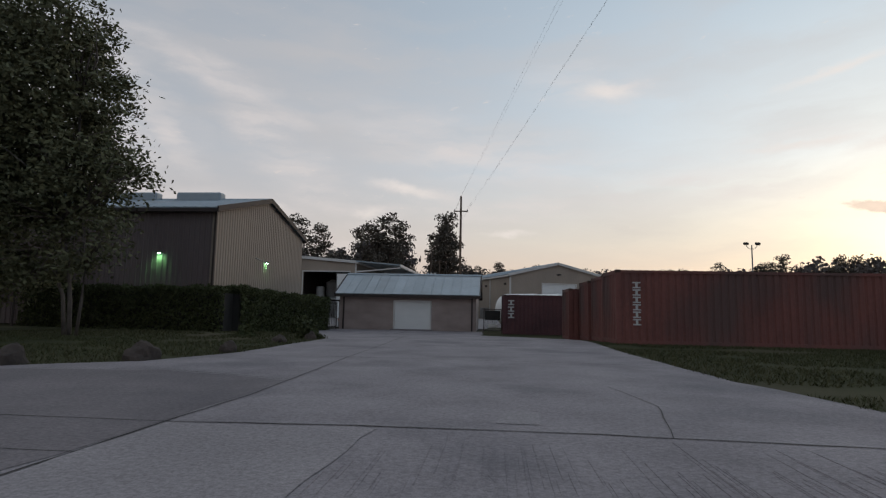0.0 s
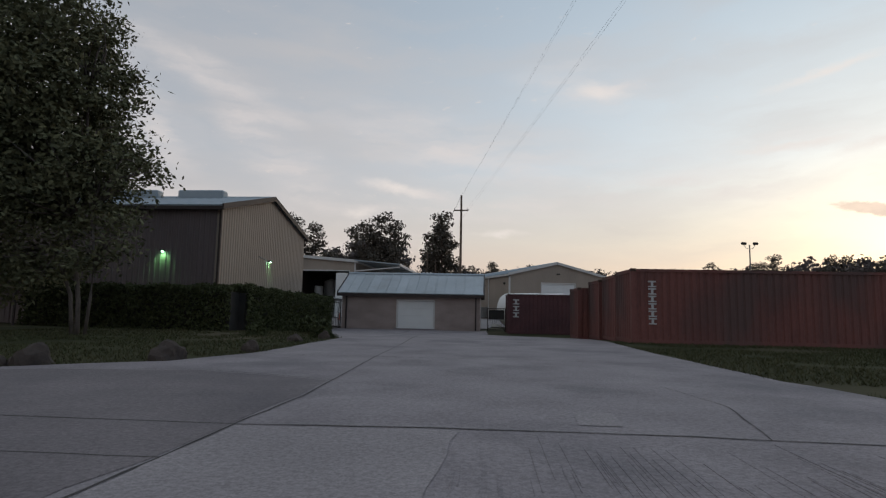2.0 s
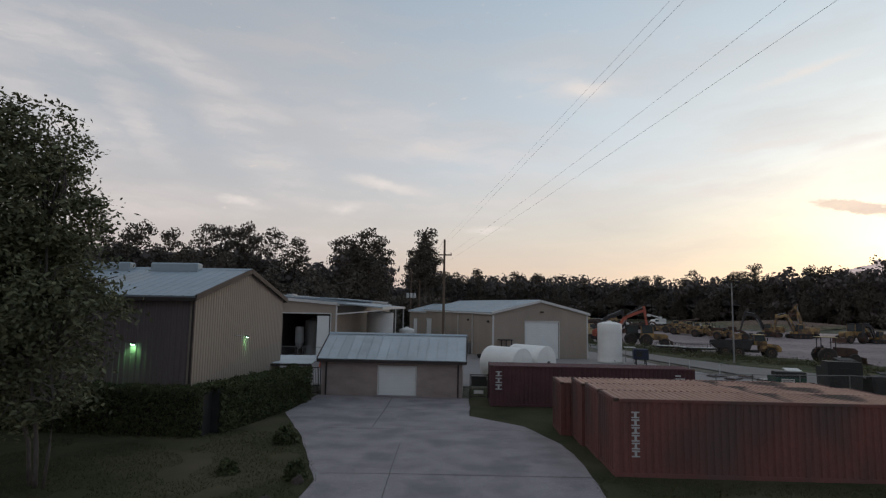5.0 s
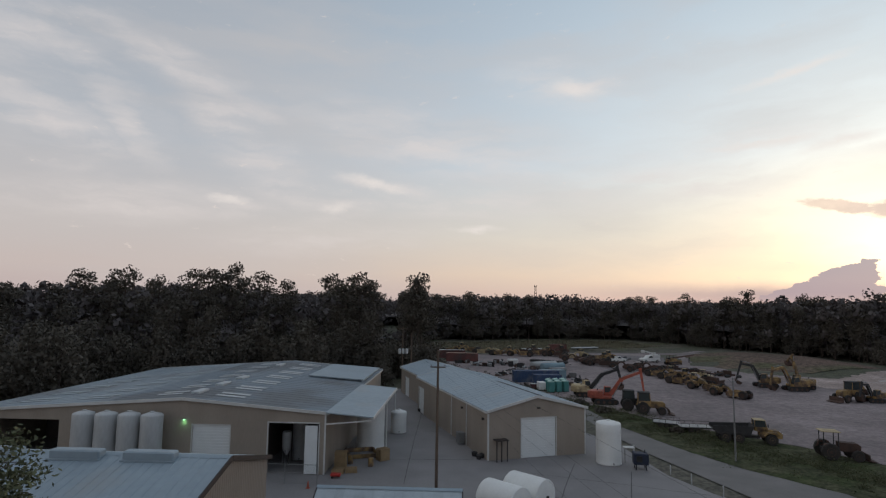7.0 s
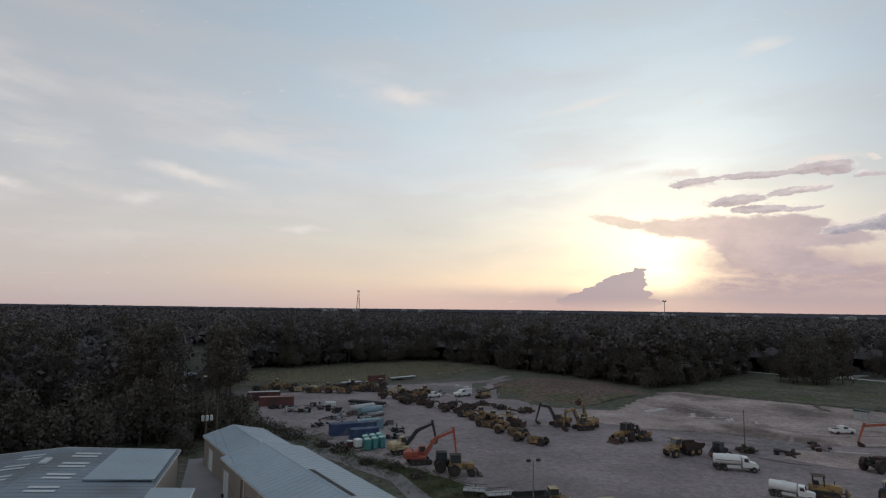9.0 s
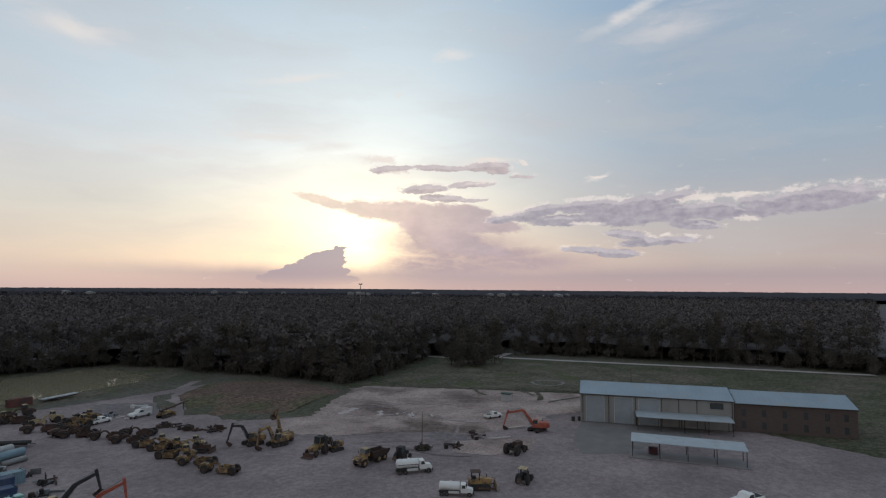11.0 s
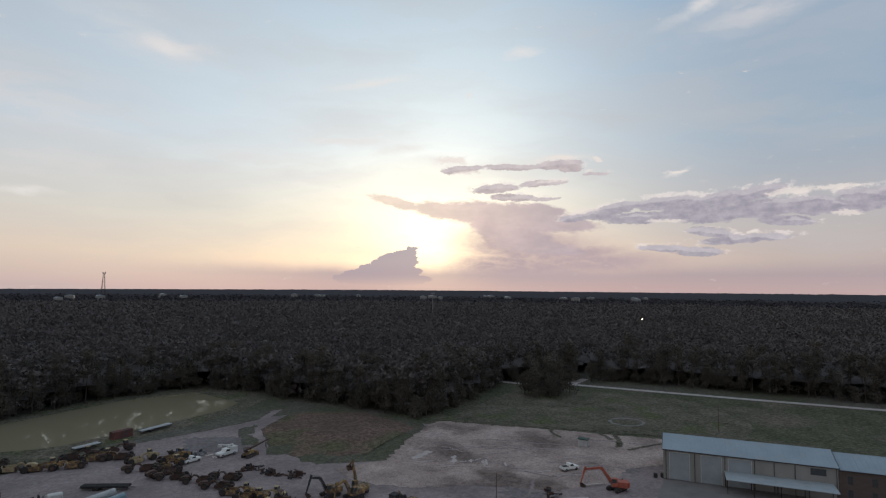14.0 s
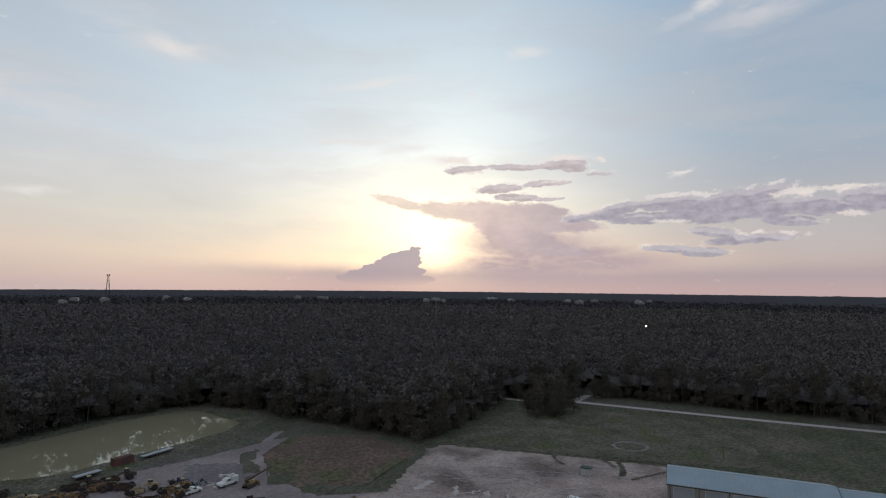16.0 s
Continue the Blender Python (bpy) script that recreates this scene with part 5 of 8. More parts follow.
def sea_container(m, length, height, material, top_material, label, group, marks=0, word_place=0.95, ribs=0.28, letter=0.36, pitch=0.285):
    W = 2.44
    root = thing("shipping_container", m, label, "container", group)

    def skin(bm, n, mm):
        """A corrugated panel along x from 0 to n."""
        k = 0.0
        pts = []
        while k < n - 0.2:
            pts += [(k, 0.0), (k + 0.07, 0.0), (k + 0.105, 0.036), (k + 0.175, 0.036), (k + 0.21, 0.0)]
            k += ribs
        pts.append((n, 0.0))
        lo = [bm.verts.new(mm @ Vector((x, d, 0.16))) for x, d in pts]
        hi = [bm.verts.new(mm @ Vector((x, d, height - 0.12))) for x, d in pts]
        for i in range(len(pts) - 1):
            bm.faces.new((lo[i], lo[i + 1], hi[i + 1], hi[i]))

    for nm, n, mm in (("side_panel", length - 0.3, pose(0.15, 0.03, 0)), ("side_panel", length - 0.3, pose(length - 0.15, W - 0.03, 0, 0, 0, 180)), ("end_panel", W - 0.3, pose(0.03, W - 0.15, 0, 0, 0, -90)), ("end_panel", W - 0.3, pose(length - 0.03, 0.15, 0, 0, 0, 90))):
        bm = bmesh.new()
        skin(bm, n, mm)
        part(nm, bm, material, root)
    bm = bmesh.new()
    k, pts = 0.0, []
    while k < length - 0.35:
        pts += [(k, 0.0), (k + 0.03, 0.04), (k + 0.13, 0.04), (k + 0.16, 0.0)]
        k += 0.26
    a = [bm.verts.new((0.08 + x, 0.06, height - 0.05 + z)) for x, z in pts]
    b = [bm.verts.new((0.08 + x, W - 0.06, height - 0.05 + z)) for x, z in pts]
    for i in range(len(pts) - 1):
        bm.faces.new((a[i], a[i + 1], b[i + 1], b[i]))
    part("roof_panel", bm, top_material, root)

    def frame_(bm):
        for x in (0.0, length - 0.16):
            for y in (0.0, W - 0.16):
                box(bm, x, x + 0.16, y, y + 0.16, 0.0, height - 0.11)
        for y in (0.0, W - 0.08):
            box(bm, 0.16, length - 0.16, y, y + 0.08, 0.02, 0.17)
            box(bm, 0.18, length - 0.18, y, y + 0.07, height - 0.13, height - 0.02)
        for x in (0.0, length - 0.1):
            box(bm, x, x + 0.1, 0.16, W - 0.16, 0.02, 0.17)
            box(bm, x, x + 0.1, 0.18, W - 0.18, height - 0.16, height - 0.02)
    one("frame", frame_, material, root)
    for x in (0.0, length - 0.18):
        for y in (0.0, W - 0.16):
            box_part("corner_casting", (x - 0.005, x + 0.183, y - 0.005, y + 0.165, height - 0.115, height), M["rust_iron"], root)
    for i in range(marks):
        z = height - 0.72 - i * pitch
        h, w = letter * 0.68, letter * 0.42
        one("painted_mark", lambda bm: [box(bm, word_place - w, word_place + w, -0.012, -0.004, z + h * 0.78, z + h), box(bm, word_place - w, word_place + w, -0.012, -0.004, z, z + h * 0.2), box(bm, word_place - w * 0.3, word_place + w * 0.3, -0.012, -0.004, z + h * 0.2, z + h * 0.78)], M["tank_grey"], root, "worn white painted mark")
    return root


for _k, (_dx, _h, _sink) in enumerate(((0.0, 2.9, 0.0), (-0.05, 2.9, 0.03), (-0.22, 2.9, 0.08), (-0.8, 2.72, 0.15))):
    _x, _y = 5.05 + _dx, 21.75 + _k * 2.56
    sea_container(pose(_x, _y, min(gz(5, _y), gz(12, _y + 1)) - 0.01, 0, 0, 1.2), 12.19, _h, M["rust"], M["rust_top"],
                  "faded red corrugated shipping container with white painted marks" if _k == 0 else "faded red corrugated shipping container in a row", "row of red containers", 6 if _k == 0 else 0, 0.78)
_tex = sea_container(pose(0.95, 38.2, -0.44, 0, 0, 1.9), 13.72, 2.72, M["maroon"], M["maroon"], "dark maroon shipping container with white painted marks", "", 3, 0.55, letter=0.5, pitch=0.44)
for _i in range(3):
    one("marking", lambda bm, i=_i: [box(bm, 12.4 + j * 0.13, 12.5 + j * 0.13, -0.012, -0.004, 2.2 - i * 0.2, 2.3 - i * 0.2) for j in range(3 + (i * 2) % 3)], M["paint_white"], _tex)



# ---- plants ----
def cards(centres, size, rng, flat=0.0, aspect=0.55):
    """Small leaf faces at the given places, turned at random; flat: how far they lie level."""
    n = len(centres)
    u = rng.normal(size=(n, 3))
    u[:, 2] *= 1 - flat
    u /= np.linalg.norm(u, axis=1)[:, None]
    w = rng.normal(size=(n, 3))
    v = np.cross(u, w)
    v /= np.linalg.norm(v, axis=1)[:, None]
    s = (size * rng.uniform(0.6, 1.35, n))[:, None]
    a, b = u * s, v * s * aspect
    verts = np.stack([centres - a, centres + b, centres + a, centres - b], 1).reshape(-1, 3)
    return verts, np.arange(4 * n).reshape(-1, 4)


def limb(bm, pts, r0, r1, n=7):
    """A tapered, bent limb through points."""
    rows = []
    for i, p in enumerate(pts):
        p = Vector(p)
        a, b = Vector(pts[max(0, i - 1)]), Vector(pts[min(len(pts) - 1, i + 1)])
        q = (b - a).to_track_quat("Z", "Y")
        r = r0 + (r1 - r0) * i / (len(pts) - 1)
        rows.append([bm.verts.new(p + q @ Vector((r * math.cos(2 * math.pi * k / n), r * math.sin(2 * math.pi * k / n), 0))) for k in range(n)])
    for a, b in zip(rows, rows[1:]):
        for k in range(n):
            bm.faces.new((a[k], a[(k + 1) % n], b[(k + 1) % n], b[k]))
    bm.faces.new(rows[0][::-1])
    bm.faces.new(rows[-1])


def oak():
    rng = np.random.default_rng(7)
    rnd = random.Random(7)
    root = thing("oak_tree", on(-14.75, 18.3), "large leafy oak with several stems and a broad crown", "tree")
    # bulk of the crown: lobes about their own centres
    lobes = [(-3.2, 0.2, 9.6, 3.6, 3.4), (-5.8, 0.5, 8.2, 3.2, 2.9), (-1.3, -0.2, 6.2, 2.5, 1.5), (0.1, 0.0, 6.1, 1.9, 1.0), (-0.9, 0.3, 9.5, 1.9, 1.3), (-2.2, 0.6, 11.9, 2.2, 1.6),
             (-4.4, -1.0, 6.0, 2.6, 2.0), (-7.6, 0.0, 6.6, 2.4, 2.2), (-3.2, 2.2, 7.2, 2.8, 2.3), (-3.6, -2.0, 8.6, 2.6, 2.3), (-1.0, -0.6, 11.0, 1.6, 1.0), (-5.0, 0.2, 11.4, 2.4, 1.5), (-2.0, 1.0, 5.0, 1.9, 1.0), (-5.5, 0.5, 4.6, 2.2, 1.2), (-0.4, 0.4, 7.7, 1.7, 1.1), (-1.6, -0.5, 4.6, 1.8, 0.9), (0.5, 0.2, 4.9, 1.3, 0.7), (-7.5, -0.5, 4.0, 2.6, 1.6), (-4.0, 0.0, 3.6, 1.8, 0.9), (-2.4, 0.3, 8.2, 2.6, 2.4), (-1.2, 0.8, 3.6, 1.6, 1.1), (0.9, 0.2, 5.9, 1.5, 0.8), (1.1, 0.0, 7.0, 1.2, 0.6), (-6.2, 0.2, 3.0, 2.2, 1.4), (-3.0, 1.2, 2.8, 1.6, 0.9)]
    lobes += [(0.1, 0.0, 3.1, 1.3, 0.8), (-1.9, 0.0, 2.5, 1.7, 0.8), (-4.2, 0.5, 2.3, 2.0, 1.0), (-6.6, 0.0, 2.1, 2.2, 1.1), (0.9, 0.1, 4.0, 1.1, 0.6), (0.0, 0.3, 2.6, 0.9, 0.5), (-8.6, 0.0, 3.0, 2.0, 1.8), (-8.8, 0.4, 8.6, 2.6, 2.6)]
    lobes = [(x + (0.1 if z > 5.5 else 0.35), y, z, rx * 0.96, rz) for x, y, z, rx, rz in lobes]
    twigs = []
    wood = bmesh.new()
    stems = [[(0.0, 0.0, -0.1), (-0.1, 0.05, 1.2), (-0.35, 0.1, 2.6), (-0.8, 0.1, 4.2), (-1.6, 0.1, 6.5), (-2.3, 0.1, 9.0), (-2.7, 0.2, 11.5)],
             [(0.35, -0.1, -0.1), (0.45, -0.1, 1.3), (0.5, -0.1, 2.6), (0.2, -0.1, 4.4), (-0.2, 0.0, 6.2), (-0.4, 0.0, 8.8)],
             [(-0.35, 0.2, -0.1), (-0.6, 0.3, 1.4), (-1.3, 0.3, 3.0), (-2.8, 0.4, 5.0), (-4.6, 0.4, 7.2), (-5.6, 0.4, 9.4)]]
    for st, r in zip(stems, (0.085, 0.06, 0.075)):
        limb(wood, st, r, 0.04)
    for cx, cy, cz, rx, rz in lobes:
        base = min((Vector(p) for st in stems for p in st[2:]), key=lambda p: (p - Vector((cx, cy, cz - rz * 0.6))).length)
        for _ in range(7):
            d = Vector(rng.normal(size=3)).normalized()
            tip = Vector((cx + d.x * rx * 0.8, cy + d.y * rx * 0.8, cz + d.z * rz * 0.8))
            mid = base.lerp(tip, 0.5) + Vector((rnd.uniform(-0.3, 0.3), rnd.uniform(-0.3, 0.3), rnd.uniform(0.0, 0.5)))
            limb(wood, [base, mid, tip], 0.05, 0.012, 5)
        k = int(38 * rx * rx * rz / 4)
        dirs = rng.normal(size=(k, 3))
        dirs /= np.linalg.norm(dirs, axis=1)[:, None]
        rad = rng.uniform(0.45, 1.08, k) ** 0.6
        twigs.append(np.array((cx, cy, cz)) + dirs * rad[:, None] * (rx, rx, rz))
    twigs = np.concatenate(twigs)
    part("trunk", wood, M["bark_pale"], root, "pale forked stems and limbs", smooth=True)
    centres = []
    for t in twigs:
        k = rng.integers(34, 60)
        d = rng.normal(size=(k, 3)) * (0.34, 0.34, 0.17)
        droop = np.linalg.norm(d[:, :2], axis=1) * -0.25
        d[:, 2] += droop
        centres.append(t + d)
    centres = np.concatenate(centres)
    v, f = cards(centres, 0.102, rng, 0.3, 0.45)
    sheet("crown", v, f, M["leaf"], root)
    return root


oak()


def hedge(pts, width, height, label, seed):
    rng = np.random.default_rng(seed)
    root = thing("hedge", Matrix.Identity(4), label, "hedge", "clipped hedges")
    allc = []
    core = bmesh.new()
    for a, b in zip(pts, pts[1:]):
        a, b = np.array(a, float), np.array(b, float)
        L = np.linalg.norm(b - a)
        u = (b - a) / L
        w = np.array((-u[1], u[0]))
        m = Matrix(((u[0], w[0], 0, a[0]), (u[1], w[1], 0, a[1]), (0, 0, 1, gz(*a)), (0, 0, 0, 1)))
        # solid black box fills the hedge in place of its inner shade
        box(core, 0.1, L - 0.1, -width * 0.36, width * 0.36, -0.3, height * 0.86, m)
        n = int(L * 2600)
        s = rng.uniform(0, L, n)
        # places on the top and sides, puffed out unevenly
        q = rng.uniform(0, 2 * height + width, n)
        off = np.where(q < height, -width / 2, np.where(q < height + width, q - height - width / 2, width / 2))
        up = np.where(q < height, q, np.where(q < height + width, height, 2 * height + width - q))
        bump = np.array([0.16 * noise.noise((x * 0.9, o * 1.3, h * 1.3 + seed)) + 0.08 * noise.noise((x * 2.7, o * 3, h * 3)) for x, o, h in zip(s, off, up)])
        off = off * (1 + bump) + rng.normal(size=n) * 0.05
        up = np.maximum(0.02, up * (1 + bump * 0.6) + rng.normal(size=n) * 0.05)
        p = a[None] + u[None] * s[:, None] + w[None] * off[:, None]
        z = np.array([gz(x, y) for x, y in p])
        allc.append(np.column_stack([p, z + up]))
    part("core", core, M["black"], root, "solid black core standing for the shaded inside")
    v, f = cards(np.concatenate(allc), 0.075, rng, 0.0, 0.5)
    sheet("leaves", v, f, M["hedge"], root)


hedge([(-24.0, 26.9), (-13.0, 26.9)], 1.5, 2.15, "dark clipped hedge along the metal shed", 1)
hedge([(-13.3, 27.2), (-12.2, 38.8)], 1.5, 2.25, "dark clipped hedge beside the shed gable", 2)


def shrub(x, y, r, h, seed, material="hedge", size=0.09, count=900, label="low dark green shrub"):
    rng = np.random.default_rng(seed)
    root = thing("shrub", on(x, y), label, "shrub", "shrubs")
    d = rng.normal(size=(count, 3))
    d /= np.linalg.norm(d, axis=1)[:, None]
    d[:, 2] = np.abs(d[:, 2])
    lump = np.array([1 + 0.5 * noise.noise((a * 2 + seed, b * 2, c * 2)) for a, b, c in d])
    c = d * (rng.uniform(0.4, 1.0, count) ** 0.5 * lump)[:, None] * (r, r, h)
    v, f = cards(c, size, rng)
    sheet("leaves", v, f, M[material], root)
    bm = bmesh.new()
    for k in range(5):
        a = k * 1.26
        limb(bm, [(0, 0, -0.05), (0.2 * r * math.cos(a), 0.2 * r * math.sin(a), h * 0.3), (0.5 * r * math.cos(a), 0.5 * r * math.sin(a), h * 0.7)], 0.03, 0.008, 5)
    part("stems", bm, M["bark"], root)


shrub(-6.64, 20.12, 0.45, 0.6, 3)
shrub(-8.78, 25.51, 0.5, 0.7, 4)
shrub(-9.23, 20.54, 0.35, 0.4, 5)
shrub(92.6, 98.0, 2.0, 1.1, 6, "pine", 0.3, 500, "rough scrub at the foot of a lamp pole")
for _i, (_x, _y, _r, _h) in enumerate(((12, 118, 2.2, 1.6), (3, 130, 2.5, 2.2), (-4, 141, 3, 2.6), (9, 122, 1.5, 1.2), (16, 108, 1.6, 1.0), (23, 98, 1.3, 0.9), (20.5, 104, 1.4, 1.1), (30, 84, 0.9, 0.7), (-7, 150, 3, 3.0), (0, 136, 2.2, 2.0))):
    shrub(_x, _y, _r, _h, 20 + _i, "pine", 0.22, 500, "weedy shrub on the verge by the lane")


def rock(x, y, w, h, seed):
    def build(bm):
        bmesh.ops.create_icosphere(bm, subdivisions=3, radius=1.0)
        for v in bm.verts:
            p = v.co.copy()
            k = 1 + 0.35 * noise.noise(p * 1.1 + Vector((seed * 7, 0, 0))) + 0.12 * noise.noise(p * 3 + Vector((seed, 3, 0))) + 0.05 * noise.noise(p * 8)
            v.co = Vector((p.x * k * w / 2, p.y * k * w * 0.4, max(-0.25, p.z * k) * h * 0.85))
    ob = one("rock", build, M["rock"], smooth=False)
    ob.matrix_basis = on(x, y, seed * 37)
    tagged(ob, "rough brown boulder lying on the lawn edge", "rock", "boulders along the drive")


for _i, (_x, _y, _w, _h) in enumerate(((-8.57, 9.25, 0.75, 0.45), (-6.94, 10.73, 0.72, 0.50), (-6.34, 13.32, 0.5, 0.32), (-6.75, 17.6, 0.55, 0.30), (-6.37, 19.71, 0.45, 0.32), (-9.03, 8.95, 0.4, 0.3))):
    rock(_x, _y, _w, _h, _i + 1)


def blades(name, region, count, seed, height, label):
    """Tufts of grass over part of the lawn."""
    rng = np.random.default_rng(seed)
    x0, x1, y0, y1, keep = region
    p = np.column_stack([rng.uniform(x0, x1, count), rng.uniform(y0, y1, count)])
    p = np.array([q for q in p if keep(*q) and noise.noise((q[0] * 0.5, q[1] * 0.5, seed)) > -0.25])
    n = len(p)
    h = height * rng.uniform(0.4, 1.4, n)
    a = rng.uniform(0, 6.283, n)
    dx, dy = np.cos(a) * 0.014, np.sin(a) * 0.014
    z = np.array([gz(*q) for q in p])
    lean = rng.normal(size=(n, 2)) * 0.045
    verts = np.stack([np.column_stack([p[:, 0] - dx, p[:, 1] - dy, z]), np.column_stack([p[:, 0] + dx, p[:, 1] + dy, z]), np.column_stack([p[:, 0] + lean[:, 0], p[:, 1] + lean[:, 1], z + h])], 1).reshape(-1, 3)
    ob = sheet(name, verts, np.arange(3 * n).reshape(-1, 3), M["blade"])
    tagged(ob, label, "grass", kind="stuff")


def on_lawn(outline):
    def keep(x, y):
        hit = False
        for (x1, y1), (x2, y2) in zip(outline, outline[1:] + outline[:1]):
            if (y1 > y) != (y2 > y) and x < (x2 - x1) * (y - y1) / (y2 - y1) + x1:
                hit = not hit
        return hit
    return keep


blades("grass_left", (-19, -5.4, 4.8, 28, on_lawn(LAWN_LEFT)), 52000, 1, 0.07, "short rough grass under the oak tree")
blades("grass_right", (3.3, 17, 5.0, 21.6, on_lawn(LAWN_RIGHT)), 48000, 2, 0.07, "short rough grass before the red containers")


# ---- near yard: poles, wires, gates, clutter ----
def utility_pole(x, y, h, label, arms=((0.6, 0.9),), cans=0, r=0.16, rz=0):
    root = thing("utility_pole", on(x, y, rz), label, "pole", "utility poles")
    one("mast", lambda bm: rod(bm, (0, 0, -0.3), (0, 0, h), r, r * 0.62, 12), M["wood"], root)
    for drop, half in arms:
        def arm(bm, d=drop, w=half):
            box(bm, -w, w, -0.06, 0.06, h - d - 0.06, h - d + 0.06)
        one("crossarm", arm, M["wood"], root)
        for s in (-1, 1):
            one("insulator", lambda bm, s=s, d=drop, w=half: lathe(bm, [(0.035, 0.06), (0.06, 0.09), (0.04, 0.13), (0.06, 0.16), (0.03, 0.22)], 8, Matrix.Translation((s * (w - 0.06), 0, h - d))), M["steel"], root)
    for k in range(cans):
        def can(bm, k=k):
            lathe(bm, [(0.26, 0.0), (0.28, 0.05), (0.28, 0.85), (0.24, 0.95), (0.08, 1.0)], 14, Matrix.Translation(((k - (cans - 1) / 2) * 0.75, -0.42, h * 0.58)))
        one("transformer", can, M["tank_grey"], root, "pale grey transformer can")
    return root


utility_pole(-3.25, 57.1, 13.2, "tall dark wooden utility pole in the yard", ((1.6, 0.75),))
utility_pole(10.0, -20.0, 14.6, "tall wooden utility pole by the road", ((1.6, 0.9),))
utility_pole(-13.0, 115.0, 13.0, "wooden utility pole carrying transformers", ((0.5, 1.0), (2.0, 1.0)), 3, rz=20)
utility_pole(-11.4, 117.0, 11.5, "wooden utility pole behind the hall", ((0.5, 0.9),), rz=20)
utility_pole(135.0, 181.0, 9.5, "slim wooden utility pole by the woods", ((0.4, 0.7),))
utility_pole(204.0, 99.5, 9.0, "slim wooden utility pole in the field", ((0.4, 0.7),))


def weed_tufts():
    """Rough knee-high weeds along the lane, thicker towards the yard."""
    rng = np.random.default_rng(12)
    line = [(52, 40), (43, 62), (34, 76), (28, 88), (22, 101), (13, 116), (4, 131), (-4, 146)]
    c = []
    for (x1, y1), (x2, y2) in zip(line, line[1:]):
        n = int(math.hypot(x2 - x1, y2 - y1) * 30)
        for k in range(n):
            t, o = rng.uniform(), rng.normal() * 2.3
            L = math.hypot(x2 - x1, y2 - y1)
            x, y = x1 + (x2 - x1) * t + (y2 - y1) / L * -o, y1 + (y2 - y1) * t + (x2 - x1) / L * o
            if noise.noise((x * 0.25, y * 0.25, 8)) < -0.2:
                continue
            h = rng.uniform(0.15, 0.75)
            c.append(np.array((x, y, gz(x, y))) + np.abs(rng.normal(size=(16, 3))) * (0, 0, h * 0.55) + rng.normal(size=(16, 3)) * (0.3, 0.3, 0.0))
    v, f = cards(np.concatenate(c), 0.11, rng, 0.0, 0.35)
    tagged(sheet("weeds", v, f, M["weed_leaf"]), "rough brown and green weeds on the verge", "weeds", kind="stuff")


weed_tufts()


def wire(a, b, sag, r=0.003):
    a, b = Vector(a), Vector(b)
    pts = [a.lerp(b, k / 16) - Vector((0, 0, sag * 4 * (k / 16) * (1 - k / 16))) for k in range(17)]
    ob = one("overhead_wire", lambda bm: limb(bm, pts, r, r, 5), M["black"])
    tagged(ob, "thin dark overhead wire strung between poles", "wire", "overhead wires")


wire((-3.25, 57.1, 13.1), (10.0, -20, 14.6), 0.25)
wire((-3.9, 57.1, 11.75), (9.2, -20, 13.2), 0.0)
wire((-2.6, 57.1, 11.75), (10.8, -20, 13.2), 0.5)
wire((-3.1, 57.1, 10.7), (10.0, -20, 11.6), 0.25)
wire((-3.25, 57.1, 13.1), (-13.0, 115.0, 12.8), 0.9, 0.012)
wire((-3.9, 57.1, 11.7), (-13.6, 115.0, 12.6), 0.9, 0.012)


def lamp_pole(x, y, h, label, heads=True):
    root = thing("light_pole", on(x, y), label, "light pole", "yard light poles")
    one("mast", lambda bm: rod(bm, (0, 0, -0.2), (0, 0, h), 0.11, 0.07, 10), M["steel" if heads else "wood"], root)
    if heads:
        for s in (-1, 1):
            one("arm", lambda bm, s=s: limb(bm, [(0, 0, h - 0.5), (s * 0.35, 0, h - 0.45), (s * 0.6, 0, h - 0.15), (s * 0.62, 0, h + 0.02)], 0.035, 0.03, 6), M["steel"], root)
            one("floodlight", lambda bm, s=s: box(bm, -0.28, 0.28, -0.16, 0.16, -0.14, 0.16, pose(s * 0.68, -0.05, h + 0.14, 25, 0, 0), bevel=0.05), M["dark_iron"], root)
    return root


lamp_pole(31.2, 69.2, 9.6, "slim yard light pole with two floodlights")
lamp_pole(92.6, 98.3, 8.4, "bare slim pole standing in the dirt", False)


def gate(x, y, rz, w, h, label, board=False):
    root = thing("metal_gate", on(x, y, rz), label, "gate")
    one("gate_frame", lambda bm: [box(bm, 0, 0.06, 0, 0.06, 0.02, h), box(bm, w - 0.06, w, 0, 0.06, 0.02, h), box(bm, 0.06, w - 0.06, 0.005, 0.055, h - 0.08, h - 0.02), box(bm, 0.06, w - 0.06, 0.005, 0.055, 0.12, 0.18)], M["trim_dark"], root)
    n = int(w / 0.13)
    for k in range(1, n):
        box_part("picket", (k * w / n - 0.012, k * w / n + 0.012, 0.018, 0.042, 0.18, h - 0.08), M["trim_dark"], root)
    if board:
        box_part("board", (0.1, w - 0.1, -0.02, 0.012, 0.9, h - 0.15), M["black"], root, "dark solid board")
        box_part("sign", (0.3, w - 0.35, -0.03, -0.022, 0.35, 0.6), M["paint_white"], root, "small pale sign")


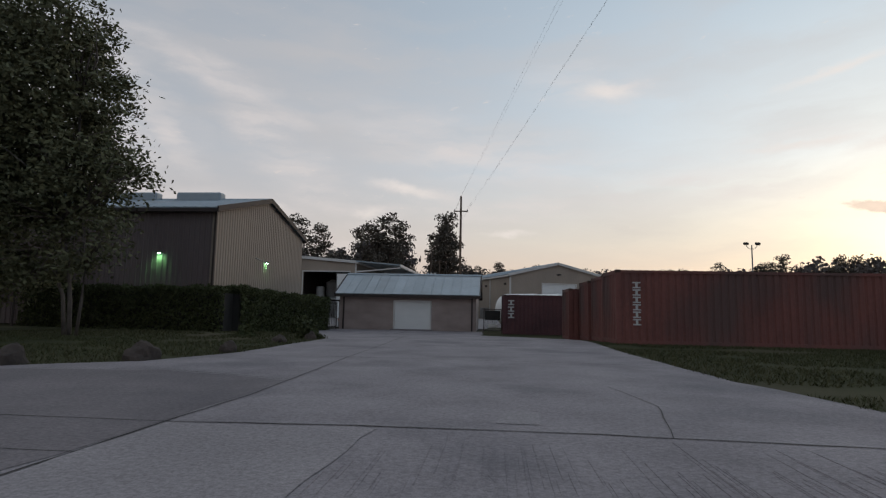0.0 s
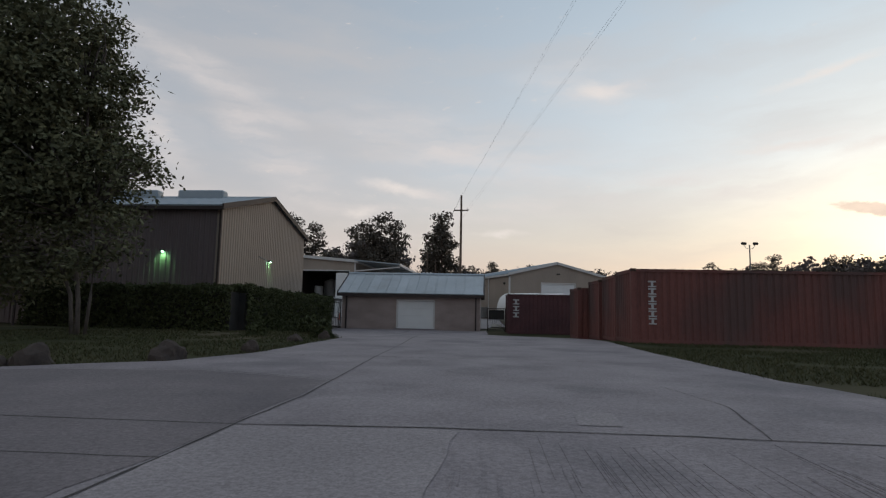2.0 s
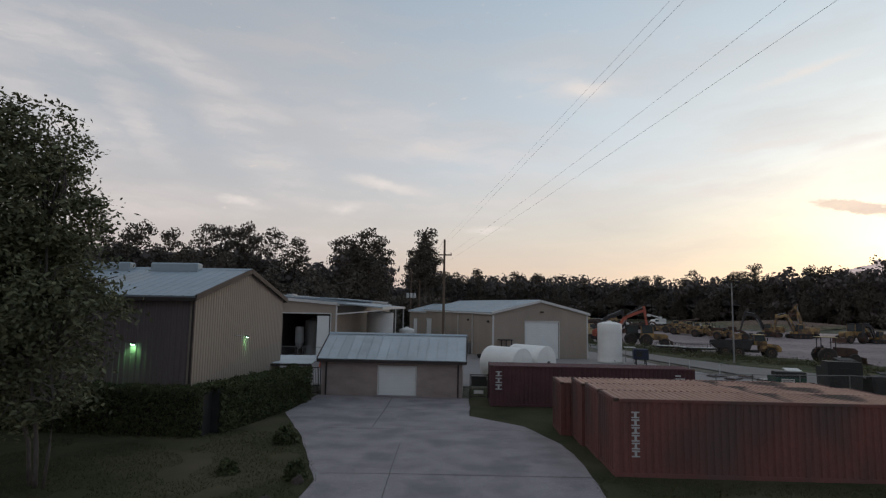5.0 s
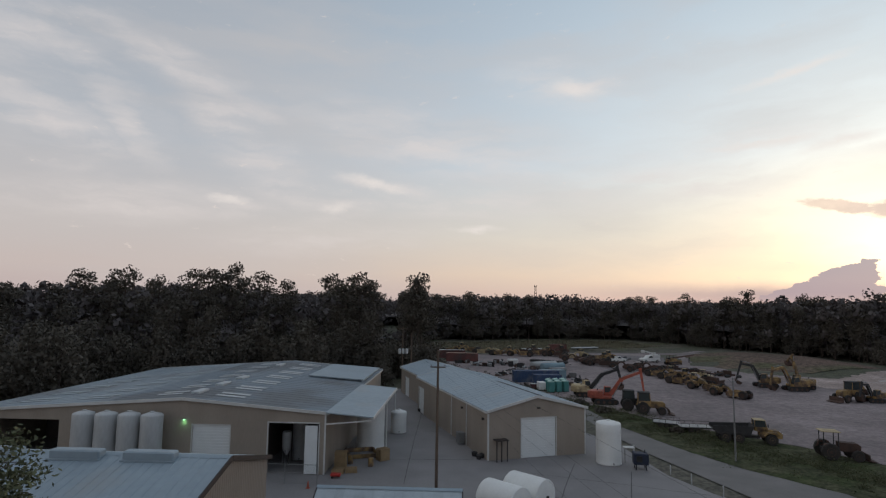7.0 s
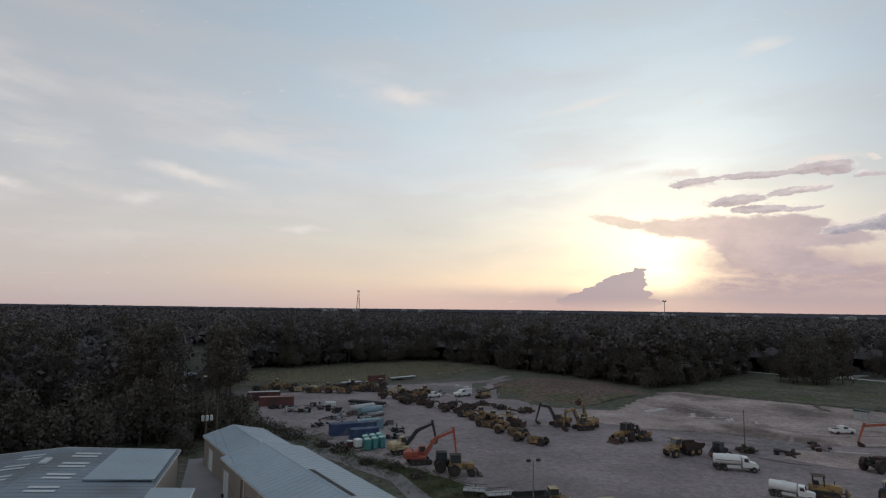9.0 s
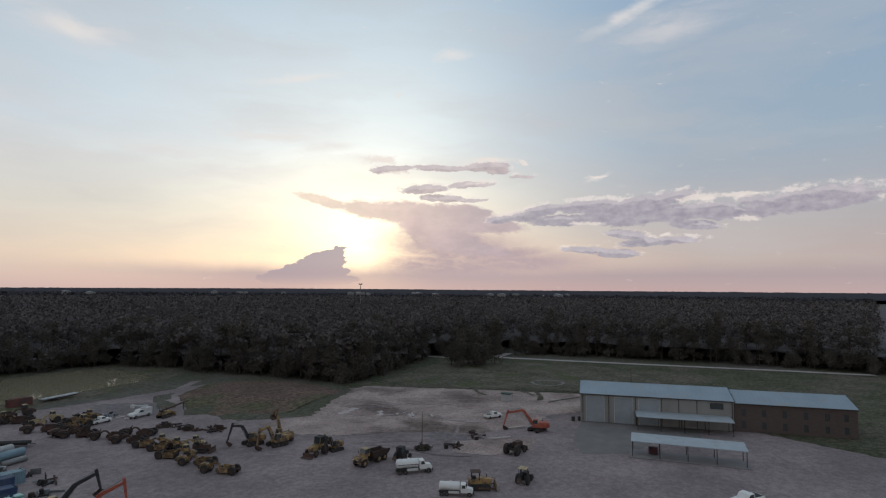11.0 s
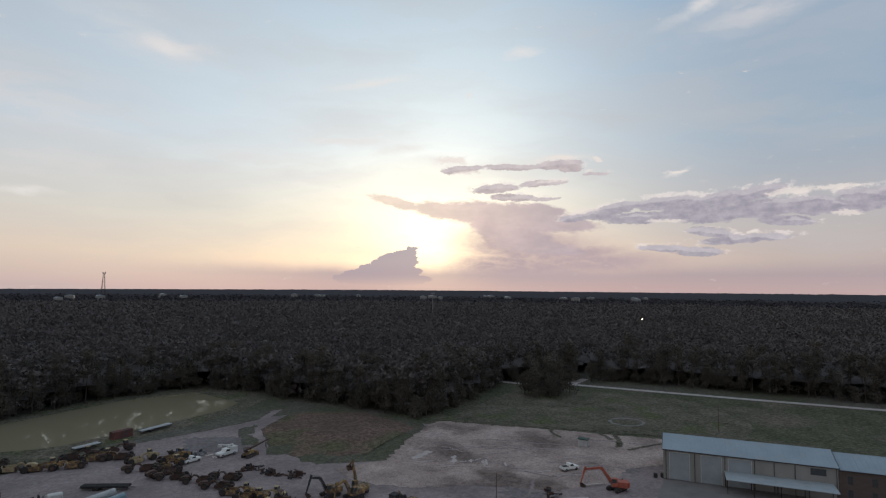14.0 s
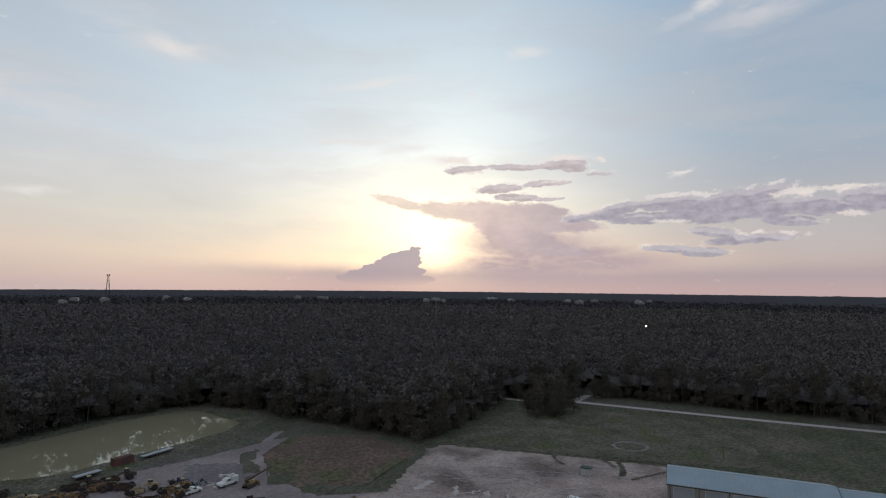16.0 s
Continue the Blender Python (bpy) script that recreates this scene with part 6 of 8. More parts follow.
gate(-13.6, 41.2, 0, 2.0, 2.0, "dark iron picket gate beside the brick building")
gate(-0.45, 41.3, 0, 1.35, 1.75, "dark metal gate with a solid board", True)
mesh_fence("chain_fence", [(15.8, 44.4), (20.8, 43.6), (26.9, 42.1), (34, 40.2), (46, 36.5)], 1.85, "grey chain-link fence behind the containers")
mesh_fence("chain_fence", [(-15.0, 57.2), (-21.5, 57.2)], 1.9, "grey chain-link fence before the open bay")

carport = thing("carport", pose(-28, 25.0, 0), "low dark carport roof against the shed", "carport")
one("roof", lambda bm: prism(bm, [(0, 2.75), (4.8, 2.65), (4.8, 2.95), (0, 3.1)], 0, 3.2), M["trim_dark"], carport)
for _x, _y in ((0.2, 0.2), (4.6, 0.2), (4.6, 3.0), (0.2, 3.0)):
    rod_part("post", (_x, _y, -0.05), (_x, _y, 2.7), 0.06, M["trim_dark"], carport)


def pallets(x, y, rz, n, label):
    root = thing("pallet_stack", on(x, y, rz), label, "pallet", "pallet stacks")
    for k in range(n):
        z = k * 0.145
        base = one("pallet", lambda bm: [box(bm, 0, 1.2, i * 0.45, i * 0.45 + 0.1, z + 0.02, z + 0.12) for i in range(3)] + [box(bm, 0, 0.1, 0, 1.0, z, z + 0.019), box(bm, 1.1, 1.2, 0, 1.0, z, z + 0.019)], M["pallet"], root)
        for i in range(6):
            if BOARD[0] is None:
                bm = bmesh.new()
                box(bm, 0, 0.1, 0, 1.0, 0.121, 0.14)
                BOARD[0] = part("board", bm, M["pallet"], base)
                b = BOARD[0]
            else:
                b = new("board", BOARD[0].data)
                b.parent = base
            b.matrix_basis = pose(i * 0.22, 0, z)


BOARD = [None]


pallets(-14.4, 62.0, 3, 12, "tall stack of wooden pallets under the canopy")
pallets(-14.3, 60.3, 0, 3, "low stack of wooden pallets")
pallets(-12.9, 60.6, 10, 3, "low stack of wooden pallets beside another")
pallets(-9.9, 65.2, 40, 9, "stack of wooden pallets by the yellow trough")
trough = thing("yellow_trough", on(-12.0, 66.5, 20), "low yellow containment trough under the canopy", "trough")
for _d in ((-1.6, 1.6, -0.1, 0.1, 0.0, 0.45), (-1.6, 1.6, 2.9, 3.1, 0, 0.45), (-1.7, -1.5, 0.1, 2.9, 0, 0.45), (1.5, 1.7, 0.1, 2.9, 0, 0.45)):
    box_part("rail", _d, M["yellow"], trough, bevel=0.03)
for _i, (_x, _y) in enumerate(((-13.1, 64.2), (-10.7, 63.4))):
    _b = thing("yellow_drum", on(_x, _y), "yellow plastic drum under the canopy", "drum", "drums")
    one("body", lambda bm: lathe(bm, [(0.28, 0), (0.3, 0.05), (0.29, 0.3), (0.3, 0.45), (0.29, 0.6), (0.3, 0.85), (0.27, 0.9)], 14), M["yellow"], _b)
_c = thing("traffic_cone", on(-15.6, 56.2), "orange traffic cone on the concrete", "cone")
one("cone", lambda bm: lathe(bm, [(0.15, 0.03), (0.13, 0.1), (0.04, 0.65), (0.02, 0.7)], 10), M["orange"], _c)
box_part("foot", (-0.19, 0.19, -0.19, 0.19, 0, 0.03), M["orange"], _c)
_c = thing("hand_cart", on(-13.6, 59.2), "small red cart by the canopy post", "cart")
box_part("tray", (-0.5, 0.5, -0.3, 0.3, 0.2, 0.45), M["red_plastic"], _c, bevel=0.04)
for _s in (-0.32, 0.32):
    rod_part("wheel", (-0.3, _s, 0.12), (-0.3, _s + 0.05, 0.12), 0.12, M["rubber"], _c, n=12)
# joints of the concrete yard
for _i, _pts in enumerate(([(6.0, 62.5), (14.0, 60.0), (23.0, 57.0)], [(1.5, 57.5), (12.0, 54.5), (25.5, 50.8)], [(12.0, 66.5), (9.5, 58.5), (7.6, 52.0)], [(17.6, 64.0), (15.2, 56.0), (12.6, 48.0)], [(-6.5, 58.0), (-7.0, 75.0), (-7.5, 100.0)], [(-12.0, 66.0), (0.5, 67.0)], [(-12.0, 80.0), (-3.0, 81.0)])):
    strip("joint", _pts, 0.07, M["joint"], 0.012, "dark joint between slabs of the concrete yard", "joint", 0.03, 40 + _i)
# things inside the open bay
_h = thing("mixing_hopper", pose(-20.0, 63.2, 0.06), "grey hopper on legs inside the open bay", "hopper")
one("funnel", lambda bm: lathe(bm, [(0.12, 1.0), (0.5, 1.7), (0.5, 3.4), (0.42, 3.5)], 16), M["tank_grey"], _h)
for _a in range(4):
    rod_part("leg", (0.42 * math.cos(_a * 1.571), 0.42 * math.sin(_a * 1.571), 0), (0.42 * math.cos(_a * 1.571), 0.42 * math.sin(_a * 1.571), 1.8), 0.04, M["steel"], _h)
# generator, bin, stacked sheets by the fence
_g = thing("generator", on(18.9, 65.0, -8), "dark blue wheeled generator set", "generator")
box_part("housing", (-0.8, 0.8, -0.6, 0.6, 0.55, 1.75), M["navy"], _g, bevel=0.08)
box_part("control_box", (-0.5, 0.1, -0.68, -0.61, 0.9, 1.5), M["black"], _g)
rod_part("exhaust", (0.5, 0.2, 1.7), (0.5, 0.2, 2.05), 0.06, M["dark_iron"], _g)
for _x in (-0.55, 0.55):
    for _y in (-0.5, 0.5):
        rod_part("leg", (_x, _y, 0), (_x * 0.9, _y * 0.9, 0.6), 0.06, M["dark_iron"], _g)
_g = thing("fill_stand", on(17.9, 67.4), "steel filling stand with a pale hood", "stand")
for _x in (0.0, 0.9):
    rod_part("post", (_x, 0, 0), (_x, 0, 1.7), 0.05, M["steel"], _g)
box_part("hood", (-0.15, 1.05, -0.4, 0.4, 1.7, 1.78), M["paint_white"], _g)


def skip_bin(x, y, rz, w, d, h, mat_name, label, sign=False):
    root = thing("dumpster", on(x, y, rz), label, "dumpster", "dumpsters")
    one("body", lambda bm: prism(bm, [(0.08, 0.12), (w - 0.08, 0.12), (w, h * 0.78), (w, h * 0.8), (0, h * 0.8), (0, h * 0.78)], 0, d), M[mat_name], root)
    one("lid", lambda bm: [prism(bm, [(0, h * 0.8 + 0.004), (d * 0.55, h * 0.8 + 0.004), (d * 0.5, h), (0.02, h)], -w, 0, pose(0, 0, 0, 0, 0, 90))], M["black"], root)
    one("open_lid", lambda bm: box(bm, w * 0.5, w + 0.02, d * 0.55, d + 0.1, h * 0.9, h * 0.94, Matrix.Translation((0, 0, 0)) @ pose(0, 0, 0.05, 8)), M["paint_white" if sign else "black"], root)
    for k in (0.15, 0.5, 0.85):
        box_part("rib", (w * k - 0.04, w * k + 0.04, -0.05, -0.004, 0.15, h * 0.76), M[mat_name], root)
    for sx in (0.2, w - 0.2):
        rod_part("caster", (sx, 0.3, 0.07), (sx + 0.08, 0.3, 0.07), 0.07, M["rubber"], root, n=10)
        rod_part("caster", (sx, d - 0.3, 0.07), (sx + 0.08, d - 0.3, 0.07), 0.07, M["rubber"], root, n=10)
    if sign:
        s = box_part("sign", (0.35, 1.25, -0.075, -0.055, 0.85, 1.45), M["paint_white"], root, "white notice board with rows of dark bars")
        for i in range(4):
            box_part("bar", (0.42, 1.18 - 0.1 * (i % 2), -0.081, -0.076, 1.33 - i * 0.12, 1.37 - i * 0.12), M["dark_iron"], s)
        box_part("sign", (0.35, 0.62, -0.075, -0.055, 0.3, 0.75), M["paint_white"], root)
        box_part("sign", (0.7, 1.25, -0.075, -0.055, 0.3, 0.75), M["paint_white"], root)


skip_bin(22.7, 43.9, -8, 2.1, 1.8, 1.95, "green_paint", "green dumpster with a white notice and open lid", True)
skip_bin(27.3, 45.2, -10, 2.4, 2.2, 2.5, "black", "tall black compactor bin behind the fence")
skip_bin(30.2, 44.6, -10, 1.9, 1.7, 1.5, "black", "low black bin behind the fence")
for _i, (_x, _y, _r) in enumerate(((23.4, 55.6, 12), (25.6, 54.6, -20), (26.6, 52.6, 8), (24.2, 54.0, 40))):
    _p = thing("sheet_pile", on(_x, _y, _r), "flat pile of rusty and pale steel sheets", "sheet pile", "sheet piles")
    for _k in range(3):
        box_part("plate", (-0.9 + 0.1 * _k, 0.9 - 0.15 * _k, -0.5 + 0.08 * _k, 0.5, 0.03 + _k * 0.06, 0.07 + _k * 0.06), M[("rust_iron", "steel", "concrete")[(_i + _k) % 3]], _p)
for _x, _y in ((1.2, 67.3), (1.6, 68.0), (0.7, 68.6), (-7.8, 95.0)):
    _t = thing("planter_tub", on(_x, _y), "dark tub by the hall wall", "tub", "tubs")
    one("tub", lambda bm: lathe(bm, [(0.25, 0), (0.33, 0.4), (0.36, 0.42), (0.36, 0.47), (0.3, 0.47)], 12), M["dark_iron"], _t)
for _x, _y in ((20.3, 72.0), (21.6, 63.5), (22.6, 60.5), (24.2, 57.0), (27.0, 50.4)):
    _t = thing("bollard", on(_x, _y), "short pale post on the concrete edge", "bollard", "edge bollards")
    rod_part("post", (0, 0, -0.1), (0, 0, 0.9), 0.06, M["tank_grey"], _t)
_t = thing("propane_cage", on(-24.3, 59.2), "dark steel gas bottle cage by the roller door", "cage")
for _k in range(6):
    rod_part("bar", (_k * 0.3, 0, 0), (_k * 0.3, 0, 1.5), 0.025, M["dark_iron"], _t)
one("shelf", lambda bm: [box(bm, -0.03, 1.53, 0.03, 0.6, 0.05, 0.1), box(bm, -0.03, 1.53, 0.03, 0.6, 1.45, 1.5)], M["dark_iron"], _t)
for _k in range(4):
    one("bottle", lambda bm, k=_k: lathe(bm, [(0.13, 0.1), (0.14, 0.2), (0.14, 1.1), (0.06, 1.25), (0.05, 1.35)], 10, Matrix.Translation((0.22 + k * 0.36, 0.3, 0))), M["tank_grey"], _t)


# ---- machines ----
def in_yard(x, y, rz=0.0):
    """A place in the machine yard, which lies a little further out than first paced."""
    k = 1 + (0.043 - 0.022 * ss(40, 50, math.degrees(math.atan2(x, y)))) * ss(72, 112, math.hypot(x, y))
    return on(x * k, y * k, rz)


WHEELS = {}


def wheel(parent, x, y, r, w, rim="rim"):
    key = (round(r, 2), round(w, 2), rim)
    if key not in WHEELS:
        bm = bmesh.new()
        turn = Matrix.Rotation(radians(90), 4, "X")
        lathe(bm, [(r * 0.55, -w / 2), (r * 0.92, -w / 2), (r, -w * 0.32), (r, w * 0.32), (r * 0.92, w / 2), (r * 0.55, w / 2)], 18, turn)
        for v in bm.verts:
            q = math.hypot(v.co.x, v.co.z)
            if q > r * 0.97 and round((math.atan2(v.co.z, v.co.x) % 6.2832) / 6.2832 * 18) % 2:
                v.co.x *= 1.05
                v.co.z *= 1.05
        t = bpy.data.meshes.new("tyre")
        bm.to_mesh(t)
        bm.free()
        t.materials.append(M["rubber"])
        bm = bmesh.new()
        lathe(bm, [(r * 0.5, -w / 2 - 0.01), (r * 0.54, -w * 0.45), (r * 0.54, w * 0.45), (r * 0.5, w / 2 + 0.01), (r * 0.2, w / 2 - 0.04), (r * 0.16, w / 2 + 0.02)], 14, turn)
        d = bpy.data.meshes.new("rim")
        bm.to_mesh(d)
        bm.free()
        d.materials.append(M[rim if rim != "rim" else "rust_iron"])
        WHEELS[key] = (t, d)
    t, d = WHEELS[key]
    a = new("wheel", t)
    a.parent = parent
    a.matrix_basis = pose(x, y, r)
    b = new("rim", d)
    b.parent = a
    return a


def bar(bm, a, b, w0, w1, t):
    """A tapered box section between two points in the x, z plane, t wide."""
    a, b = Vector((a[0], 0, a[1])), Vector((b[0], 0, b[1]))
    d = (b - a).normalized()
    s = Vector((-d.z, 0, d.x))
    prism(bm, [(p.x, p.z) for p in (a + s * w0 / 2, b + s * w1 / 2, b - s * w1 / 2, a - s * w0 / 2)], -t / 2, t / 2)


def track(parent, y, length, h, w, material="dark_iron"):
    def build(bm):
        pts = []
        for k in range(7):
            a = math.pi / 2 + math.pi * k / 6
            pts.append((-length / 2 + h / 2 + h / 2 * math.cos(a), h / 2 + h / 2 * math.sin(a)))
        for k in range(7):
            a = -math.pi / 2 + math.pi * k / 6
            pts.append((length / 2 - h / 2 + h / 2 * math.cos(a), h / 2 + h / 2 * math.sin(a)))
        prism(bm, pts, y - w / 2, y + w / 2)
    ob = one("track", build, M[material], parent, "steel crawler track")
    for k in range(4):
        one("roller", lambda bm, k=k: rod(bm, (-length * 0.36 + k * length * 0.24, y - w / 2 - 0.03, h / 2), (-length * 0.36 + k * length * 0.24, y + w / 2 + 0.03, h / 2), h * 0.28, n=10), M["rust_iron"], ob)
    return ob


def cab(parent, x0, x1, y0, y1, z0, z1, material, slope=0.15, roof=None):
    """A glazed cab: posts and lower body, roof, panes."""
    c = one("cab", lambda bm: [box(bm, x0, x1, y0, y1, z0, z0 + (z1 - z0) * 0.4), *[rod(bm, (x, y, z0 + 0.1), (x - (slope if x == x1 else 0), y, z1), 0.045, n=5) for x in (x0, x1) for y in (y0 + 0.04, y1 - 0.04)]], M[material], parent)
    one("cab_roof", lambda bm: box(bm, x0 - 0.06, x1 - slope + 0.08, y0 - 0.04, y1 + 0.04, z1, z1 + 0.1, bevel=0.03), M[roof or material], c)
    zl = z0 + (z1 - z0) * 0.4
    one("glazing", lambda bm: prism(bm, [(x0 + 0.05, zl), (x1 - 0.03, zl), (x1 - slope - 0.03, z1), (x0 + 0.05, z1)], y0 + 0.05, y1 - 0.05), M["glass"], c, "dark cab glass")
    return c


def excavator(m, colour, label, boom=((0.9, 1.6), (3.0, 4.3), (5.6, 5.0)), stick=(6.8, 1.6), turn=0.0, dark_boom=False, size=1.0):
    root = thing("excavator", m @ Matrix.Diagonal((size, size, size, 1)), label, "excavator", "excavators")
    track(root, -1.2, 4.3, 0.95, 0.6)
    track(root, 1.2, 4.3, 0.95, 0.6)
    box_part("undercarriage", (-1.3, 1.3, -0.9, 0.9, 0.45, 0.9), M["dark_iron"], root)
    top = new("upper_body")
    top.parent, top.matrix_basis = root, pose(0, 0, 0, 0, 0, turn)
    one("upper_body", lambda bm: [box(bm, -2.5, 1.2, -1.3, 1.3, 1.0, 1.45, bevel=0.06), box(bm, -2.6, -0.3, -1.32, 1.32, 1.452, 2.35, bevel=0.12)], M[colour], top)
    one("counterweight", lambda bm: lathe(bm, [(1.34, 1.05), (1.4, 1.2), (1.4, 2.0), (1.3, 2.15)], 20, Matrix.Translation((-1.75, 0, 0)) @ Matrix.Diagonal((0.95, 0.98, 1, 1))), M[colour], top)
    one("exhaust", lambda bm: rod(bm, (-1.3, -0.6, 2.3), (-1.3, -0.6, 2.75), 0.07), M["black"], top)
    c = one("cab", lambda bm: prism(bm, [(-0.25, 1.45), (1.2, 1.45), (1.25, 2.0), (0.95, 3.0), (-0.2, 3.05)], 0.35, 1.28), M[colour], top)
    one("glazing", lambda bm: [prism(bm, [(0.0, 2.0), (1.2, 2.0), (0.93, 2.9), (0.0, 2.9)], 0.33, 1.30), prism(bm, [(1.26, 1.6), (1.27, 2.0), (0.97, 2.95), (0.93, 2.95), (1.2, 2.0), (1.2, 1.6)], 0.42, 1.2)], M["glass"], c)
    bc = "dark_iron" if dark_boom else colour
    def bm_(b):
        for k, (p, q) in enumerate(zip(boom, boom[1:])):
            bar(b, p, q, 0.55 if k else 0.7, 0.42 if k else 0.75, 0.42 - 0.002 * k)
    one("boom", bm_, M[bc], top)
    tip = boom[-1]
    d = Vector((tip[0] - stick[0], tip[1] - stick[1])).normalized() * 0.7
    one("stick", lambda b: bar(b, (tip[0] + d.x, tip[1] + d.y), stick, 0.5, 0.28, 0.32), M[bc], top)
    one("cylinder", lambda b: [rod(b, (boom[0][0] + 0.5, s * 0.3, boom[0][1] - 0.2), (boom[1][0] - 0.1, s * 0.3, boom[1][1] - 0.5), 0.08) for s in (-1, 1)] + [rod(b, (boom[1][0] + 0.2, 0, boom[1][1] + 0.5), (tip[0] + d.x * 0.9, 0, tip[1] + d.y * 0.9), 0.08)], M["steel"], top)
    bx, bz = stick
    def bucket(b):
        pts = [(0.2, 0.1), (0.15, -0.5), (-0.2, -1.0), (-0.75, -1.05), (-1.15, -0.6), (-1.0, -0.55), (-0.7, -0.85), (-0.25, -0.8), (0.0, -0.4), (0.0, 0.1)]
        prism(b, [(bx + x, bz + z) for x, z in pts], -0.6, 0.6)
        for s in (-0.6, 0.56):
            prism(b, [(bx + x, bz + z) for x, z in pts[:6]], s - 0.001, s + 0.041)
    one("bucket", bucket, M["rust_iron"], top)
    return root


def scraper(m, colour, label, has_cab=True, size=1.0):
    """A wheeled earth scraper: tractor, gooseneck, bowl."""
    root = thing("earth_scraper", m @ Matrix.Diagonal((size, size, size, 1)), label, "scraper", "earth scrapers")
    one("tractor_body", lambda bm: [prism(bm, [(2.2, 0.8), (5.3, 0.8), (5.4, 1.7), (4.2, 2.15), (2.6, 2.1), (2.2, 1.5)], -0.7, 0.7), box(bm, 2.5, 4.6, -1.25, -0.72, 1.45, 1.6), box(bm, 2.5, 4.6, 0.72, 1.25, 1.45, 1.6)], M[colour], root)
    one("grille", lambda bm: box(bm, 5.4, 5.46, -0.55, 0.55, 0.9, 1.6), M["black"], root)
    for y in (-1.15, 1.15):
        wheel(root, 3.4, y, 0.95, 0.7)
        wheel(root, -3.6, y, 0.95, 0.7)
    if has_cab:
        cab(root, 2.1, 3.3, -0.55, 0.75, 2.1, 3.3, colour, 0.2, "cream")
    else:
        one("seat", lambda bm: [box(bm, 2.2, 2.7, -0.3, 0.3, 2.1, 2.4, bevel=0.04), box(bm, 2.1, 2.25, -0.3, 0.3, 2.41, 2.9, bevel=0.04)], M["black"], root)
    def neck(bm):
        for p, q in (((2.3, 1.6), (1.5, 2.3)), ((1.5, 2.3), (0.6, 2.2)), ((0.6, 2.2), (-0.1, 1.5))):
            bar(bm, p, q, 0.4, 0.4, 0.5)
    one("gooseneck", neck, M[colour], root)
    def bowl(bm):
        for s in (-1.25, 1.15):
            prism(bm, [(-3.4, 0.5), (0.1, 0.35), (0.3, 1.1), (-0.4, 1.75), (-3.3, 1.6)], s, s + 0.1)
        prism(bm, [(-3.4, 0.5), (0.0, 0.35), (0.0, 0.45), (-3.3, 0.6), (-3.3, 1.7), (-3.4, 1.7)], -1.149, 1.149)
    one("bowl", bowl, M["rust_iron" if colour == "rust_iron" else colour], root)
    one("push_frame", lambda bm: [bar(bm, (-3.4, 1.0), (-4.9, 1.1), 0.5, 0.3, 0.7), box(bm, -5.0, -4.88, -0.6, 0.6, 0.7, 1.5)], M["rust_iron"], root)
    one("apron", lambda bm: prism(bm, [(-0.2, 0.5), (0.5, 0.45), (0.55, 1.2), (0.1, 1.5), (-0.1, 1.4)], -1.1, 1.1), M["rust_iron"], root)
    return root


def hauler(m, colour, label, size=1.0, bed="dark_iron"):
    root = thing("dump_hauler", m @ Matrix.Diagonal((size, size, size, 1)), label, "dump truck", "dump haulers")
    one("hood", lambda bm: prism(bm, [(2.0, 0.9), (4.7, 0.9), (4.75, 1.5), (4.3, 1.9), (2.0, 2.1)], -0.75, 0.75), M[colour], root)
    one("grille", lambda bm: box(bm, 4.76, 4.8, -0.5, 0.5, 1.0, 1.5), M["black"], root)
    for s in (-0.55, 0.55):
        box_part("headlight", (4.76, 4.82, s - 0.1, s + 0.1, 1.52, 1.66), M["paint_white"], root)
    cab(root, 1.3, 2.9, -0.75, 0.75, 1.75, 3.2, colour, 0.3, "cream")
    for s in (-1.35, 0.8):
        one("fender", lambda bm: prism(bm, [(2.3, 1.3), (2.7, 1.75), (3.9, 1.75), (4.2, 1.4), (4.1, 1.3), (3.8, 1.62), (2.8, 1.62), (2.45, 1.25)], s, s + 0.55), M[colour], root)
    for y in (-1.1, 1.1):
        for x in (3.3, -0.9, -2.6):
            wheel(root, x, y, 0.75, 0.55, colour)
    one("chassis", lambda bm: [box(bm, -3.4, 2.0, -0.45, 0.45, 0.7, 1.05)], M["dark_iron"], root)
    def bed_(bm):
        for s in (-1.3, 1.2):
            prism(bm, [(-4.3, 1.9), (-3.6, 1.25), (0.6, 1.15), (1.1, 2.5), (0.2, 2.45), (-4.1, 2.25)], s, s + 0.1)
        prism(bm, [(-4.3, 1.85), (-3.6, 1.2), (0.6, 1.1), (1.15, 2.6), (1.05, 2.6), (0.55, 1.2), (-3.55, 1.3), (-4.2, 1.95)], -1.199, 1.199)
    one("dump_bed", bed_, M[bed], root)
    for s in (-1.0, 1.0):
        rod_part("mirror", (2.9, s, 2.4), (2.9, s, 2.8), 0.07, M["black"], root)
    return root


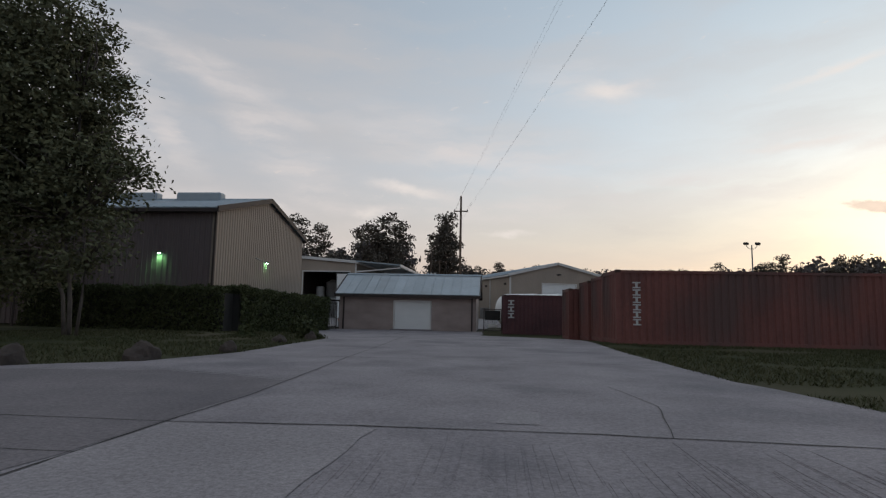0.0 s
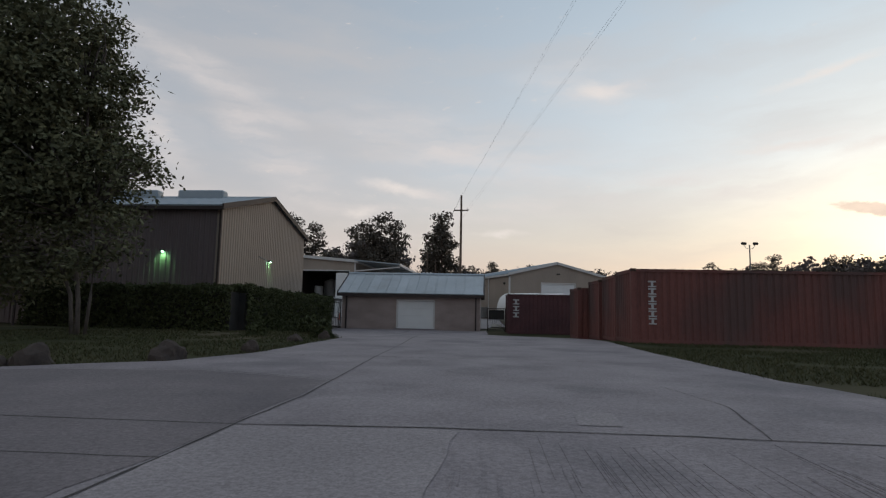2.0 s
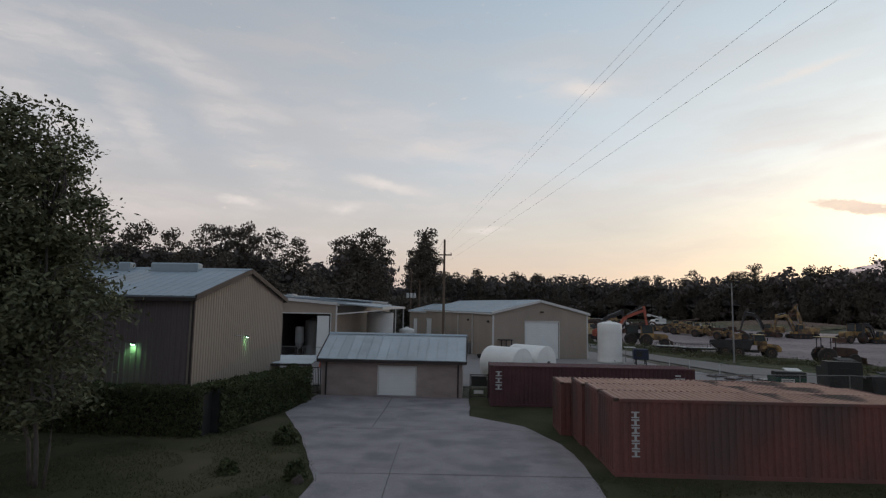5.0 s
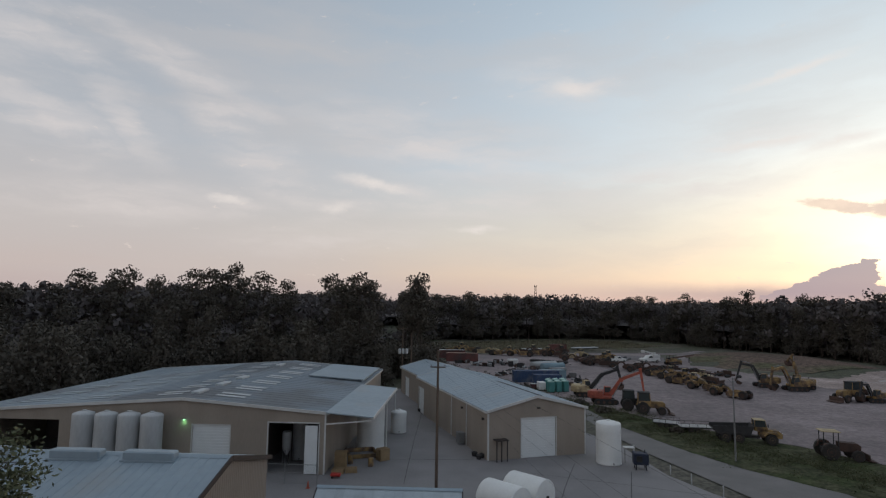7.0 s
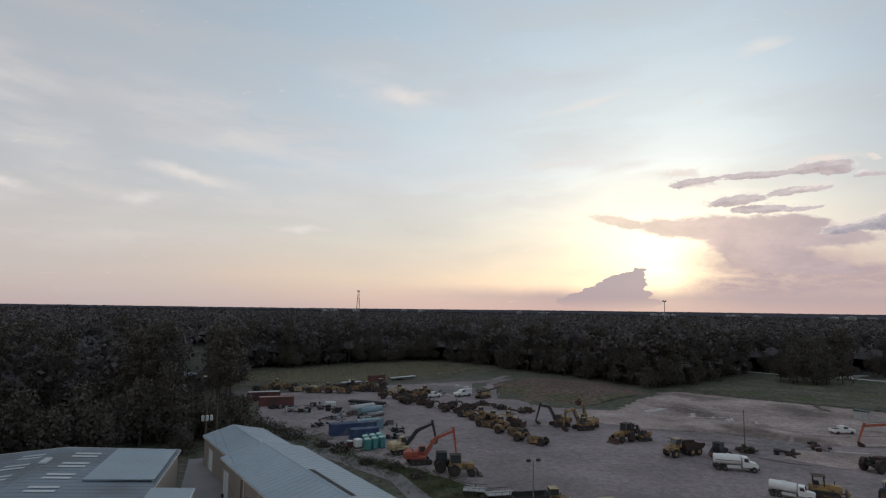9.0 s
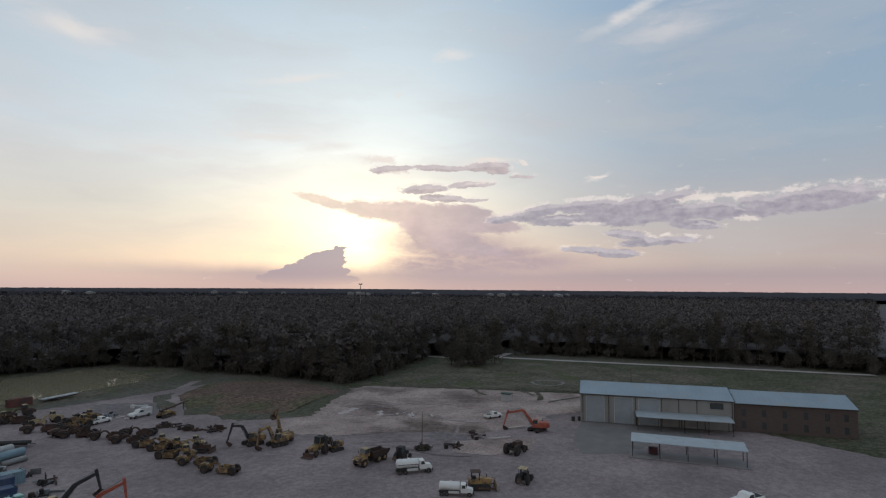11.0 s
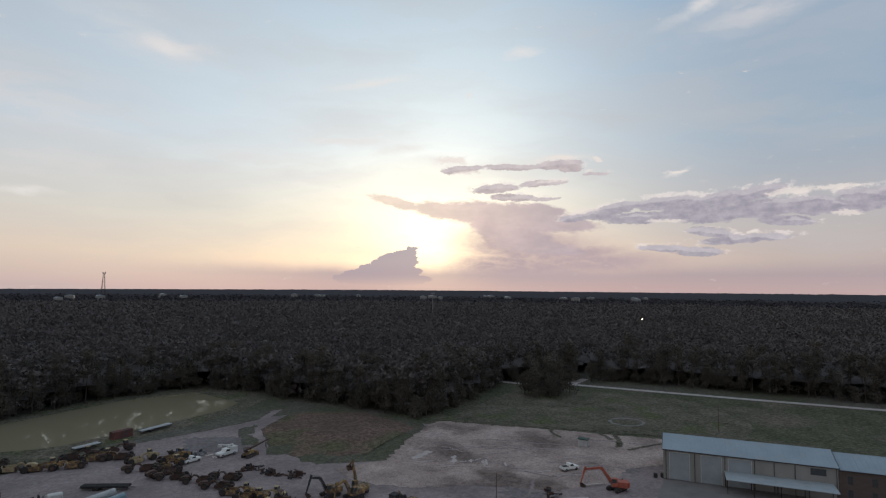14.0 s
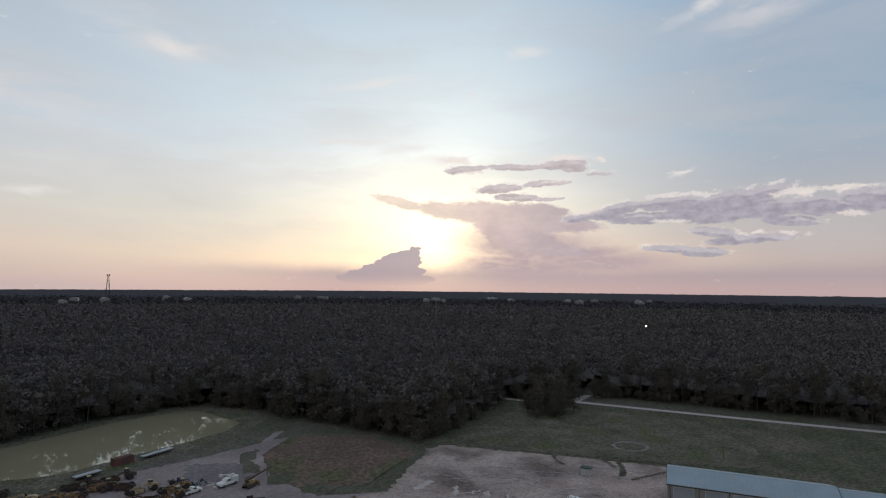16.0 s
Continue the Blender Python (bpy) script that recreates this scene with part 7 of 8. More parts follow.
def tractor(m, colour, label, canopy="frame", loader=True, hoe=False, size=1.0):
    root = thing("tractor", m @ Matrix.Diagonal((size, size, size, 1)), label, "tractor", "tractors")
    one("hood", lambda bm: prism(bm, [(0.3, 0.75), (2.0, 0.75), (2.05, 1.3), (1.8, 1.5), (0.3, 1.55)], -0.4, 0.4), M[colour], root)
    one("platform", lambda bm: box(bm, -1.0, 0.3, -0.55, 0.55, 0.7, 0.95), M["dark_iron"], root)
    for s in (-1.0, 0.6):
        one("fender", lambda bm: prism(bm, [(-1.3, 0.9), (-1.0, 1.45), (-0.2, 1.45), (0.05, 0.95), (-0.2, 0.95), (-0.35, 1.32), (-0.9, 1.32), (-1.15, 0.9)], s, s + 0.4), M[colour], root)
    for y in (-0.85, 0.85):
        wheel(root, -0.6, y, 0.75, 0.45)
        wheel(root, 1.6, y, 0.5, 0.3)
    one("seat", lambda bm: [box(bm, -0.7, -0.25, -0.25, 0.25, 1.0, 1.25, bevel=0.03), box(bm, -0.8, -0.68, -0.25, 0.25, 1.26, 1.7, bevel=0.03)], M["black"], root)
    if canopy == "frame":
        for x in (-1.0, 0.2):
            for y in (-0.55, 0.55):
                rod_part("roll_post", (x, y, 0.95), (x, y, 2.45), 0.04, M["dark_iron"], root, n=6)
        box_part("canopy", (-1.2, 0.4, -0.7, 0.7, 2.45, 2.52), M["cream"], root, bevel=0.02)
    elif canopy == "cab":
        cab(root, -1.1, 0.35, -0.6, 0.6, 0.96, 2.5, colour, 0.12, "dark_iron")
    if loader:
        one("loader_arm", lambda bm: [bar(bm, (0.2, 1.2), (1.5, 1.35), 0.16, 0.16, 0.1), bar(bm, (1.5, 1.35), (2.5, 0.5), 0.16, 0.14, 0.099)], M[colour], root)
        one("bucket", lambda bm: prism(bm, [(2.4, 0.7), (2.45, 0.1), (3.1, 0.05), (3.1, 0.1), (2.55, 0.2), (2.5, 0.7)], -0.95, 0.95), M["rust_iron"], root)
    if hoe:
        one("hoe_boom", lambda bm: [bar(bm, (-1.1, 0.8), (-1.7, 2.6), 0.3, 0.24, 0.22), bar(bm, (-1.6, 2.5), (-2.8, 1.4), 0.24, 0.16, 0.2)], M[colour], root)
        one("hoe_bucket", lambda bm: prism(bm, [(-2.7, 1.5), (-2.5, 1.0), (-2.8, 0.75), (-3.2, 0.9), (-3.1, 1.0), (-2.9, 1.3)], -0.3, 0.3), M["rust_iron"], root)
    return root


def dozer(m, colour, label, size=1.0):
    root = thing("bulldozer", m @ Matrix.Diagonal((size, size, size, 1)), label, "bulldozer", "bulldozers")
    track(root, -0.95, 3.6, 1.0, 0.5)
    track(root, 0.95, 3.6, 1.0, 0.5)
    one("hood", lambda bm: prism(bm, [(-0.2, 0.7), (2.0, 0.7), (2.0, 1.7), (-0.2, 1.85)], -0.5, 0.5), M[colour], root)
    one("rear_body", lambda bm: box(bm, -1.8, -0.2, -0.65, 0.65, 0.8, 1.6, bevel=0.06), M[colour], root)
    for x in (-1.3, 0.0):
        for y in (-0.6, 0.6):
            rod_part("roll_post", (x, y, 1.5), (x, y, 2.8), 0.06, M["dark_iron"], root, n=6)
    box_part("canopy", (-1.5, 0.2, -0.8, 0.8, 2.8, 2.9), M["rust_iron"], root, bevel=0.03)
    one("seat", lambda bm: box(bm, -1.2, -0.6, -0.3, 0.3, 1.6, 2.1, bevel=0.05), M["black"], root)
    one("blade", lambda bm: prism(bm, [(2.5, 0.1), (2.75, 0.1), (2.6, 0.6), (2.75, 1.25), (2.62, 1.25), (2.45, 0.7)], -1.6, 1.6), M[colour], root)
    for y in (-1.3, 1.25):
        one("push_arm", lambda bm, y=y: prism(bm, [(-0.2, 0.4), (2.45, 0.3), (2.45, 0.5), (-0.2, 0.6)], y, y + 0.12), M[colour], root)
    one("exhaust", lambda bm: rod(bm, (1.2, 0.2, 1.7), (1.2, 0.2, 2.3), 0.06), M["black"], root)
    return root


def tank_truck(m, label, long_hood=True, size=1.0, stripe=True):
    root = thing("tank_truck", m @ Matrix.Diagonal((size, size, size, 1)), label, "truck", "white trucks")
    one("tank", lambda bm: lathe(bm, [(0.5, -4.2), (1.0, -4.1), (1.1, -4.0), (1.1, 0.6), (1.0, 0.7), (0.5, 0.75)], 22, Matrix.Translation((0, 0, 2.15)) @ Matrix.Rotation(radians(90), 4, "Y") @ Matrix.Diagonal((0.85, 1, 1, 1))), M["tank_white"], root, smooth=True)
    if stripe:
        for s in (-1, 1):
            box_part("stripe", (-3.9, 0.5, s * 1.105 - 0.006, s * 1.105 + 0.006, 2.02, 2.14), M["black"], root)
    one("chassis", lambda bm: box(bm, -4.3, 3.8, -0.42, 0.42, 0.65, 0.95), M["dark_iron"], root)
    for s in (-1.1, 0.75):
        one("side_box", lambda bm: box(bm, -1.9, 0.6, s, s + 0.35, 0.7, 1.2, bevel=0.03), M["paint_white"], root)
    c = one("cab", lambda bm: prism(bm, [(0.95, 0.9), (2.3, 0.9), (2.3, 1.9), (2.05, 2.75), (0.95, 2.8)], -1.05, 1.05), M["tank_white"], root)
    one("glazing", lambda bm: [prism(bm, [(1.25, 1.95), (2.1, 1.95), (1.95, 2.6), (1.25, 2.6)], -1.065, 1.065), prism(bm, [(2.31, 1.95), (2.32, 1.95), (2.08, 2.68), (2.07, 2.68)], -0.9, 0.9)], M["glass"], c)
    hood = [(2.3, 0.9), (3.75, 0.85), (3.8, 1.5), (3.5, 1.75), (2.3, 1.9)]
    one("hood", lambda bm: prism(bm, hood, -0.85, 0.85), M["tank_white"], root)
    one("grille", lambda bm: box(bm, 3.8, 3.84, -0.45, 0.45, 0.9, 1.45), M["dark_iron"], root)
    one("bumper", lambda bm: box(bm, 3.8, 4.0, -1.05, 1.05, 0.5, 0.8, bevel=0.04), M["dark_iron"], root)
    for s in (-0.68, 0.68):
        box_part("headlight", (3.79, 3.84, s - 0.13, s + 0.13, 1.1, 1.3), M["skylight"], root)
    for y in (-0.95, 0.95):
        for x in (3.0, -2.3, -3.5):
            wheel(root, x, y, 0.52, 0.36, "steel")
    for s in (-1.12, 0.82):
        one("fender", lambda bm: prism(bm, [(2.35, 0.85), (2.6, 1.2), (3.4, 1.2), (3.65, 0.85), (3.5, 0.85), (3.3, 1.1), (2.7, 1.1), (2.5, 0.85)], s, s + 0.3), M["tank_white"], root)
    one("manway", lambda bm: rod(bm, (-1.5, 0, 3.05), (-1.5, 0, 3.2), 0.3, n=12), M["tank_white"], root)
    return root


def pickup(m, label, bed="open", size=1.0):
    root = thing("pickup_truck", m @ Matrix.Diagonal((size, size, size, 1)), label, "truck", "white trucks")
    one("body", lambda bm: prism(bm, [(-2.7, 0.5), (2.6, 0.5), (2.7, 0.9), (2.5, 1.15), (1.1, 1.25), (-2.7, 1.25)], -0.95, 0.95), M["tank_white"], root)
    c = one("cab", lambda bm: prism(bm, [(-0.5, 1.251), (1.1, 1.251), (0.6, 1.85), (-0.4, 1.9)], -0.88, 0.88), M["tank_white"], root)
    one("glazing", lambda bm: [prism(bm, [(-0.35, 1.3), (0.9, 1.3), (0.55, 1.78), (-0.3, 1.8)], -0.895, 0.895)], M["glass"], c)
    one("bed_well", lambda bm: box(bm, -2.6, -0.7, -0.8, 0.8, 1.252, 1.258), M["black"], root)
    if bed == "boom":
        one("service_box", lambda bm: box(bm, -2.7, -0.7, -1.0, 1.0, 1.26, 2.1, bevel=0.04), M["paint_white"], root)
        one("boom", lambda bm: [bar(bm, (-1.6, 2.3), (1.8, 3.1), 0.3, 0.22, 0.3), box(bm, -1.9, -1.3, -0.3, 0.3, 2.1, 2.6)], M["paint_white"], root)
        one("bucket", lambda bm: box(bm, 1.7, 2.4, -0.4, 0.4, 2.6, 3.3, bevel=0.05), M["paint_white"], root)
    for s in (-0.7, 0.7):
        box_part("headlight", (2.62, 2.68, s - 0.16, s + 0.16, 0.85, 1.02), M["skylight"], root)
    one("bumper", lambda bm: [box(bm, 2.62, 2.8, -0.9, 0.9, 0.45, 0.65, bevel=0.03), box(bm, -2.85, -2.71, -0.9, 0.9, 0.45, 0.65, bevel=0.03)], M["steel"], root)
    for y in (-0.85, 0.85):
        for x in (1.75, -1.75):
            wheel(root, x, y, 0.4, 0.26, "steel")
    return root


def flat_trailer(m, length, label, rails=True, load=None):
    root = thing("flatbed_trailer", m, label, "trailer", "flatbed trailers")
    one("deck", lambda bm: box(bm, 0, length, -1.1, 1.1, 0.7, 0.8), M["steel" if not load else "dark_iron"], root)
    one("chassis", lambda bm: [box(bm, 0.2, length - 0.2, s - 0.06, s + 0.06, 0.5, 0.69) for s in (-0.6, 0.6)], M["dark_iron"], root)
    one("drawbar", lambda bm: [bar(bm, (length, 0.6), (length + 1.3, 0.5), 0.12, 0.1, 0.12)], M["dark_iron"], root)
    for x in (length * 0.3, length * 0.3 + 0.9):
        for y in (-1.0, 1.0):
            wheel(root, x, y, 0.38, 0.24)
    if rails:
        one("side_rail", lambda bm: [rod(bm, (0, s, 1.25), (length, s, 1.25), 0.03, n=5) for s in (-1.08, 1.08)] + [rod(bm, (x * length / 4, s, 0.8), (x * length / 4, s, 1.25), 0.03, n=5) for x in range(5) for s in (-1.08, 1.08)], M["dark_iron"], root)
    if load:
        for k in range(5):
            one("pipe", lambda bm, k=k: rod(bm, (0.2, -0.8 + k * 0.4, 1.0), (length - 0.1, -0.8 + k * 0.4, 1.0), 0.19, n=10), M[load], root)
    return root


def toilet(m):
    root = thing("portable_toilet", m, "teal portable toilet with a pale roof", "toilet", "portable toilets")
    box_part("body", (-0.55, 0.55, -0.55, 0.55, 0.08, 2.1), M["teal"], root, bevel=0.03)
    one("roof", lambda bm: prism(bm, [(-0.6, 2.1), (0.6, 2.1), (0.5, 2.28), (0, 2.36), (-0.5, 2.28)], -0.6, 0.6), M["mint"], root)
    box_part("door", (-0.4, 0.4, -0.585, -0.552, 0.15, 1.95), M["teal"], root)
    box_part("skid", (-0.58, 0.58, -0.6, 0.6, 0.0, 0.078), M["black"], root)
    rod_part("vent_pipe", (0.42, 0.42, 2.0), (0.42, 0.42, 2.55), 0.05, M["mint"], root)
    return root


def junk(x, y, r, n, seed, label, mats=("rust_iron", "dark_iron", "steel"), h=0.9):
    """A heap of worn attachments: beams, pipes, plates, drums."""
    rnd = random.Random(seed)
    root = thing("scrap_heap", in_yard(x, y, rnd.uniform(0, 360)), label, "scrap", "scrap heaps")
    for k in range(n):
        a, d = rnd.uniform(0, 6.28), r * math.sqrt(rnd.random())
        px, py = d * math.cos(a), d * math.sin(a) * 0.6
        kind = rnd.choice(("beam", "plate", "pipe", "drum", "bucket"))
        mm = pose(px, py, 0, 0, 0, rnd.uniform(0, 360))
        material = M[rnd.choice(mats)]
        s = rnd.uniform(0.6, 1.3)
        lift = rnd.uniform(0, h)
        if kind == "beam":
            one("beam", lambda bm: box(bm, -1.6 * s, 1.6 * s, -0.12, 0.12, 0, 0.24 + lift * 0.2, mm @ pose(0, 0, 0.02, 0, -rnd.uniform(0, 8), 0)), material, root)
        elif kind == "plate":
            one("plate", lambda bm: box(bm, -0.8 * s, 0.8 * s, -0.08, 0.08, 0.0, 1.1 * s, mm @ pose(0, 0, 0.0, rnd.uniform(-30, 30), 0, 0)), material, root)
        elif kind == "pipe":
            one("pipe", lambda bm: rod(bm, mm @ Vector((-1.8 * s, 0, 0.18)), mm @ Vector((1.8 * s, 0, 0.18 + lift * 0.6)), 0.18, n=8), material, root)
        elif kind == "drum":
            one("drum", lambda bm: lathe(bm, [(0.4 * s, 0), (0.45 * s, 0.1), (0.45 * s, 0.9), (0.3, 1.0)], 10, mm), material, root)
        else:
            one("bucket", lambda bm: prism(bm, [(-0.6, 0.0), (0.5, 0.0), (0.9, 0.9), (0.8, 0.9), (0.45, 0.15), (-0.55, 0.15), (-0.8, 0.8), (-0.9, 0.8)], -0.8 * s, 0.8 * s, mm), material, root)
    return root


# beside the lane
hauler(on(36.9, 78.9, -12), "yellow", "yellow articulated hauler with a dark empty bed", 0.95)
tractor(on(44.0, 71.6, -12), "rust_iron", "rusty tractor with a canopy frame and front bucket", size=1.3)
flat_trailer(in_yard(27.6, 86.5, -25), 3.6, "low flatbed trailer with a rail on the verge")
flat_trailer(in_yard(30.2, 83.6, -4), 4.6, "low pale flatbed trailer with a rail")
tractor(in_yard(29.4, 94.6, -12), "yellow", "yellow roller tractor with a dark cab", "cab", True, False, 1.35)
tractor(in_yard(27.6, 97.0, -10), "black", "dark tractor with a black cab", "cab", False, False, 1.3)
excavator(in_yard(24.4, 102.0, 0), "orange", "bright orange-red excavator with a raised boom", ((0.9, 1.6), (3.0, 4.6), (6.3, 6.0)), (6.9, 1.6), -16)
excavator(in_yard(22.6, 108.8, 0), "cream", "cream excavator with a dark boom", ((0.9, 1.6), (3.4, 4.2), (6.8, 5.2)), (7.6, 2.2), 12, True)
for _i in range(6):
    toilet(in_yard(16.6 + (_i % 3) * 1.5, 112.6 + (_i // 3) * 2.6 + (_i % 3) * 0.6, 20))
_b = thing("water_tote", in_yard(15.0, 114.6, 15), "square white water tote on a skid", "tote")
box_part("bottle", (-0.75, 0.75, -0.75, 0.75, 0.2, 1.8), M["tank_white"], _b, bevel=0.1)
box_part("skid", (-0.75, 0.75, -0.75, 0.75, 0.0, 0.195), M["dark_iron"], _b)
_b = thing("tool_chest", in_yard(13.6, 115.4, 15), "small dark red tool chest", "chest")
box_part("body", (-0.6, 0.6, -0.5, 0.5, 0, 1.2), M["maroon"], _b, bevel=0.03)
box_part("lid", (-0.63, 0.63, -0.53, 0.53, 1.2, 1.3), M["tank_grey"], _b, bevel=0.02)
sea_container(in_yard(10.6, 124.5, 8), 10.5, 2.6, M["blue"], M["blue"], "weathered blue storage container in the machine yard", "blue containers")
sea_container(in_yard(14.4, 119.8, 8), 6.06, 2.4, M["blue"], M["blue"], "short dark blue storage container", "blue containers")
sea_container(in_yard(17.0, 128.6, 10), 6.06, 2.3, M["pale_blue"], M["pale_blue"], "short pale blue storage container", "blue containers")
sea_container(in_yard(-5.4, 161.5, 2), 9.5, 2.5, M["rust"], M["rust_top"], "rusty red container beside the scrap", "far containers")
sea_container(in_yard(-9.0, 170.5, 4), 9.5, 2.5, M["rust"], M["tank_grey"], "rusty red container with a grey roof", "far containers")


def lying_pipe(x, y, rz, r, length, material, label):
    root = thing("steel_pipe", in_yard(x, y, rz), label, "pipe", "large pipes")
    one("tube", lambda bm: lathe(bm, [(r * 0.86, -length / 2 + 0.01), (r, -length / 2), (r, length / 2), (r * 0.86, length / 2 - 0.01), (r * 0.86, length / 2 - 0.6)], 18, Matrix.Translation((0, 0, r)) @ Matrix.Rotation(radians(90), 4, "Y")), M[material], root, smooth=True)
    for k in (-0.3, 0.3):
        one("chock", lambda bm, k=k: prism(bm, [(-r * 0.9, 0), (r * 0.9, 0), (r * 0.8, 0.25), (0.0, 0.02), (-r * 0.8, 0.25)], -0.1, 0.1, pose(k * length, 0, 0, 0, 0, 90)), M["wood"], root)


lying_pipe(22.5, 147.4, 28, 0.9, 7.0, "pale_blue", "large pale blue pipe section lying on chocks")
lying_pipe(20.8, 151.6, 28, 0.85, 8.0, "tank_grey", "large grey pipe section lying on chocks")
lying_pipe(23.0, 143.0, 25, 0.6, 5.0, "steel", "grey steel pipe lying in the yard")
flat_trailer(in_yard(18.6, 161.5, -35), 11.5, "long flatbed trailer loaded with dark pipes", False, "dark_iron")
for _i, (_x, _y, _r, _n) in enumerate(((5, 153, 4, 12), (10.7, 157, 4, 12), (14, 151, 3.5, 10), (17, 146, 3.5, 12), (12, 142, 3, 9), (20, 139, 3, 9), (23, 134, 2.6, 9), (25, 127, 2.6, 9), (9, 136, 3, 8), (1, 158, 3.5, 9), (24, 120, 2.2, 7), (14, 133, 3, 8))):
    junk(_x, _y, _r, _n, 40 + _i, "heap of rusty steel scrap, beams and buckets")
_b = thing("tarp_bundle", in_yard(13.2, 158.0), "pale tarpaulin bundle on the scrap", "tarpaulin")
one("tarpaulin", lambda bm: [box(bm, -1.6, 1.6, -0.7, 0.7, 0.0, 1.5, bevel=0.3)], M["paint_white"], _b)

# the long row in the middle
for _i, (_x, _y, _r, _c, _cab) in enumerate(((37.2, 156.5, 150, "rust_iron", False), (41.8, 150.2, 150, "rust_iron", False), (44.2, 143.6, 140, "rust_iron", False), (47.8, 148.6, 140, "rust_iron", False),
                                             (46.6, 137.0, -40, "yellow", True), (48.0, 132.2, -42, "yellow", True), (47.4, 125.6, -45, "yellow", True), (51.6, 131.0, -45, "cream", True),
                                             (49.0, 118.2, 130, "yellow", False), (50.2, 110.6, 125, "yellow", False))):
    scraper(in_yard(_x, _y, _r), _c, "rusty yellow earth scraper with a cab" if _cab else "rust-brown earth scraper without a cab", _cab, 0.85)
dozer(in_yard(53.0, 126.0, -50), "rust_iron", "rusty bulldozer parked in the row")
for _i, (_x, _y, _r, _c) in enumerate(((32.4, 167.5, 160, "rust_iron"), (38.5, 166.0, 20, "yellow"), (41.0, 172.0, 10, "yellow"), (36.5, 161.0, 190, "rust_iron"), (33.8, 176.0, 15, "cream"))):
    scraper(in_yard(_x, _y, _r), _c, "weathered earth scraper parked among other scrapers", _i in (1, 2, 4), 0.9)
for _i, (_x, _y, _r, _c) in enumerate(((1.3, 194.5, 170, "yellow"), (6.8, 186.0, -20, "cream"), (12.0, 183.0, -15, "yellow"), (17.5, 181.0, 165, "yellow"), (24.6, 184.5, -20, "yellow"), (28.8, 182.0, 160, "rust_iron"), (30.0, 190.0, 10, "rust_iron"), (-4.0, 190.0, 15, "yellow"), (20.5, 189.0, 5, "rust_iron"))):
    scraper(in_yard(_x, _y, _r), _c, "weathered earth scraper in the last row of the yard", _i % 2 == 0, 0.95)
# by the pond
sea_container(in_yard(31.4, 204.5, 24), 6.5, 2.4, M["rust"], M["rust"], "rusty red box body by the pond", "far containers")
flat_trailer(in_yard(39.2, 208.0, 27), 12.0, "long trailer loaded with pale pipes by the pond", False, "tank_grey")
flat_trailer(in_yard(20.0, 197.5, 24), 8.0, "trailer loaded with pale pipes at the pond bank", False, "tank_grey")
junk(44.0, 178.0, 4, 12, 60, "heap of dark scrap near the pond", ("dark_iron", "blue", "rust_iron"))
junk(47.5, 174.0, 3, 9, 61, "heap of dark scrap near the pond", ("dark_iron", "blue", "steel"))
pickup(in_yard(54.0, 168.0, -160), "pale blue-white service truck with a boom", "boom", 1.15)
pickup(in_yard(44.6, 167.5, 20), "small pale pickup between the scrapers", "open", 0.95)
dozer(in_yard(58.5, 163.0, 30), "yellow", "yellow tracked crane carrier in the yard")
_b = thing("crane_jib", in_yard(61.0, 166.0, 32), "long dark jib resting on trestles", "jib")
one("jib", lambda bm: bar(bm, (-4, 1.6), (8, 2.4), 0.5, 0.3, 0.5), M["rust_iron"], _b)
for _x in (-3.0, 6.0):
    one("trestle", lambda bm, x=_x: [rod(bm, (x - 0.4, -0.5, 0), (x, 0, 2.0), 0.07, n=6), rod(bm, (x + 0.4, 0.5, 0), (x, 0, 2.0), 0.07, n=6)], M["dark_iron"], _b)
for _i, (_x, _y) in enumerate(((50.0, 170.5), (49.6, 172.5), (51.0, 167.5))):
    _b = thing("broken_slab", in_yard(_x, _y, 40 * _i), "broken white concrete slab on the dirt", "slab", "broken slabs")
    one("slab", lambda bm: [box(bm, -1.1, 1.1, -0.35, 0.35, 0, 0.25, bevel=0.05), box(bm, -0.2, 1.4, 0.4, 0.9, 0, 0.2, bevel=0.04)], M["chalk"], _b)
for _i, (_x, _y, _r) in enumerate(((55.5, 152.5, 3.5), (59.0, 146.0, 3.5), (62.6, 141.0, 3.0))):
    junk(_x, _y, _r, 14, 70 + _i, "row of rusty machine attachments", ("rust_iron", "rust_iron", "dark_iron"), 1.4)
excavator(in_yard(63.6, 123.5, 0), "yellow", "yellow excavator with a dark folded boom", ((0.9, 1.6), (2.6, 4.6), (4.8, 4.9)), (5.8, 1.4), 165, True)
excavator(in_yard(67.2, 119.0, 0), "yellow", "yellow excavator with its boom arched down", ((0.9, 1.6), (2.8, 4.9), (5.2, 4.4)), (5.8, 1.2), 190)
excavator(in_yard(70.0, 121.5, 0), "yellow", "yellow excavator with its bucket held high", ((0.9, 1.6), (1.8, 4.6), (2.6, 6.8)), (4.0, 5.6), 100)
tractor(in_yard(70.4, 107.6, 200), "yellow", "yellow backhoe with a raised digging arm", "cab", True, True, 1.45)
excavator(in_yard(74.4, 107.0, 0), "yellow", "small yellow excavator with a folded dark boom", ((0.9, 1.6), (2.4, 4.2), (4.2, 4.3)), (5.0, 1.4), 200, True, 0.8)
hauler(in_yard(75.2, 95.2, 188), "yellow", "yellow articulated hauler with its bed raised slightly", 1.05, "rust_iron")
tractor(in_yard(80.5, 91.8, 20), "dark_iron", "dark small digger behind the water truck", "cab", False, True, 1.2)
tank_truck(in_yard(77.6, 84.8, -30), "white tank truck with a black stripe", True, 0.92)
tank_truck(in_yard(75.9, 72.0, -52), "white water truck with a short round tank", True, 0.78, False)
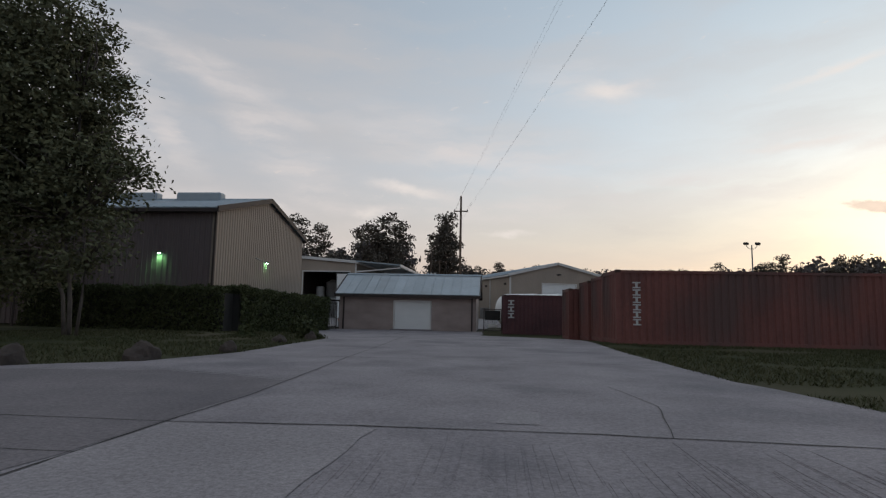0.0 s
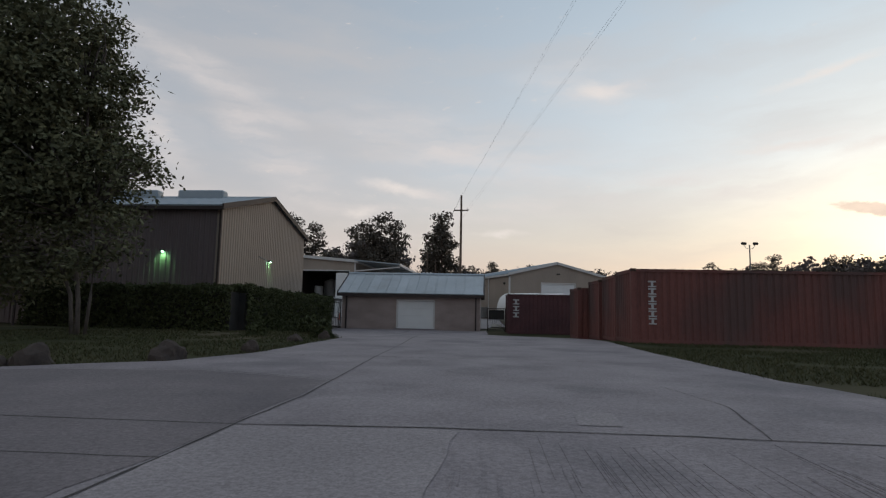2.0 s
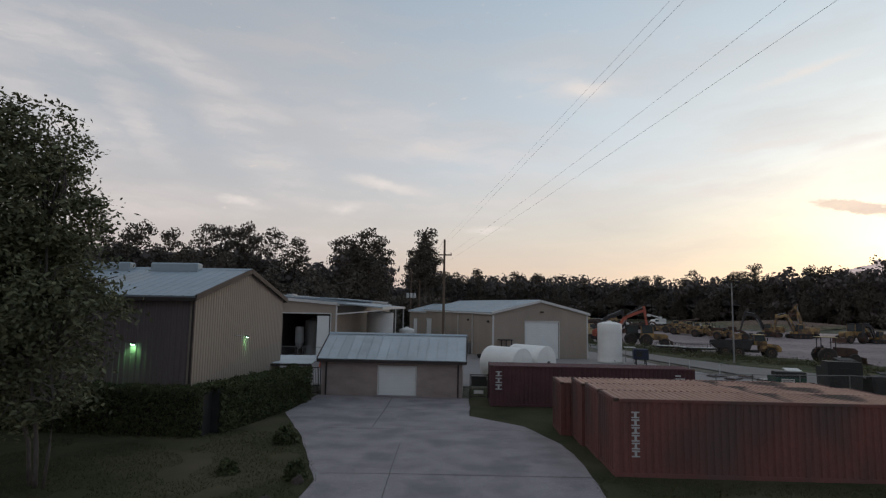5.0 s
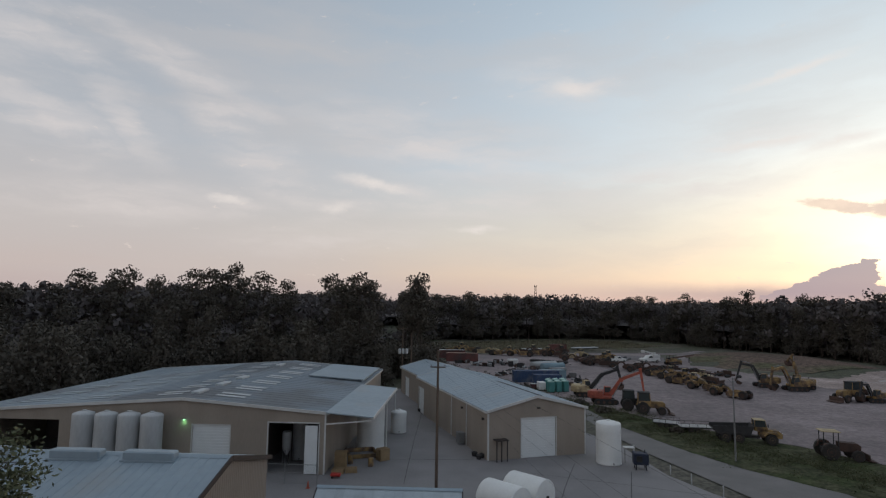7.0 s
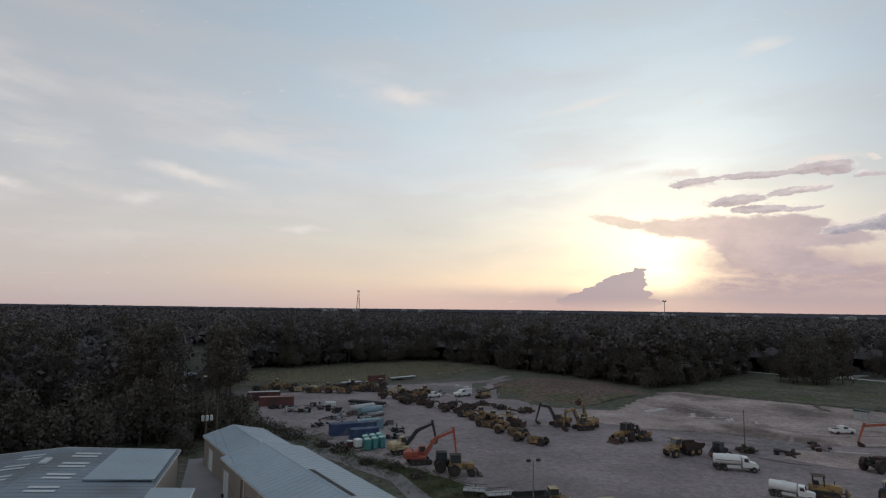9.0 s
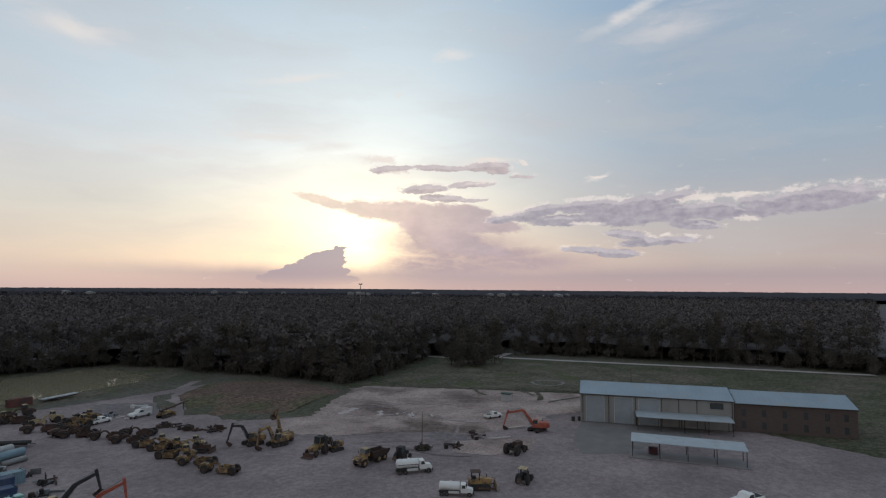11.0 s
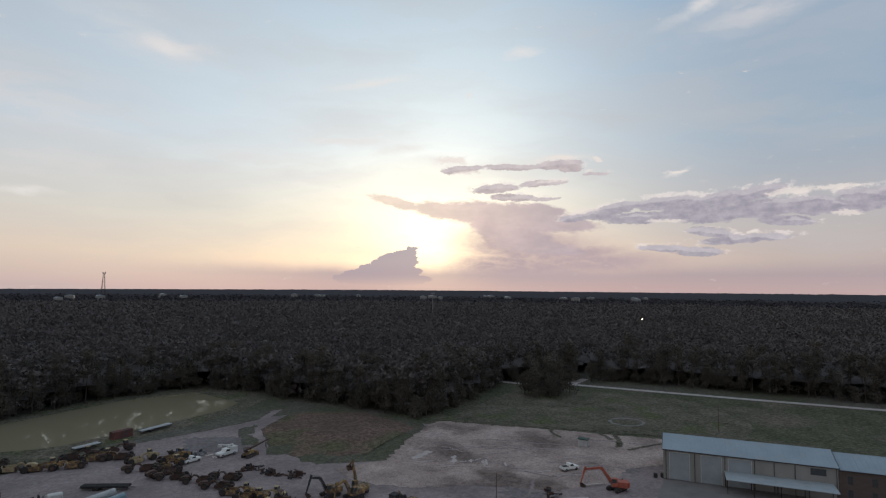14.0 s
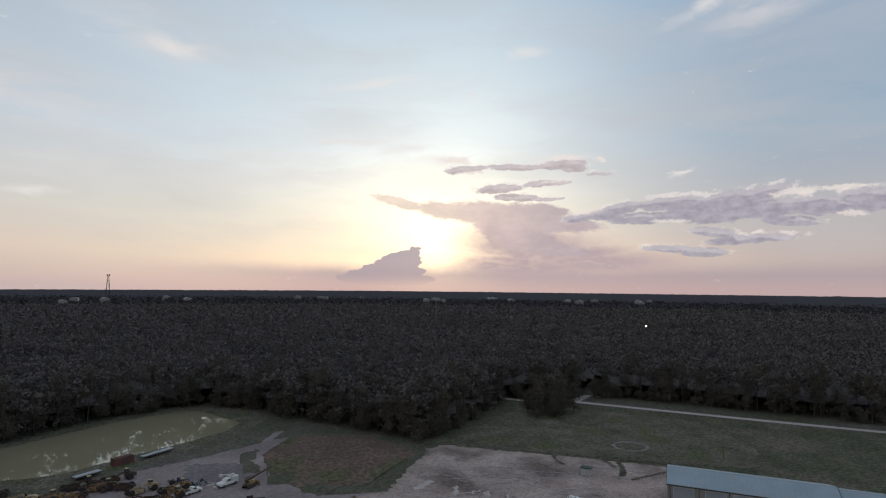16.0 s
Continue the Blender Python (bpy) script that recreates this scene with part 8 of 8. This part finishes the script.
dozer(in_yard(81.4, 71.4, -45), "yellow", "yellow bulldozer with a canopy and blade", 1.15)
tractor(in_yard(89.8, 67.4, 20), "dark_iron", "dark tractor with a long rear arm", "frame", True, True, 1.2)
tractor(in_yard(103.0, 79.5, 10), "rust_iron", "rusty wheel loader on the slab", None, True, False, 1.6)
junk(96.4, 92.0, 2.4, 9, 81, "low heap of rubble and iron", ("rust_iron", "dark_iron"))
junk(107.0, 94.2, 3.0, 10, 82, "low heap of rubble and iron", ("rust_iron", "dark_iron", "concrete"), 0.5)
pickup(in_yard(125.2, 103.2, -12), "white pickup truck parked on the dirt")
excavator(in_yard(122.6, 86.6, 0), "orange", "orange excavator with its boom over a pit", ((0.9, 1.6), (3.6, 5.0), (7.4, 4.2)), (8.4, 0.9), 125, False, 1.05)
pickup(in_yard(108.0, 33.5, 160), "white truck parked near the canopy", "open", 1.2)
for _i, (_x, _y) in enumerate(((138.5, 85.5), (140.0, 84.4))):
    _b = thing("barrel", in_yard(_x, _y), "dark steel barrel by the warehouse", "barrel", "barrels")
    one("drum", lambda bm: lathe(bm, [(0.5, 0), (0.52, 0.1), (0.52, 1.1), (0.48, 1.15)], 12), M["dark_iron"], _b)
for _i, (_x, _y, _r, _l) in enumerate(((109, 119, 50, 5), (106, 122, 45, 2.4), (112.5, 115, 52, 3), (110, 89, -30, 6), (121, 92, -25, 5))):
    _b = thing("pale_beam", in_yard(_x, _y, _r), "pale concrete beam lying on the dirt", "beam", "pale beams")
    box_part("beam", (-_l / 2, _l / 2, -0.3, 0.3, 0, 0.4), M["chalk"], _b, bevel=0.04)
_b = thing("site_shed", in_yard(147, 115, -65), "small grey site shed on the clearing", "shed")
box_part("body", (-1.5, 1.5, -1.1, 1.1, 0, 2.2), M["tank_grey"], _b)
one("roof", lambda bm: prism(bm, [(-1.7, 2.2), (1.7, 2.2), (1.7, 2.4), (-1.7, 2.55)], -1.3, 1.3), M["green_paint"], _b)

# grey warehouse by the field
FARH = dict(wall=M["siding_grey"], roof=M["roof"], trim=M["trim_dark"])
_A = -61.7
_wm = pose(142.3, 85.5, 1.1, 0, 0, _A)
far_hall = gable("grey_warehouse", _wm @ pose(0, 0, 0, 0, 0, 90) @ pose(0, -39.2, 0), 17.0, 39.2, 7.75, 7.75, 8.0, 9.9, "long pale grey warehouse with tall doors and a canopy", "warehouse", FARH, {"left": [(1.4, 6.2, 0, 7.0), (9.0, 13.8, 0, 7.0), (15.4, 20.6, 0, 7.0), (33.3, 36.6, 5.4, 7.0)]}, roof_rib=1.2, over=0.4)
_lm = pose(0, 39.0, 0, 0, 0, -90)
for _x, _w in ((1.4, 4.8), (9.0, 4.8), (15.4, 5.2)):
    roller_door(far_hall, _x, _x + _w, 7.0, 0.12, M["grey_door"], 20, _lm)
one("window", lambda bm: box(bm, 33.3, 36.6, 0.08, 0.12, 5.4, 7.0, _lm), M["glass"], far_hall)
for _x in (0.4, 7.4, 14.5, 21.2, 25.5, 30.0, 38.6):
    one("downspout", lambda bm, x=_x: box(bm, x, x + 0.14, -0.16, -0.02, 0, 7.6, _lm), M["trim_dark"], far_hall)
brick_wing = gable("brick_wing", _wm @ pose(0, 0, 0, 0, 0, 90) @ pose(0.6, -67.6, 0), 15.8, 28.2, 7.3, 7.3, 7.4, 9.4, "dark brick office wing with small windows and a metal roof", "building", dict(wall=M["brick_dark"], roof=M["roof"], trim=M["trim_dark"]),
                   {"left": [(x, x + 1.0, z, z + 1.7) for x in (1.6, 6.4, 11.2, 16.0, 20.8, 25.0) for z in (1.0, 4.2)]}, roof_rib=1.2, over=0.4)
for _x in (1.6, 6.4, 11.2, 16.0, 20.8, 25.0):
    for _z in (1.0, 4.2):
        _w = one("window", lambda bm, x=_x, z=_z: box(bm, x, x + 1.0, 0.1, 0.13, z, z + 1.7, pose(0, 28.0, 0, 0, 0, -90)), M["glass"], brick_wing)
        one("window_frame", lambda bm, x=_x, z=_z: [box(bm, x, x + 1.0, 0.04, 0.098, z + 0.8, z + 0.88, pose(0, 28.0, 0, 0, 0, -90)), box(bm, x - 0.05, x + 1.05, -0.06, 0.02, z - 0.12, z - 0.005, pose(0, 28.0, 0, 0, 0, -90))], M["trim_dark"], _w)


def post_canopy(m, length, depth, h, slope, label, slab=True):
    root = thing("post_canopy", m, label, "canopy", "canopies")
    one("roof", lambda bm: prism(bm, [(0, h), (depth, h + slope), (depth, h + slope + 0.15), (0, h + 0.15)], 0, length, pose(0, 0, 0, 0, 0, 90) @ Matrix.Diagonal((1, -1, 1, 1))), M["roof_panel"], root)
    n = 5
    for k in range(n):
        for y in (0.3, depth - 0.3):
            rod_part("post", (0.3 + k * (length - 0.6) / (n - 1), y, 0), (0.3 + k * (length - 0.6) / (n - 1), y, h + slope * y / depth), 0.09, M["trim_dark"], root)
    if slab:
        box_part("slab", (-0.5, length + 0.5, -0.6, depth + 0.6, 0.0, 0.12), M["concrete_yard"], root)
    return root


post_canopy(_wm @ pose(14.6, -6.0, -0.1), 23.6, 5.9, 3.4, 0.4, "pale metal lean-to canopy along the warehouse wall", False)
post_canopy(pose(121.8, 61.0, 0.55, 0, 0, -66), 23.5, 5.8, 3.4, 0.5, "free-standing pale canopy on slim posts over a slab")
_b = thing("crate_stack", in_yard(124.4, 57.0, -66), "red crates under the canopy", "crate")
for _k in range(3):
    box_part("crate", (-1.0, 1.0, -0.5, 0.5, 0.15 + _k * 0.55, 0.62 + _k * 0.55), M["maroon"], _b, bevel=0.03)


# ---- woods ----
EDGE = [(-150, 88), (-92, 106), (-72, 132), (-34, 147), (-20, 190), (-13, 268), (6, 268), (28, 281), (50, 293), (80, 296), (96, 272), (109, 233), (120, 206), (131, 181), (144, 182), (180, 200), (214, 219), (230, 214), (246, 198), (268, 186), (292, 130), (314, 76), (330, -60)]


def facing(centres, normals, size, rng, aspect=0.7, jitter=0.55):
    """Leaf clumps at the given places, turned roughly outwards."""
    n = normals + rng.normal(size=normals.shape) * jitter
    n /= np.linalg.norm(n, axis=1)[:, None]
    u = np.cross(n, rng.normal(size=n.shape))
    u /= np.linalg.norm(u, axis=1)[:, None]
    v = np.cross(n, u)
    s = (size * rng.uniform(0.55, 1.35, len(n)))[:, None]
    a, b = u * s, v * s * aspect
    verts = np.stack([centres - a, centres + b, centres + a, centres - b], 1).reshape(-1, 3)
    return verts, np.arange(4 * len(n)).reshape(-1, 4)


def puff(rng, n, c, r, rz):
    """Places and outward directions over a lumpy ball of leaves."""
    d = rng.normal(size=(n, 3))
    d /= np.linalg.norm(d, axis=1)[:, None]
    return np.array(c) + d * (rng.uniform(0.45, 1.12, n) ** 0.7)[:, None] * (r, r, rz), d


def crown_puffs(kind, rng, h):
    """Balls of foliage of one tree: a broad lumpy top on a bare stem for a pine, a dome reaching low for a broadleaf."""
    out = []
    if kind == "pine":
        low = rng.uniform(0.42, 0.55)
        for k in range(17):
            f = low + (0.97 - low) * ((k + rng.uniform(0, 1)) / 17)
            g = (f - low) / (0.97 - low)
            reach = 3.9 * (0.55 + 0.75 * math.sin(math.pi * min(1, g * 0.8 + 0.12))) * rng.uniform(0.2, 0.8)
            a = rng.uniform(0, 6.283)
            out.append((reach * math.cos(a), reach * math.sin(a), h * f - 0.8, rng.uniform(1.3, 2.2), rng.uniform(0.8, 1.25)))
        out.append((rng.normal() * 0.5, rng.normal() * 0.5, h - 1.3, 1.9, 1.3))
    else:
        for k in range(15):
            f = rng.uniform(0.12, 0.86)
            w = 3.6 * (1.0 - 0.55 * max(0.0, f - 0.5) / 0.36)
            a, q = rng.uniform(0, 6.283), w * rng.uniform(0.2, 0.95)
            out.append((q * math.cos(a), q * math.sin(a), h * f, rng.uniform(1.5, 2.5), rng.uniform(1.3, 2.2)))
        out.append((0.0, 0.0, h * 0.86, 2.3, h * 0.13))
    return out


def tree_template(kind, h, seed):
    rng = np.random.default_rng(seed)
    balls = crown_puffs(kind, rng, h)
    c, d = zip(*[puff(rng, int(46 * r), (x, y, z), r, rz) for x, y, z, r, rz in balls])
    v, f = facing(np.concatenate(c), np.concatenate(d), 0.31, rng, 0.62, 0.6)
    label = "tall dark pine at the edge of the woods" if kind == "pine" else "dark broadleaf tree at the edge of the woods"
    root = thing("pine_tree" if kind == "pine" else "broadleaf_tree", pose(0, 0, -500), label, "tree", "trees at the wood's edge")
    bm = bmesh.new()
    lean = rng.normal(size=2) * 0.3
    limb(bm, [(0, 0, -0.3), (lean[0] * 0.4, lean[1] * 0.4, h * 0.4), (lean[0], lean[1], h * 0.93)], 0.24, 0.06, 7)
    for x, y, z, r, rz in balls:
        limb(bm, [(lean[0] * z / h, lean[1] * z / h, z - 0.9), (x * 0.6, y * 0.6, z - 0.3), (x, y, z)], 0.07, 0.02, 4)
    part("trunk", bm, M["bark"], root)
    sheet("crown", v, f, M["pine"], root)
    return root


def inside_woods(x, y):
    """Whether a place lies beyond the edge of the woods, and off the cut for the power line."""
    az = math.degrees(math.atan2(x, y))
    d = math.hypot(x, y)
    if -8.9 < az < -6.3 and d < 420:
        return False
    if math.hypot((x - 622) / 60, (y - 335) / 42) < 1 or math.hypot(x - 346, y - 440) < 14:
        return False
    if abs((x - 243) * 0.32 - (y - 194) * 0.95) < 5 and 238 < x < 285:
        return False
    n = len(EDGE)
    for (x1, y1), (x2, y2) in zip(EDGE, EDGE[1:]):
        a1, a2 = math.atan2(x1, y1), math.atan2(x2, y2)
        a = math.atan2(x, y)
        if min(a1, a2) <= a < max(a1, a2):
            cr = (x2 - x1) * (y - y1) - (y2 - y1) * (x - x1)
            if cr > 0:
                return True
    return False


def build_woods():
    rnd = random.Random(11)
    kinds = [tree_template(k, h, 100 + i) for i, (k, h) in enumerate((("pine", 23), ("pine", 25), ("broad", 17), ("broad", 20), ("pine", 21), ("broad", 11), ("broad", 18), ("broad", 14), ("pine", 22), ("broad", 8)))]
    count = 0
    spots = []
    for (x1, y1), (x2, y2) in zip(EDGE, EDGE[1:]):
        L = math.hypot(x2 - x1, y2 - y1)
        nx, ny = -(y2 - y1) / L, (x2 - x1) / L
        k = 0.0
        while k < L:
            for row in (1.5, 8.5):
                s, o = k + rnd.uniform(-2, 2), row + rnd.uniform(-2, 2.5)
                spots.append((x1 + (x2 - x1) * s / L + nx * o, y1 + (y2 - y1) * s / L + ny * o, row))
            k += 5.6
    for x, y, row in spots:
        if not inside_woods(x, y) and row > 3:
            continue
        az = math.degrees(math.atan2(x, y))
        if -8.9 < az < -6.3:
            continue
        low = -20.5 < az < -13.6
        t = rnd.choice([kinds[i] for i in (2, 5, 7, 9)] if low else kinds[:9] if row > 3 else kinds[5:8] + kinds[9:] + kinds[2:3] + kinds[8:9])
        copy_thing(t, on(x, y, rnd.uniform(0, 360)) @ Matrix.Diagonal((1.0, 1.0, rnd.uniform(0.9, 1.08) * (1.12 if -34 < az < -20.5 else 1.0), 1)))
        count += 1
    # the pair of tall pines beside the power-line cut, and the clump by the road
    for x, y, k in ((-26, 138, 1), (-29.5, 141, 4), (-23.5, 140, 0), (-32, 139, 0), (-13.2, 138, 0), (-11, 141, 4), (-11.6, 136, 1), (-14.2, 142, 4), (-51, 140, 1), (-55, 138, 0), (-47, 143, 0), (-66, 132, 1), (-72, 128, 0), (-61, 137, 1),
                    (202, 183, 2), (207, 180, 3), (211, 184, 6), (214, 179, 2), (205, 189, 3), (199, 188, 5), (217, 185, 3), (209, 176, 5), (204, 176, 5), (213, 190, 6), (198, 181, 7), (220, 178, 7)):
        copy_thing(kinds[k], on(x, y, rnd.uniform(0, 360)))
    for k in range(46):
        u = k / 45
        x, y = -104 + 84 * u + rnd.uniform(-3, 3), 92 + 30 * u + rnd.uniform(-2, 9) + (10 if u > 0.9 else 0)
        if x > -58 and y < 104:
            y = 104 + rnd.uniform(0, 5)
        copy_thing(kinds[rnd.choice((9, 9, 5, 5, 7, 2))], on(x, y, rnd.uniform(0, 360)))
    for x, y in ((-16, 133), (-13, 131), (-10, 134), (-17, 140), (-8.5, 140), (-24, 133), (-28, 134), (-32, 133), (-20, 131), (-12, 145)):
        copy_thing(kinds[9], on(x, y, rnd.uniform(0, 360)))
    for k in range(34):
        copy_thing(kinds[rnd.choice((9, 5, 7))], on(rnd.uniform(-118, -62), rnd.uniform(66, 100), rnd.uniform(0, 360)))
    for k in range(18):
        y = 122 + k * 5
        copy_thing(kinds[9], on(-y * 0.131 + rnd.uniform(-3, 3), y, rnd.uniform(0, 360)) @ Matrix.Diagonal((0.6, 0.6, 0.55, 1)))
    for t in kinds:
        for o in (*t.children_recursive, t):
            bpy.data.objects.remove(o)

    rng = np.random.default_rng(5)

    def canopy(name, r0, r1, spacing, puffs, detail, size, hts, material, label):
        cs, ds = [], []
        r = r0
        while r < r1:
            n = int(r * radians(134) / spacing)
            for k in range(n):
                a = radians(-50 + 134 * (k + rng.uniform(-0.5, 0.5)) / n)
                rr = r + rng.uniform(-0.6, 0.6) * spacing
                x, y = rr * math.sin(a), rr * math.cos(a)
                if not inside_woods(x, y):
                    continue
                big = 0.75 + 0.5 * rng.uniform() ** 1.5
                h = rng.uniform(*hts) * (0.92 + 0.22 * noise.noise((x * 0.012, y * 0.012, 0))) * (0.8 if -20 < math.degrees(math.atan2(x, y)) < -13.6 and rr < 260 else 1.0)
                z0 = gz(x, y)
                for p in range(puffs):
                    w = spacing * 0.36 * big
                    px, py = x + rng.normal() * w, y + rng.normal() * w
                    pr = spacing * rng.uniform(0.26, 0.46) * big
                    pz = z0 + h - pr * 0.8 - abs(rng.normal()) * h * 0.16 - (0.0 if p else -0.6)
                    c, d = puff(rng, detail, (px, py, pz), pr, pr * 0.8)
                    cs.append(c)
                    ds.append(d)
            r += spacing * 0.9
        v, f = facing(np.concatenate(cs), np.concatenate(ds), size, rng, 0.75, 0.22)
        tagged(sheet(name, v, f, M[material]), label, "woods", kind="stuff")

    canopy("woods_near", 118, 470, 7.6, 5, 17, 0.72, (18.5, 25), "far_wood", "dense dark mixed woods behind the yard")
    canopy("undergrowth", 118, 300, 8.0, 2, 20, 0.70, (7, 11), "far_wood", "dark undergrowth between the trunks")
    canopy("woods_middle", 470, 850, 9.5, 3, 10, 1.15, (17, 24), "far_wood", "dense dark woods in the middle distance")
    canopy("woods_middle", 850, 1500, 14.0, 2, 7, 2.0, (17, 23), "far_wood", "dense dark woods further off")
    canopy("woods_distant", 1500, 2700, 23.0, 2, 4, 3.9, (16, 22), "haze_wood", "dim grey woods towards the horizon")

    # added closed sheet standing for the shade under the crowns, and the far woods to the horizon
    def roof(name, radii, na, z_of, material, label):
        verts, faces = [], []
        for r in radii:
            for i in range(na + 1):
                a = radians(-56 + 150 * i / na)
                x, y = r * math.sin(a), r * math.cos(a)
                verts.append((x, y, z_of(x, y, r)))
        for j in range(len(radii) - 1):
            for i in range(na):
                p = j * (na + 1) + i
                q = p + na + 1
                c = verts[p]
                if inside_woods(c[0], c[1]) and inside_woods(verts[q + 1][0], verts[q + 1][1]):
                    faces.append((p, p + 1, q + 1, q))
        tagged(sheet(name, verts, faces, material, smooth=False), label, "woods", kind="stuff")

    roof("woods_floor", [120 + 8 * k for k in range(30)] + [360 + 30 * k for k in range(34)], 220, lambda x, y, r: gz(x, y) + 7.0 + 2.5 * noise.noise((x * 0.05, y * 0.05, 2)), M["far_wood"], "closed sheet under the crowns, standing for their shade")

    def far_z(x, y, r):
        k = 0.5 * noise.noise((x * 0.02, y * 0.02, 1)) + 0.9 * noise.noise((x * 0.05, y * 0.05, 4)) + 0.35 * noise.noise((x * 0.003, y * 0.003, 7))
        return 13.0 + 5.0 * k + (9.0 + 14.0 * ss(-8, 40, math.degrees(math.atan2(x, y)))) * ss(1800, 4900, r)
    radii, r = [], 2350.0
    while r < 4900:
        radii.append(r)
        r *= 1.0075
    # coarse sheet: its colour carries the crowns' shade and the haze
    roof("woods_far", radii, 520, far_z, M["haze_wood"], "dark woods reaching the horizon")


build_woods()

# ---- distance ----
def lattice_tower(x, y, h, label):
    root = thing("lattice_tower", pose(x, y, 0), label, "tower")
    for sx in (-1, 1):
        for sy in (-1, 1):
            rod_part("leg", (sx * 7, sy * 7, 0), (sx * 1.6, sy * 1.6, h), 0.5, M["dark_iron"], root, n=5)
    for k in range(8):
        z0, z1 = h * k / 8, h * (k + 1) / 8
        w0, w1 = 7 - 5.4 * k / 8, 7 - 5.4 * (k + 1) / 8
        one("brace", lambda bm: [rod(bm, (-w0, -w0, z0), (w1, -w1, z1), 0.25, n=4), rod(bm, (w0, -w0, z0), (-w1, -w1, z1), 0.25, n=4)], M["dark_iron"], root)
    for s in (-1, 1):
        one("antenna", lambda bm, s=s: box(bm, s * 3.2 - 0.9, s * 3.2 + 0.9, -1, 1, h - 4, h + 2.5), M["dark_iron"], root)
    one("platform", lambda bm: box(bm, -4.5, 4.5, -2, 2, h - 1.5, h - 0.8), M["dark_iron"], root)


lattice_tower(262, 2030, 92, "distant lattice mast rising over the woods")
_m = thing("tall_mast", pose(490, 636, 0), "tall slim light mast above the woods", "mast")
one("pole", lambda bm: rod(bm, (0, 0, 0), (0, 0, 44), 0.55, 0.35, 8), M["steel"], _m)
one("lamp_ring", lambda bm: [box(bm, -2.6, 2.6, -0.8, 0.8, 43.4, 44.4), box(bm, -2.6, -1.2, -0.8, 0.8, 44.4, 45.4), box(bm, 1.2, 2.6, -0.8, 0.8, 44.4, 45.4)], M["steel"], _m)


def low_building(x, y, rz, w, d, h, material, label, group=""):
    root = thing("far_building", pose(x, y, gz(x, y), 0, 0, rz), label, "building", group)
    box_part("wall", (0, w, 0, d, 0, h), M[material], root)
    one("roof", lambda bm: prism(bm, [(-0.4, h), (w + 0.4, h), (w / 2, h + min(2.5, w * 0.12))], -0.4, d + 0.4), M["roof"], root)
    for k in range(3):
        box_part("window", (w * (0.15 + 0.3 * k), w * (0.25 + 0.3 * k), -0.06, -0.004, h * 0.35, h * 0.7), M["glass"], root)


low_building(-15, 272, 62, 16, 9, 3.4, "tank_grey", "low pale house at the wood's edge", "far houses")
low_building(-34, 214, 30, 9, 7, 3.0, "tank_grey", "low pale house among the trees", "far houses")
low_building(336, 432, 30, 16, 10, 9.0, "tank_white", "pale building among the far trees", "far houses")
low_building(326, 132, -60, 8, 6, 3.2, "tank_white", "small white house beyond the road", "far houses")
low_building(336, 92, -60, 9, 7, 3.0, "tank_grey", "small pale house beyond the road", "far houses")
_rnd = random.Random(3)
for _az, _n, _d0 in ((5.4, 3, 1750), (13.0, 2, 2000), (25.0, 3, 2100), (36.8, 3, 1900), (44.5, 3, 2200), (52.0, 4, 2000), (57.0, 3, 2100), (30.0, 1, 2300)):
    for _i in range(_n):
        _a, _d = radians(_az + _rnd.uniform(-1.6, 1.6)), _d0 + _rnd.uniform(-150, 250)
        low_building(_d * math.sin(_a), _d * math.cos(_a), _rnd.uniform(-25, 25) - math.degrees(_a), _rnd.uniform(8, 30), 20, _rnd.uniform(20, 24.0), "siding_grey", "white distant building half hidden by the woods", "distant white buildings")
patch("far_clearing", [(565, 345), (600, 372), (650, 372), (680, 330), (650, 298), (600, 302)], M["field"], 0.3, 20.0, "pale green clearing in the far woods", "clearing", edge=(6.0, 2.0))
for _i, (_x, _y, _z) in enumerate(((640, 396, 15), (735, 470, 14), (1500, 1000, 22))):
    _b = thing("street_lamp", pose(_x, _y, 0), "far street lamp glowing warm among the trees", "lamp", "far street lamps")
    rod_part("pole", (0, 0, 0), (0, 0, _z), 0.12, M["steel"], _b)
    _s = 0.6 if _x > 500 else 0.16
    one("lamp_head", lambda bm: lathe(bm, [(_s * 0.4, _z), (_s, _z + _s * 0.5), (_s * 0.9, _z + _s), (_s * 0.3, _z + _s * 1.4)], 8), M["far_lamp"], _b)
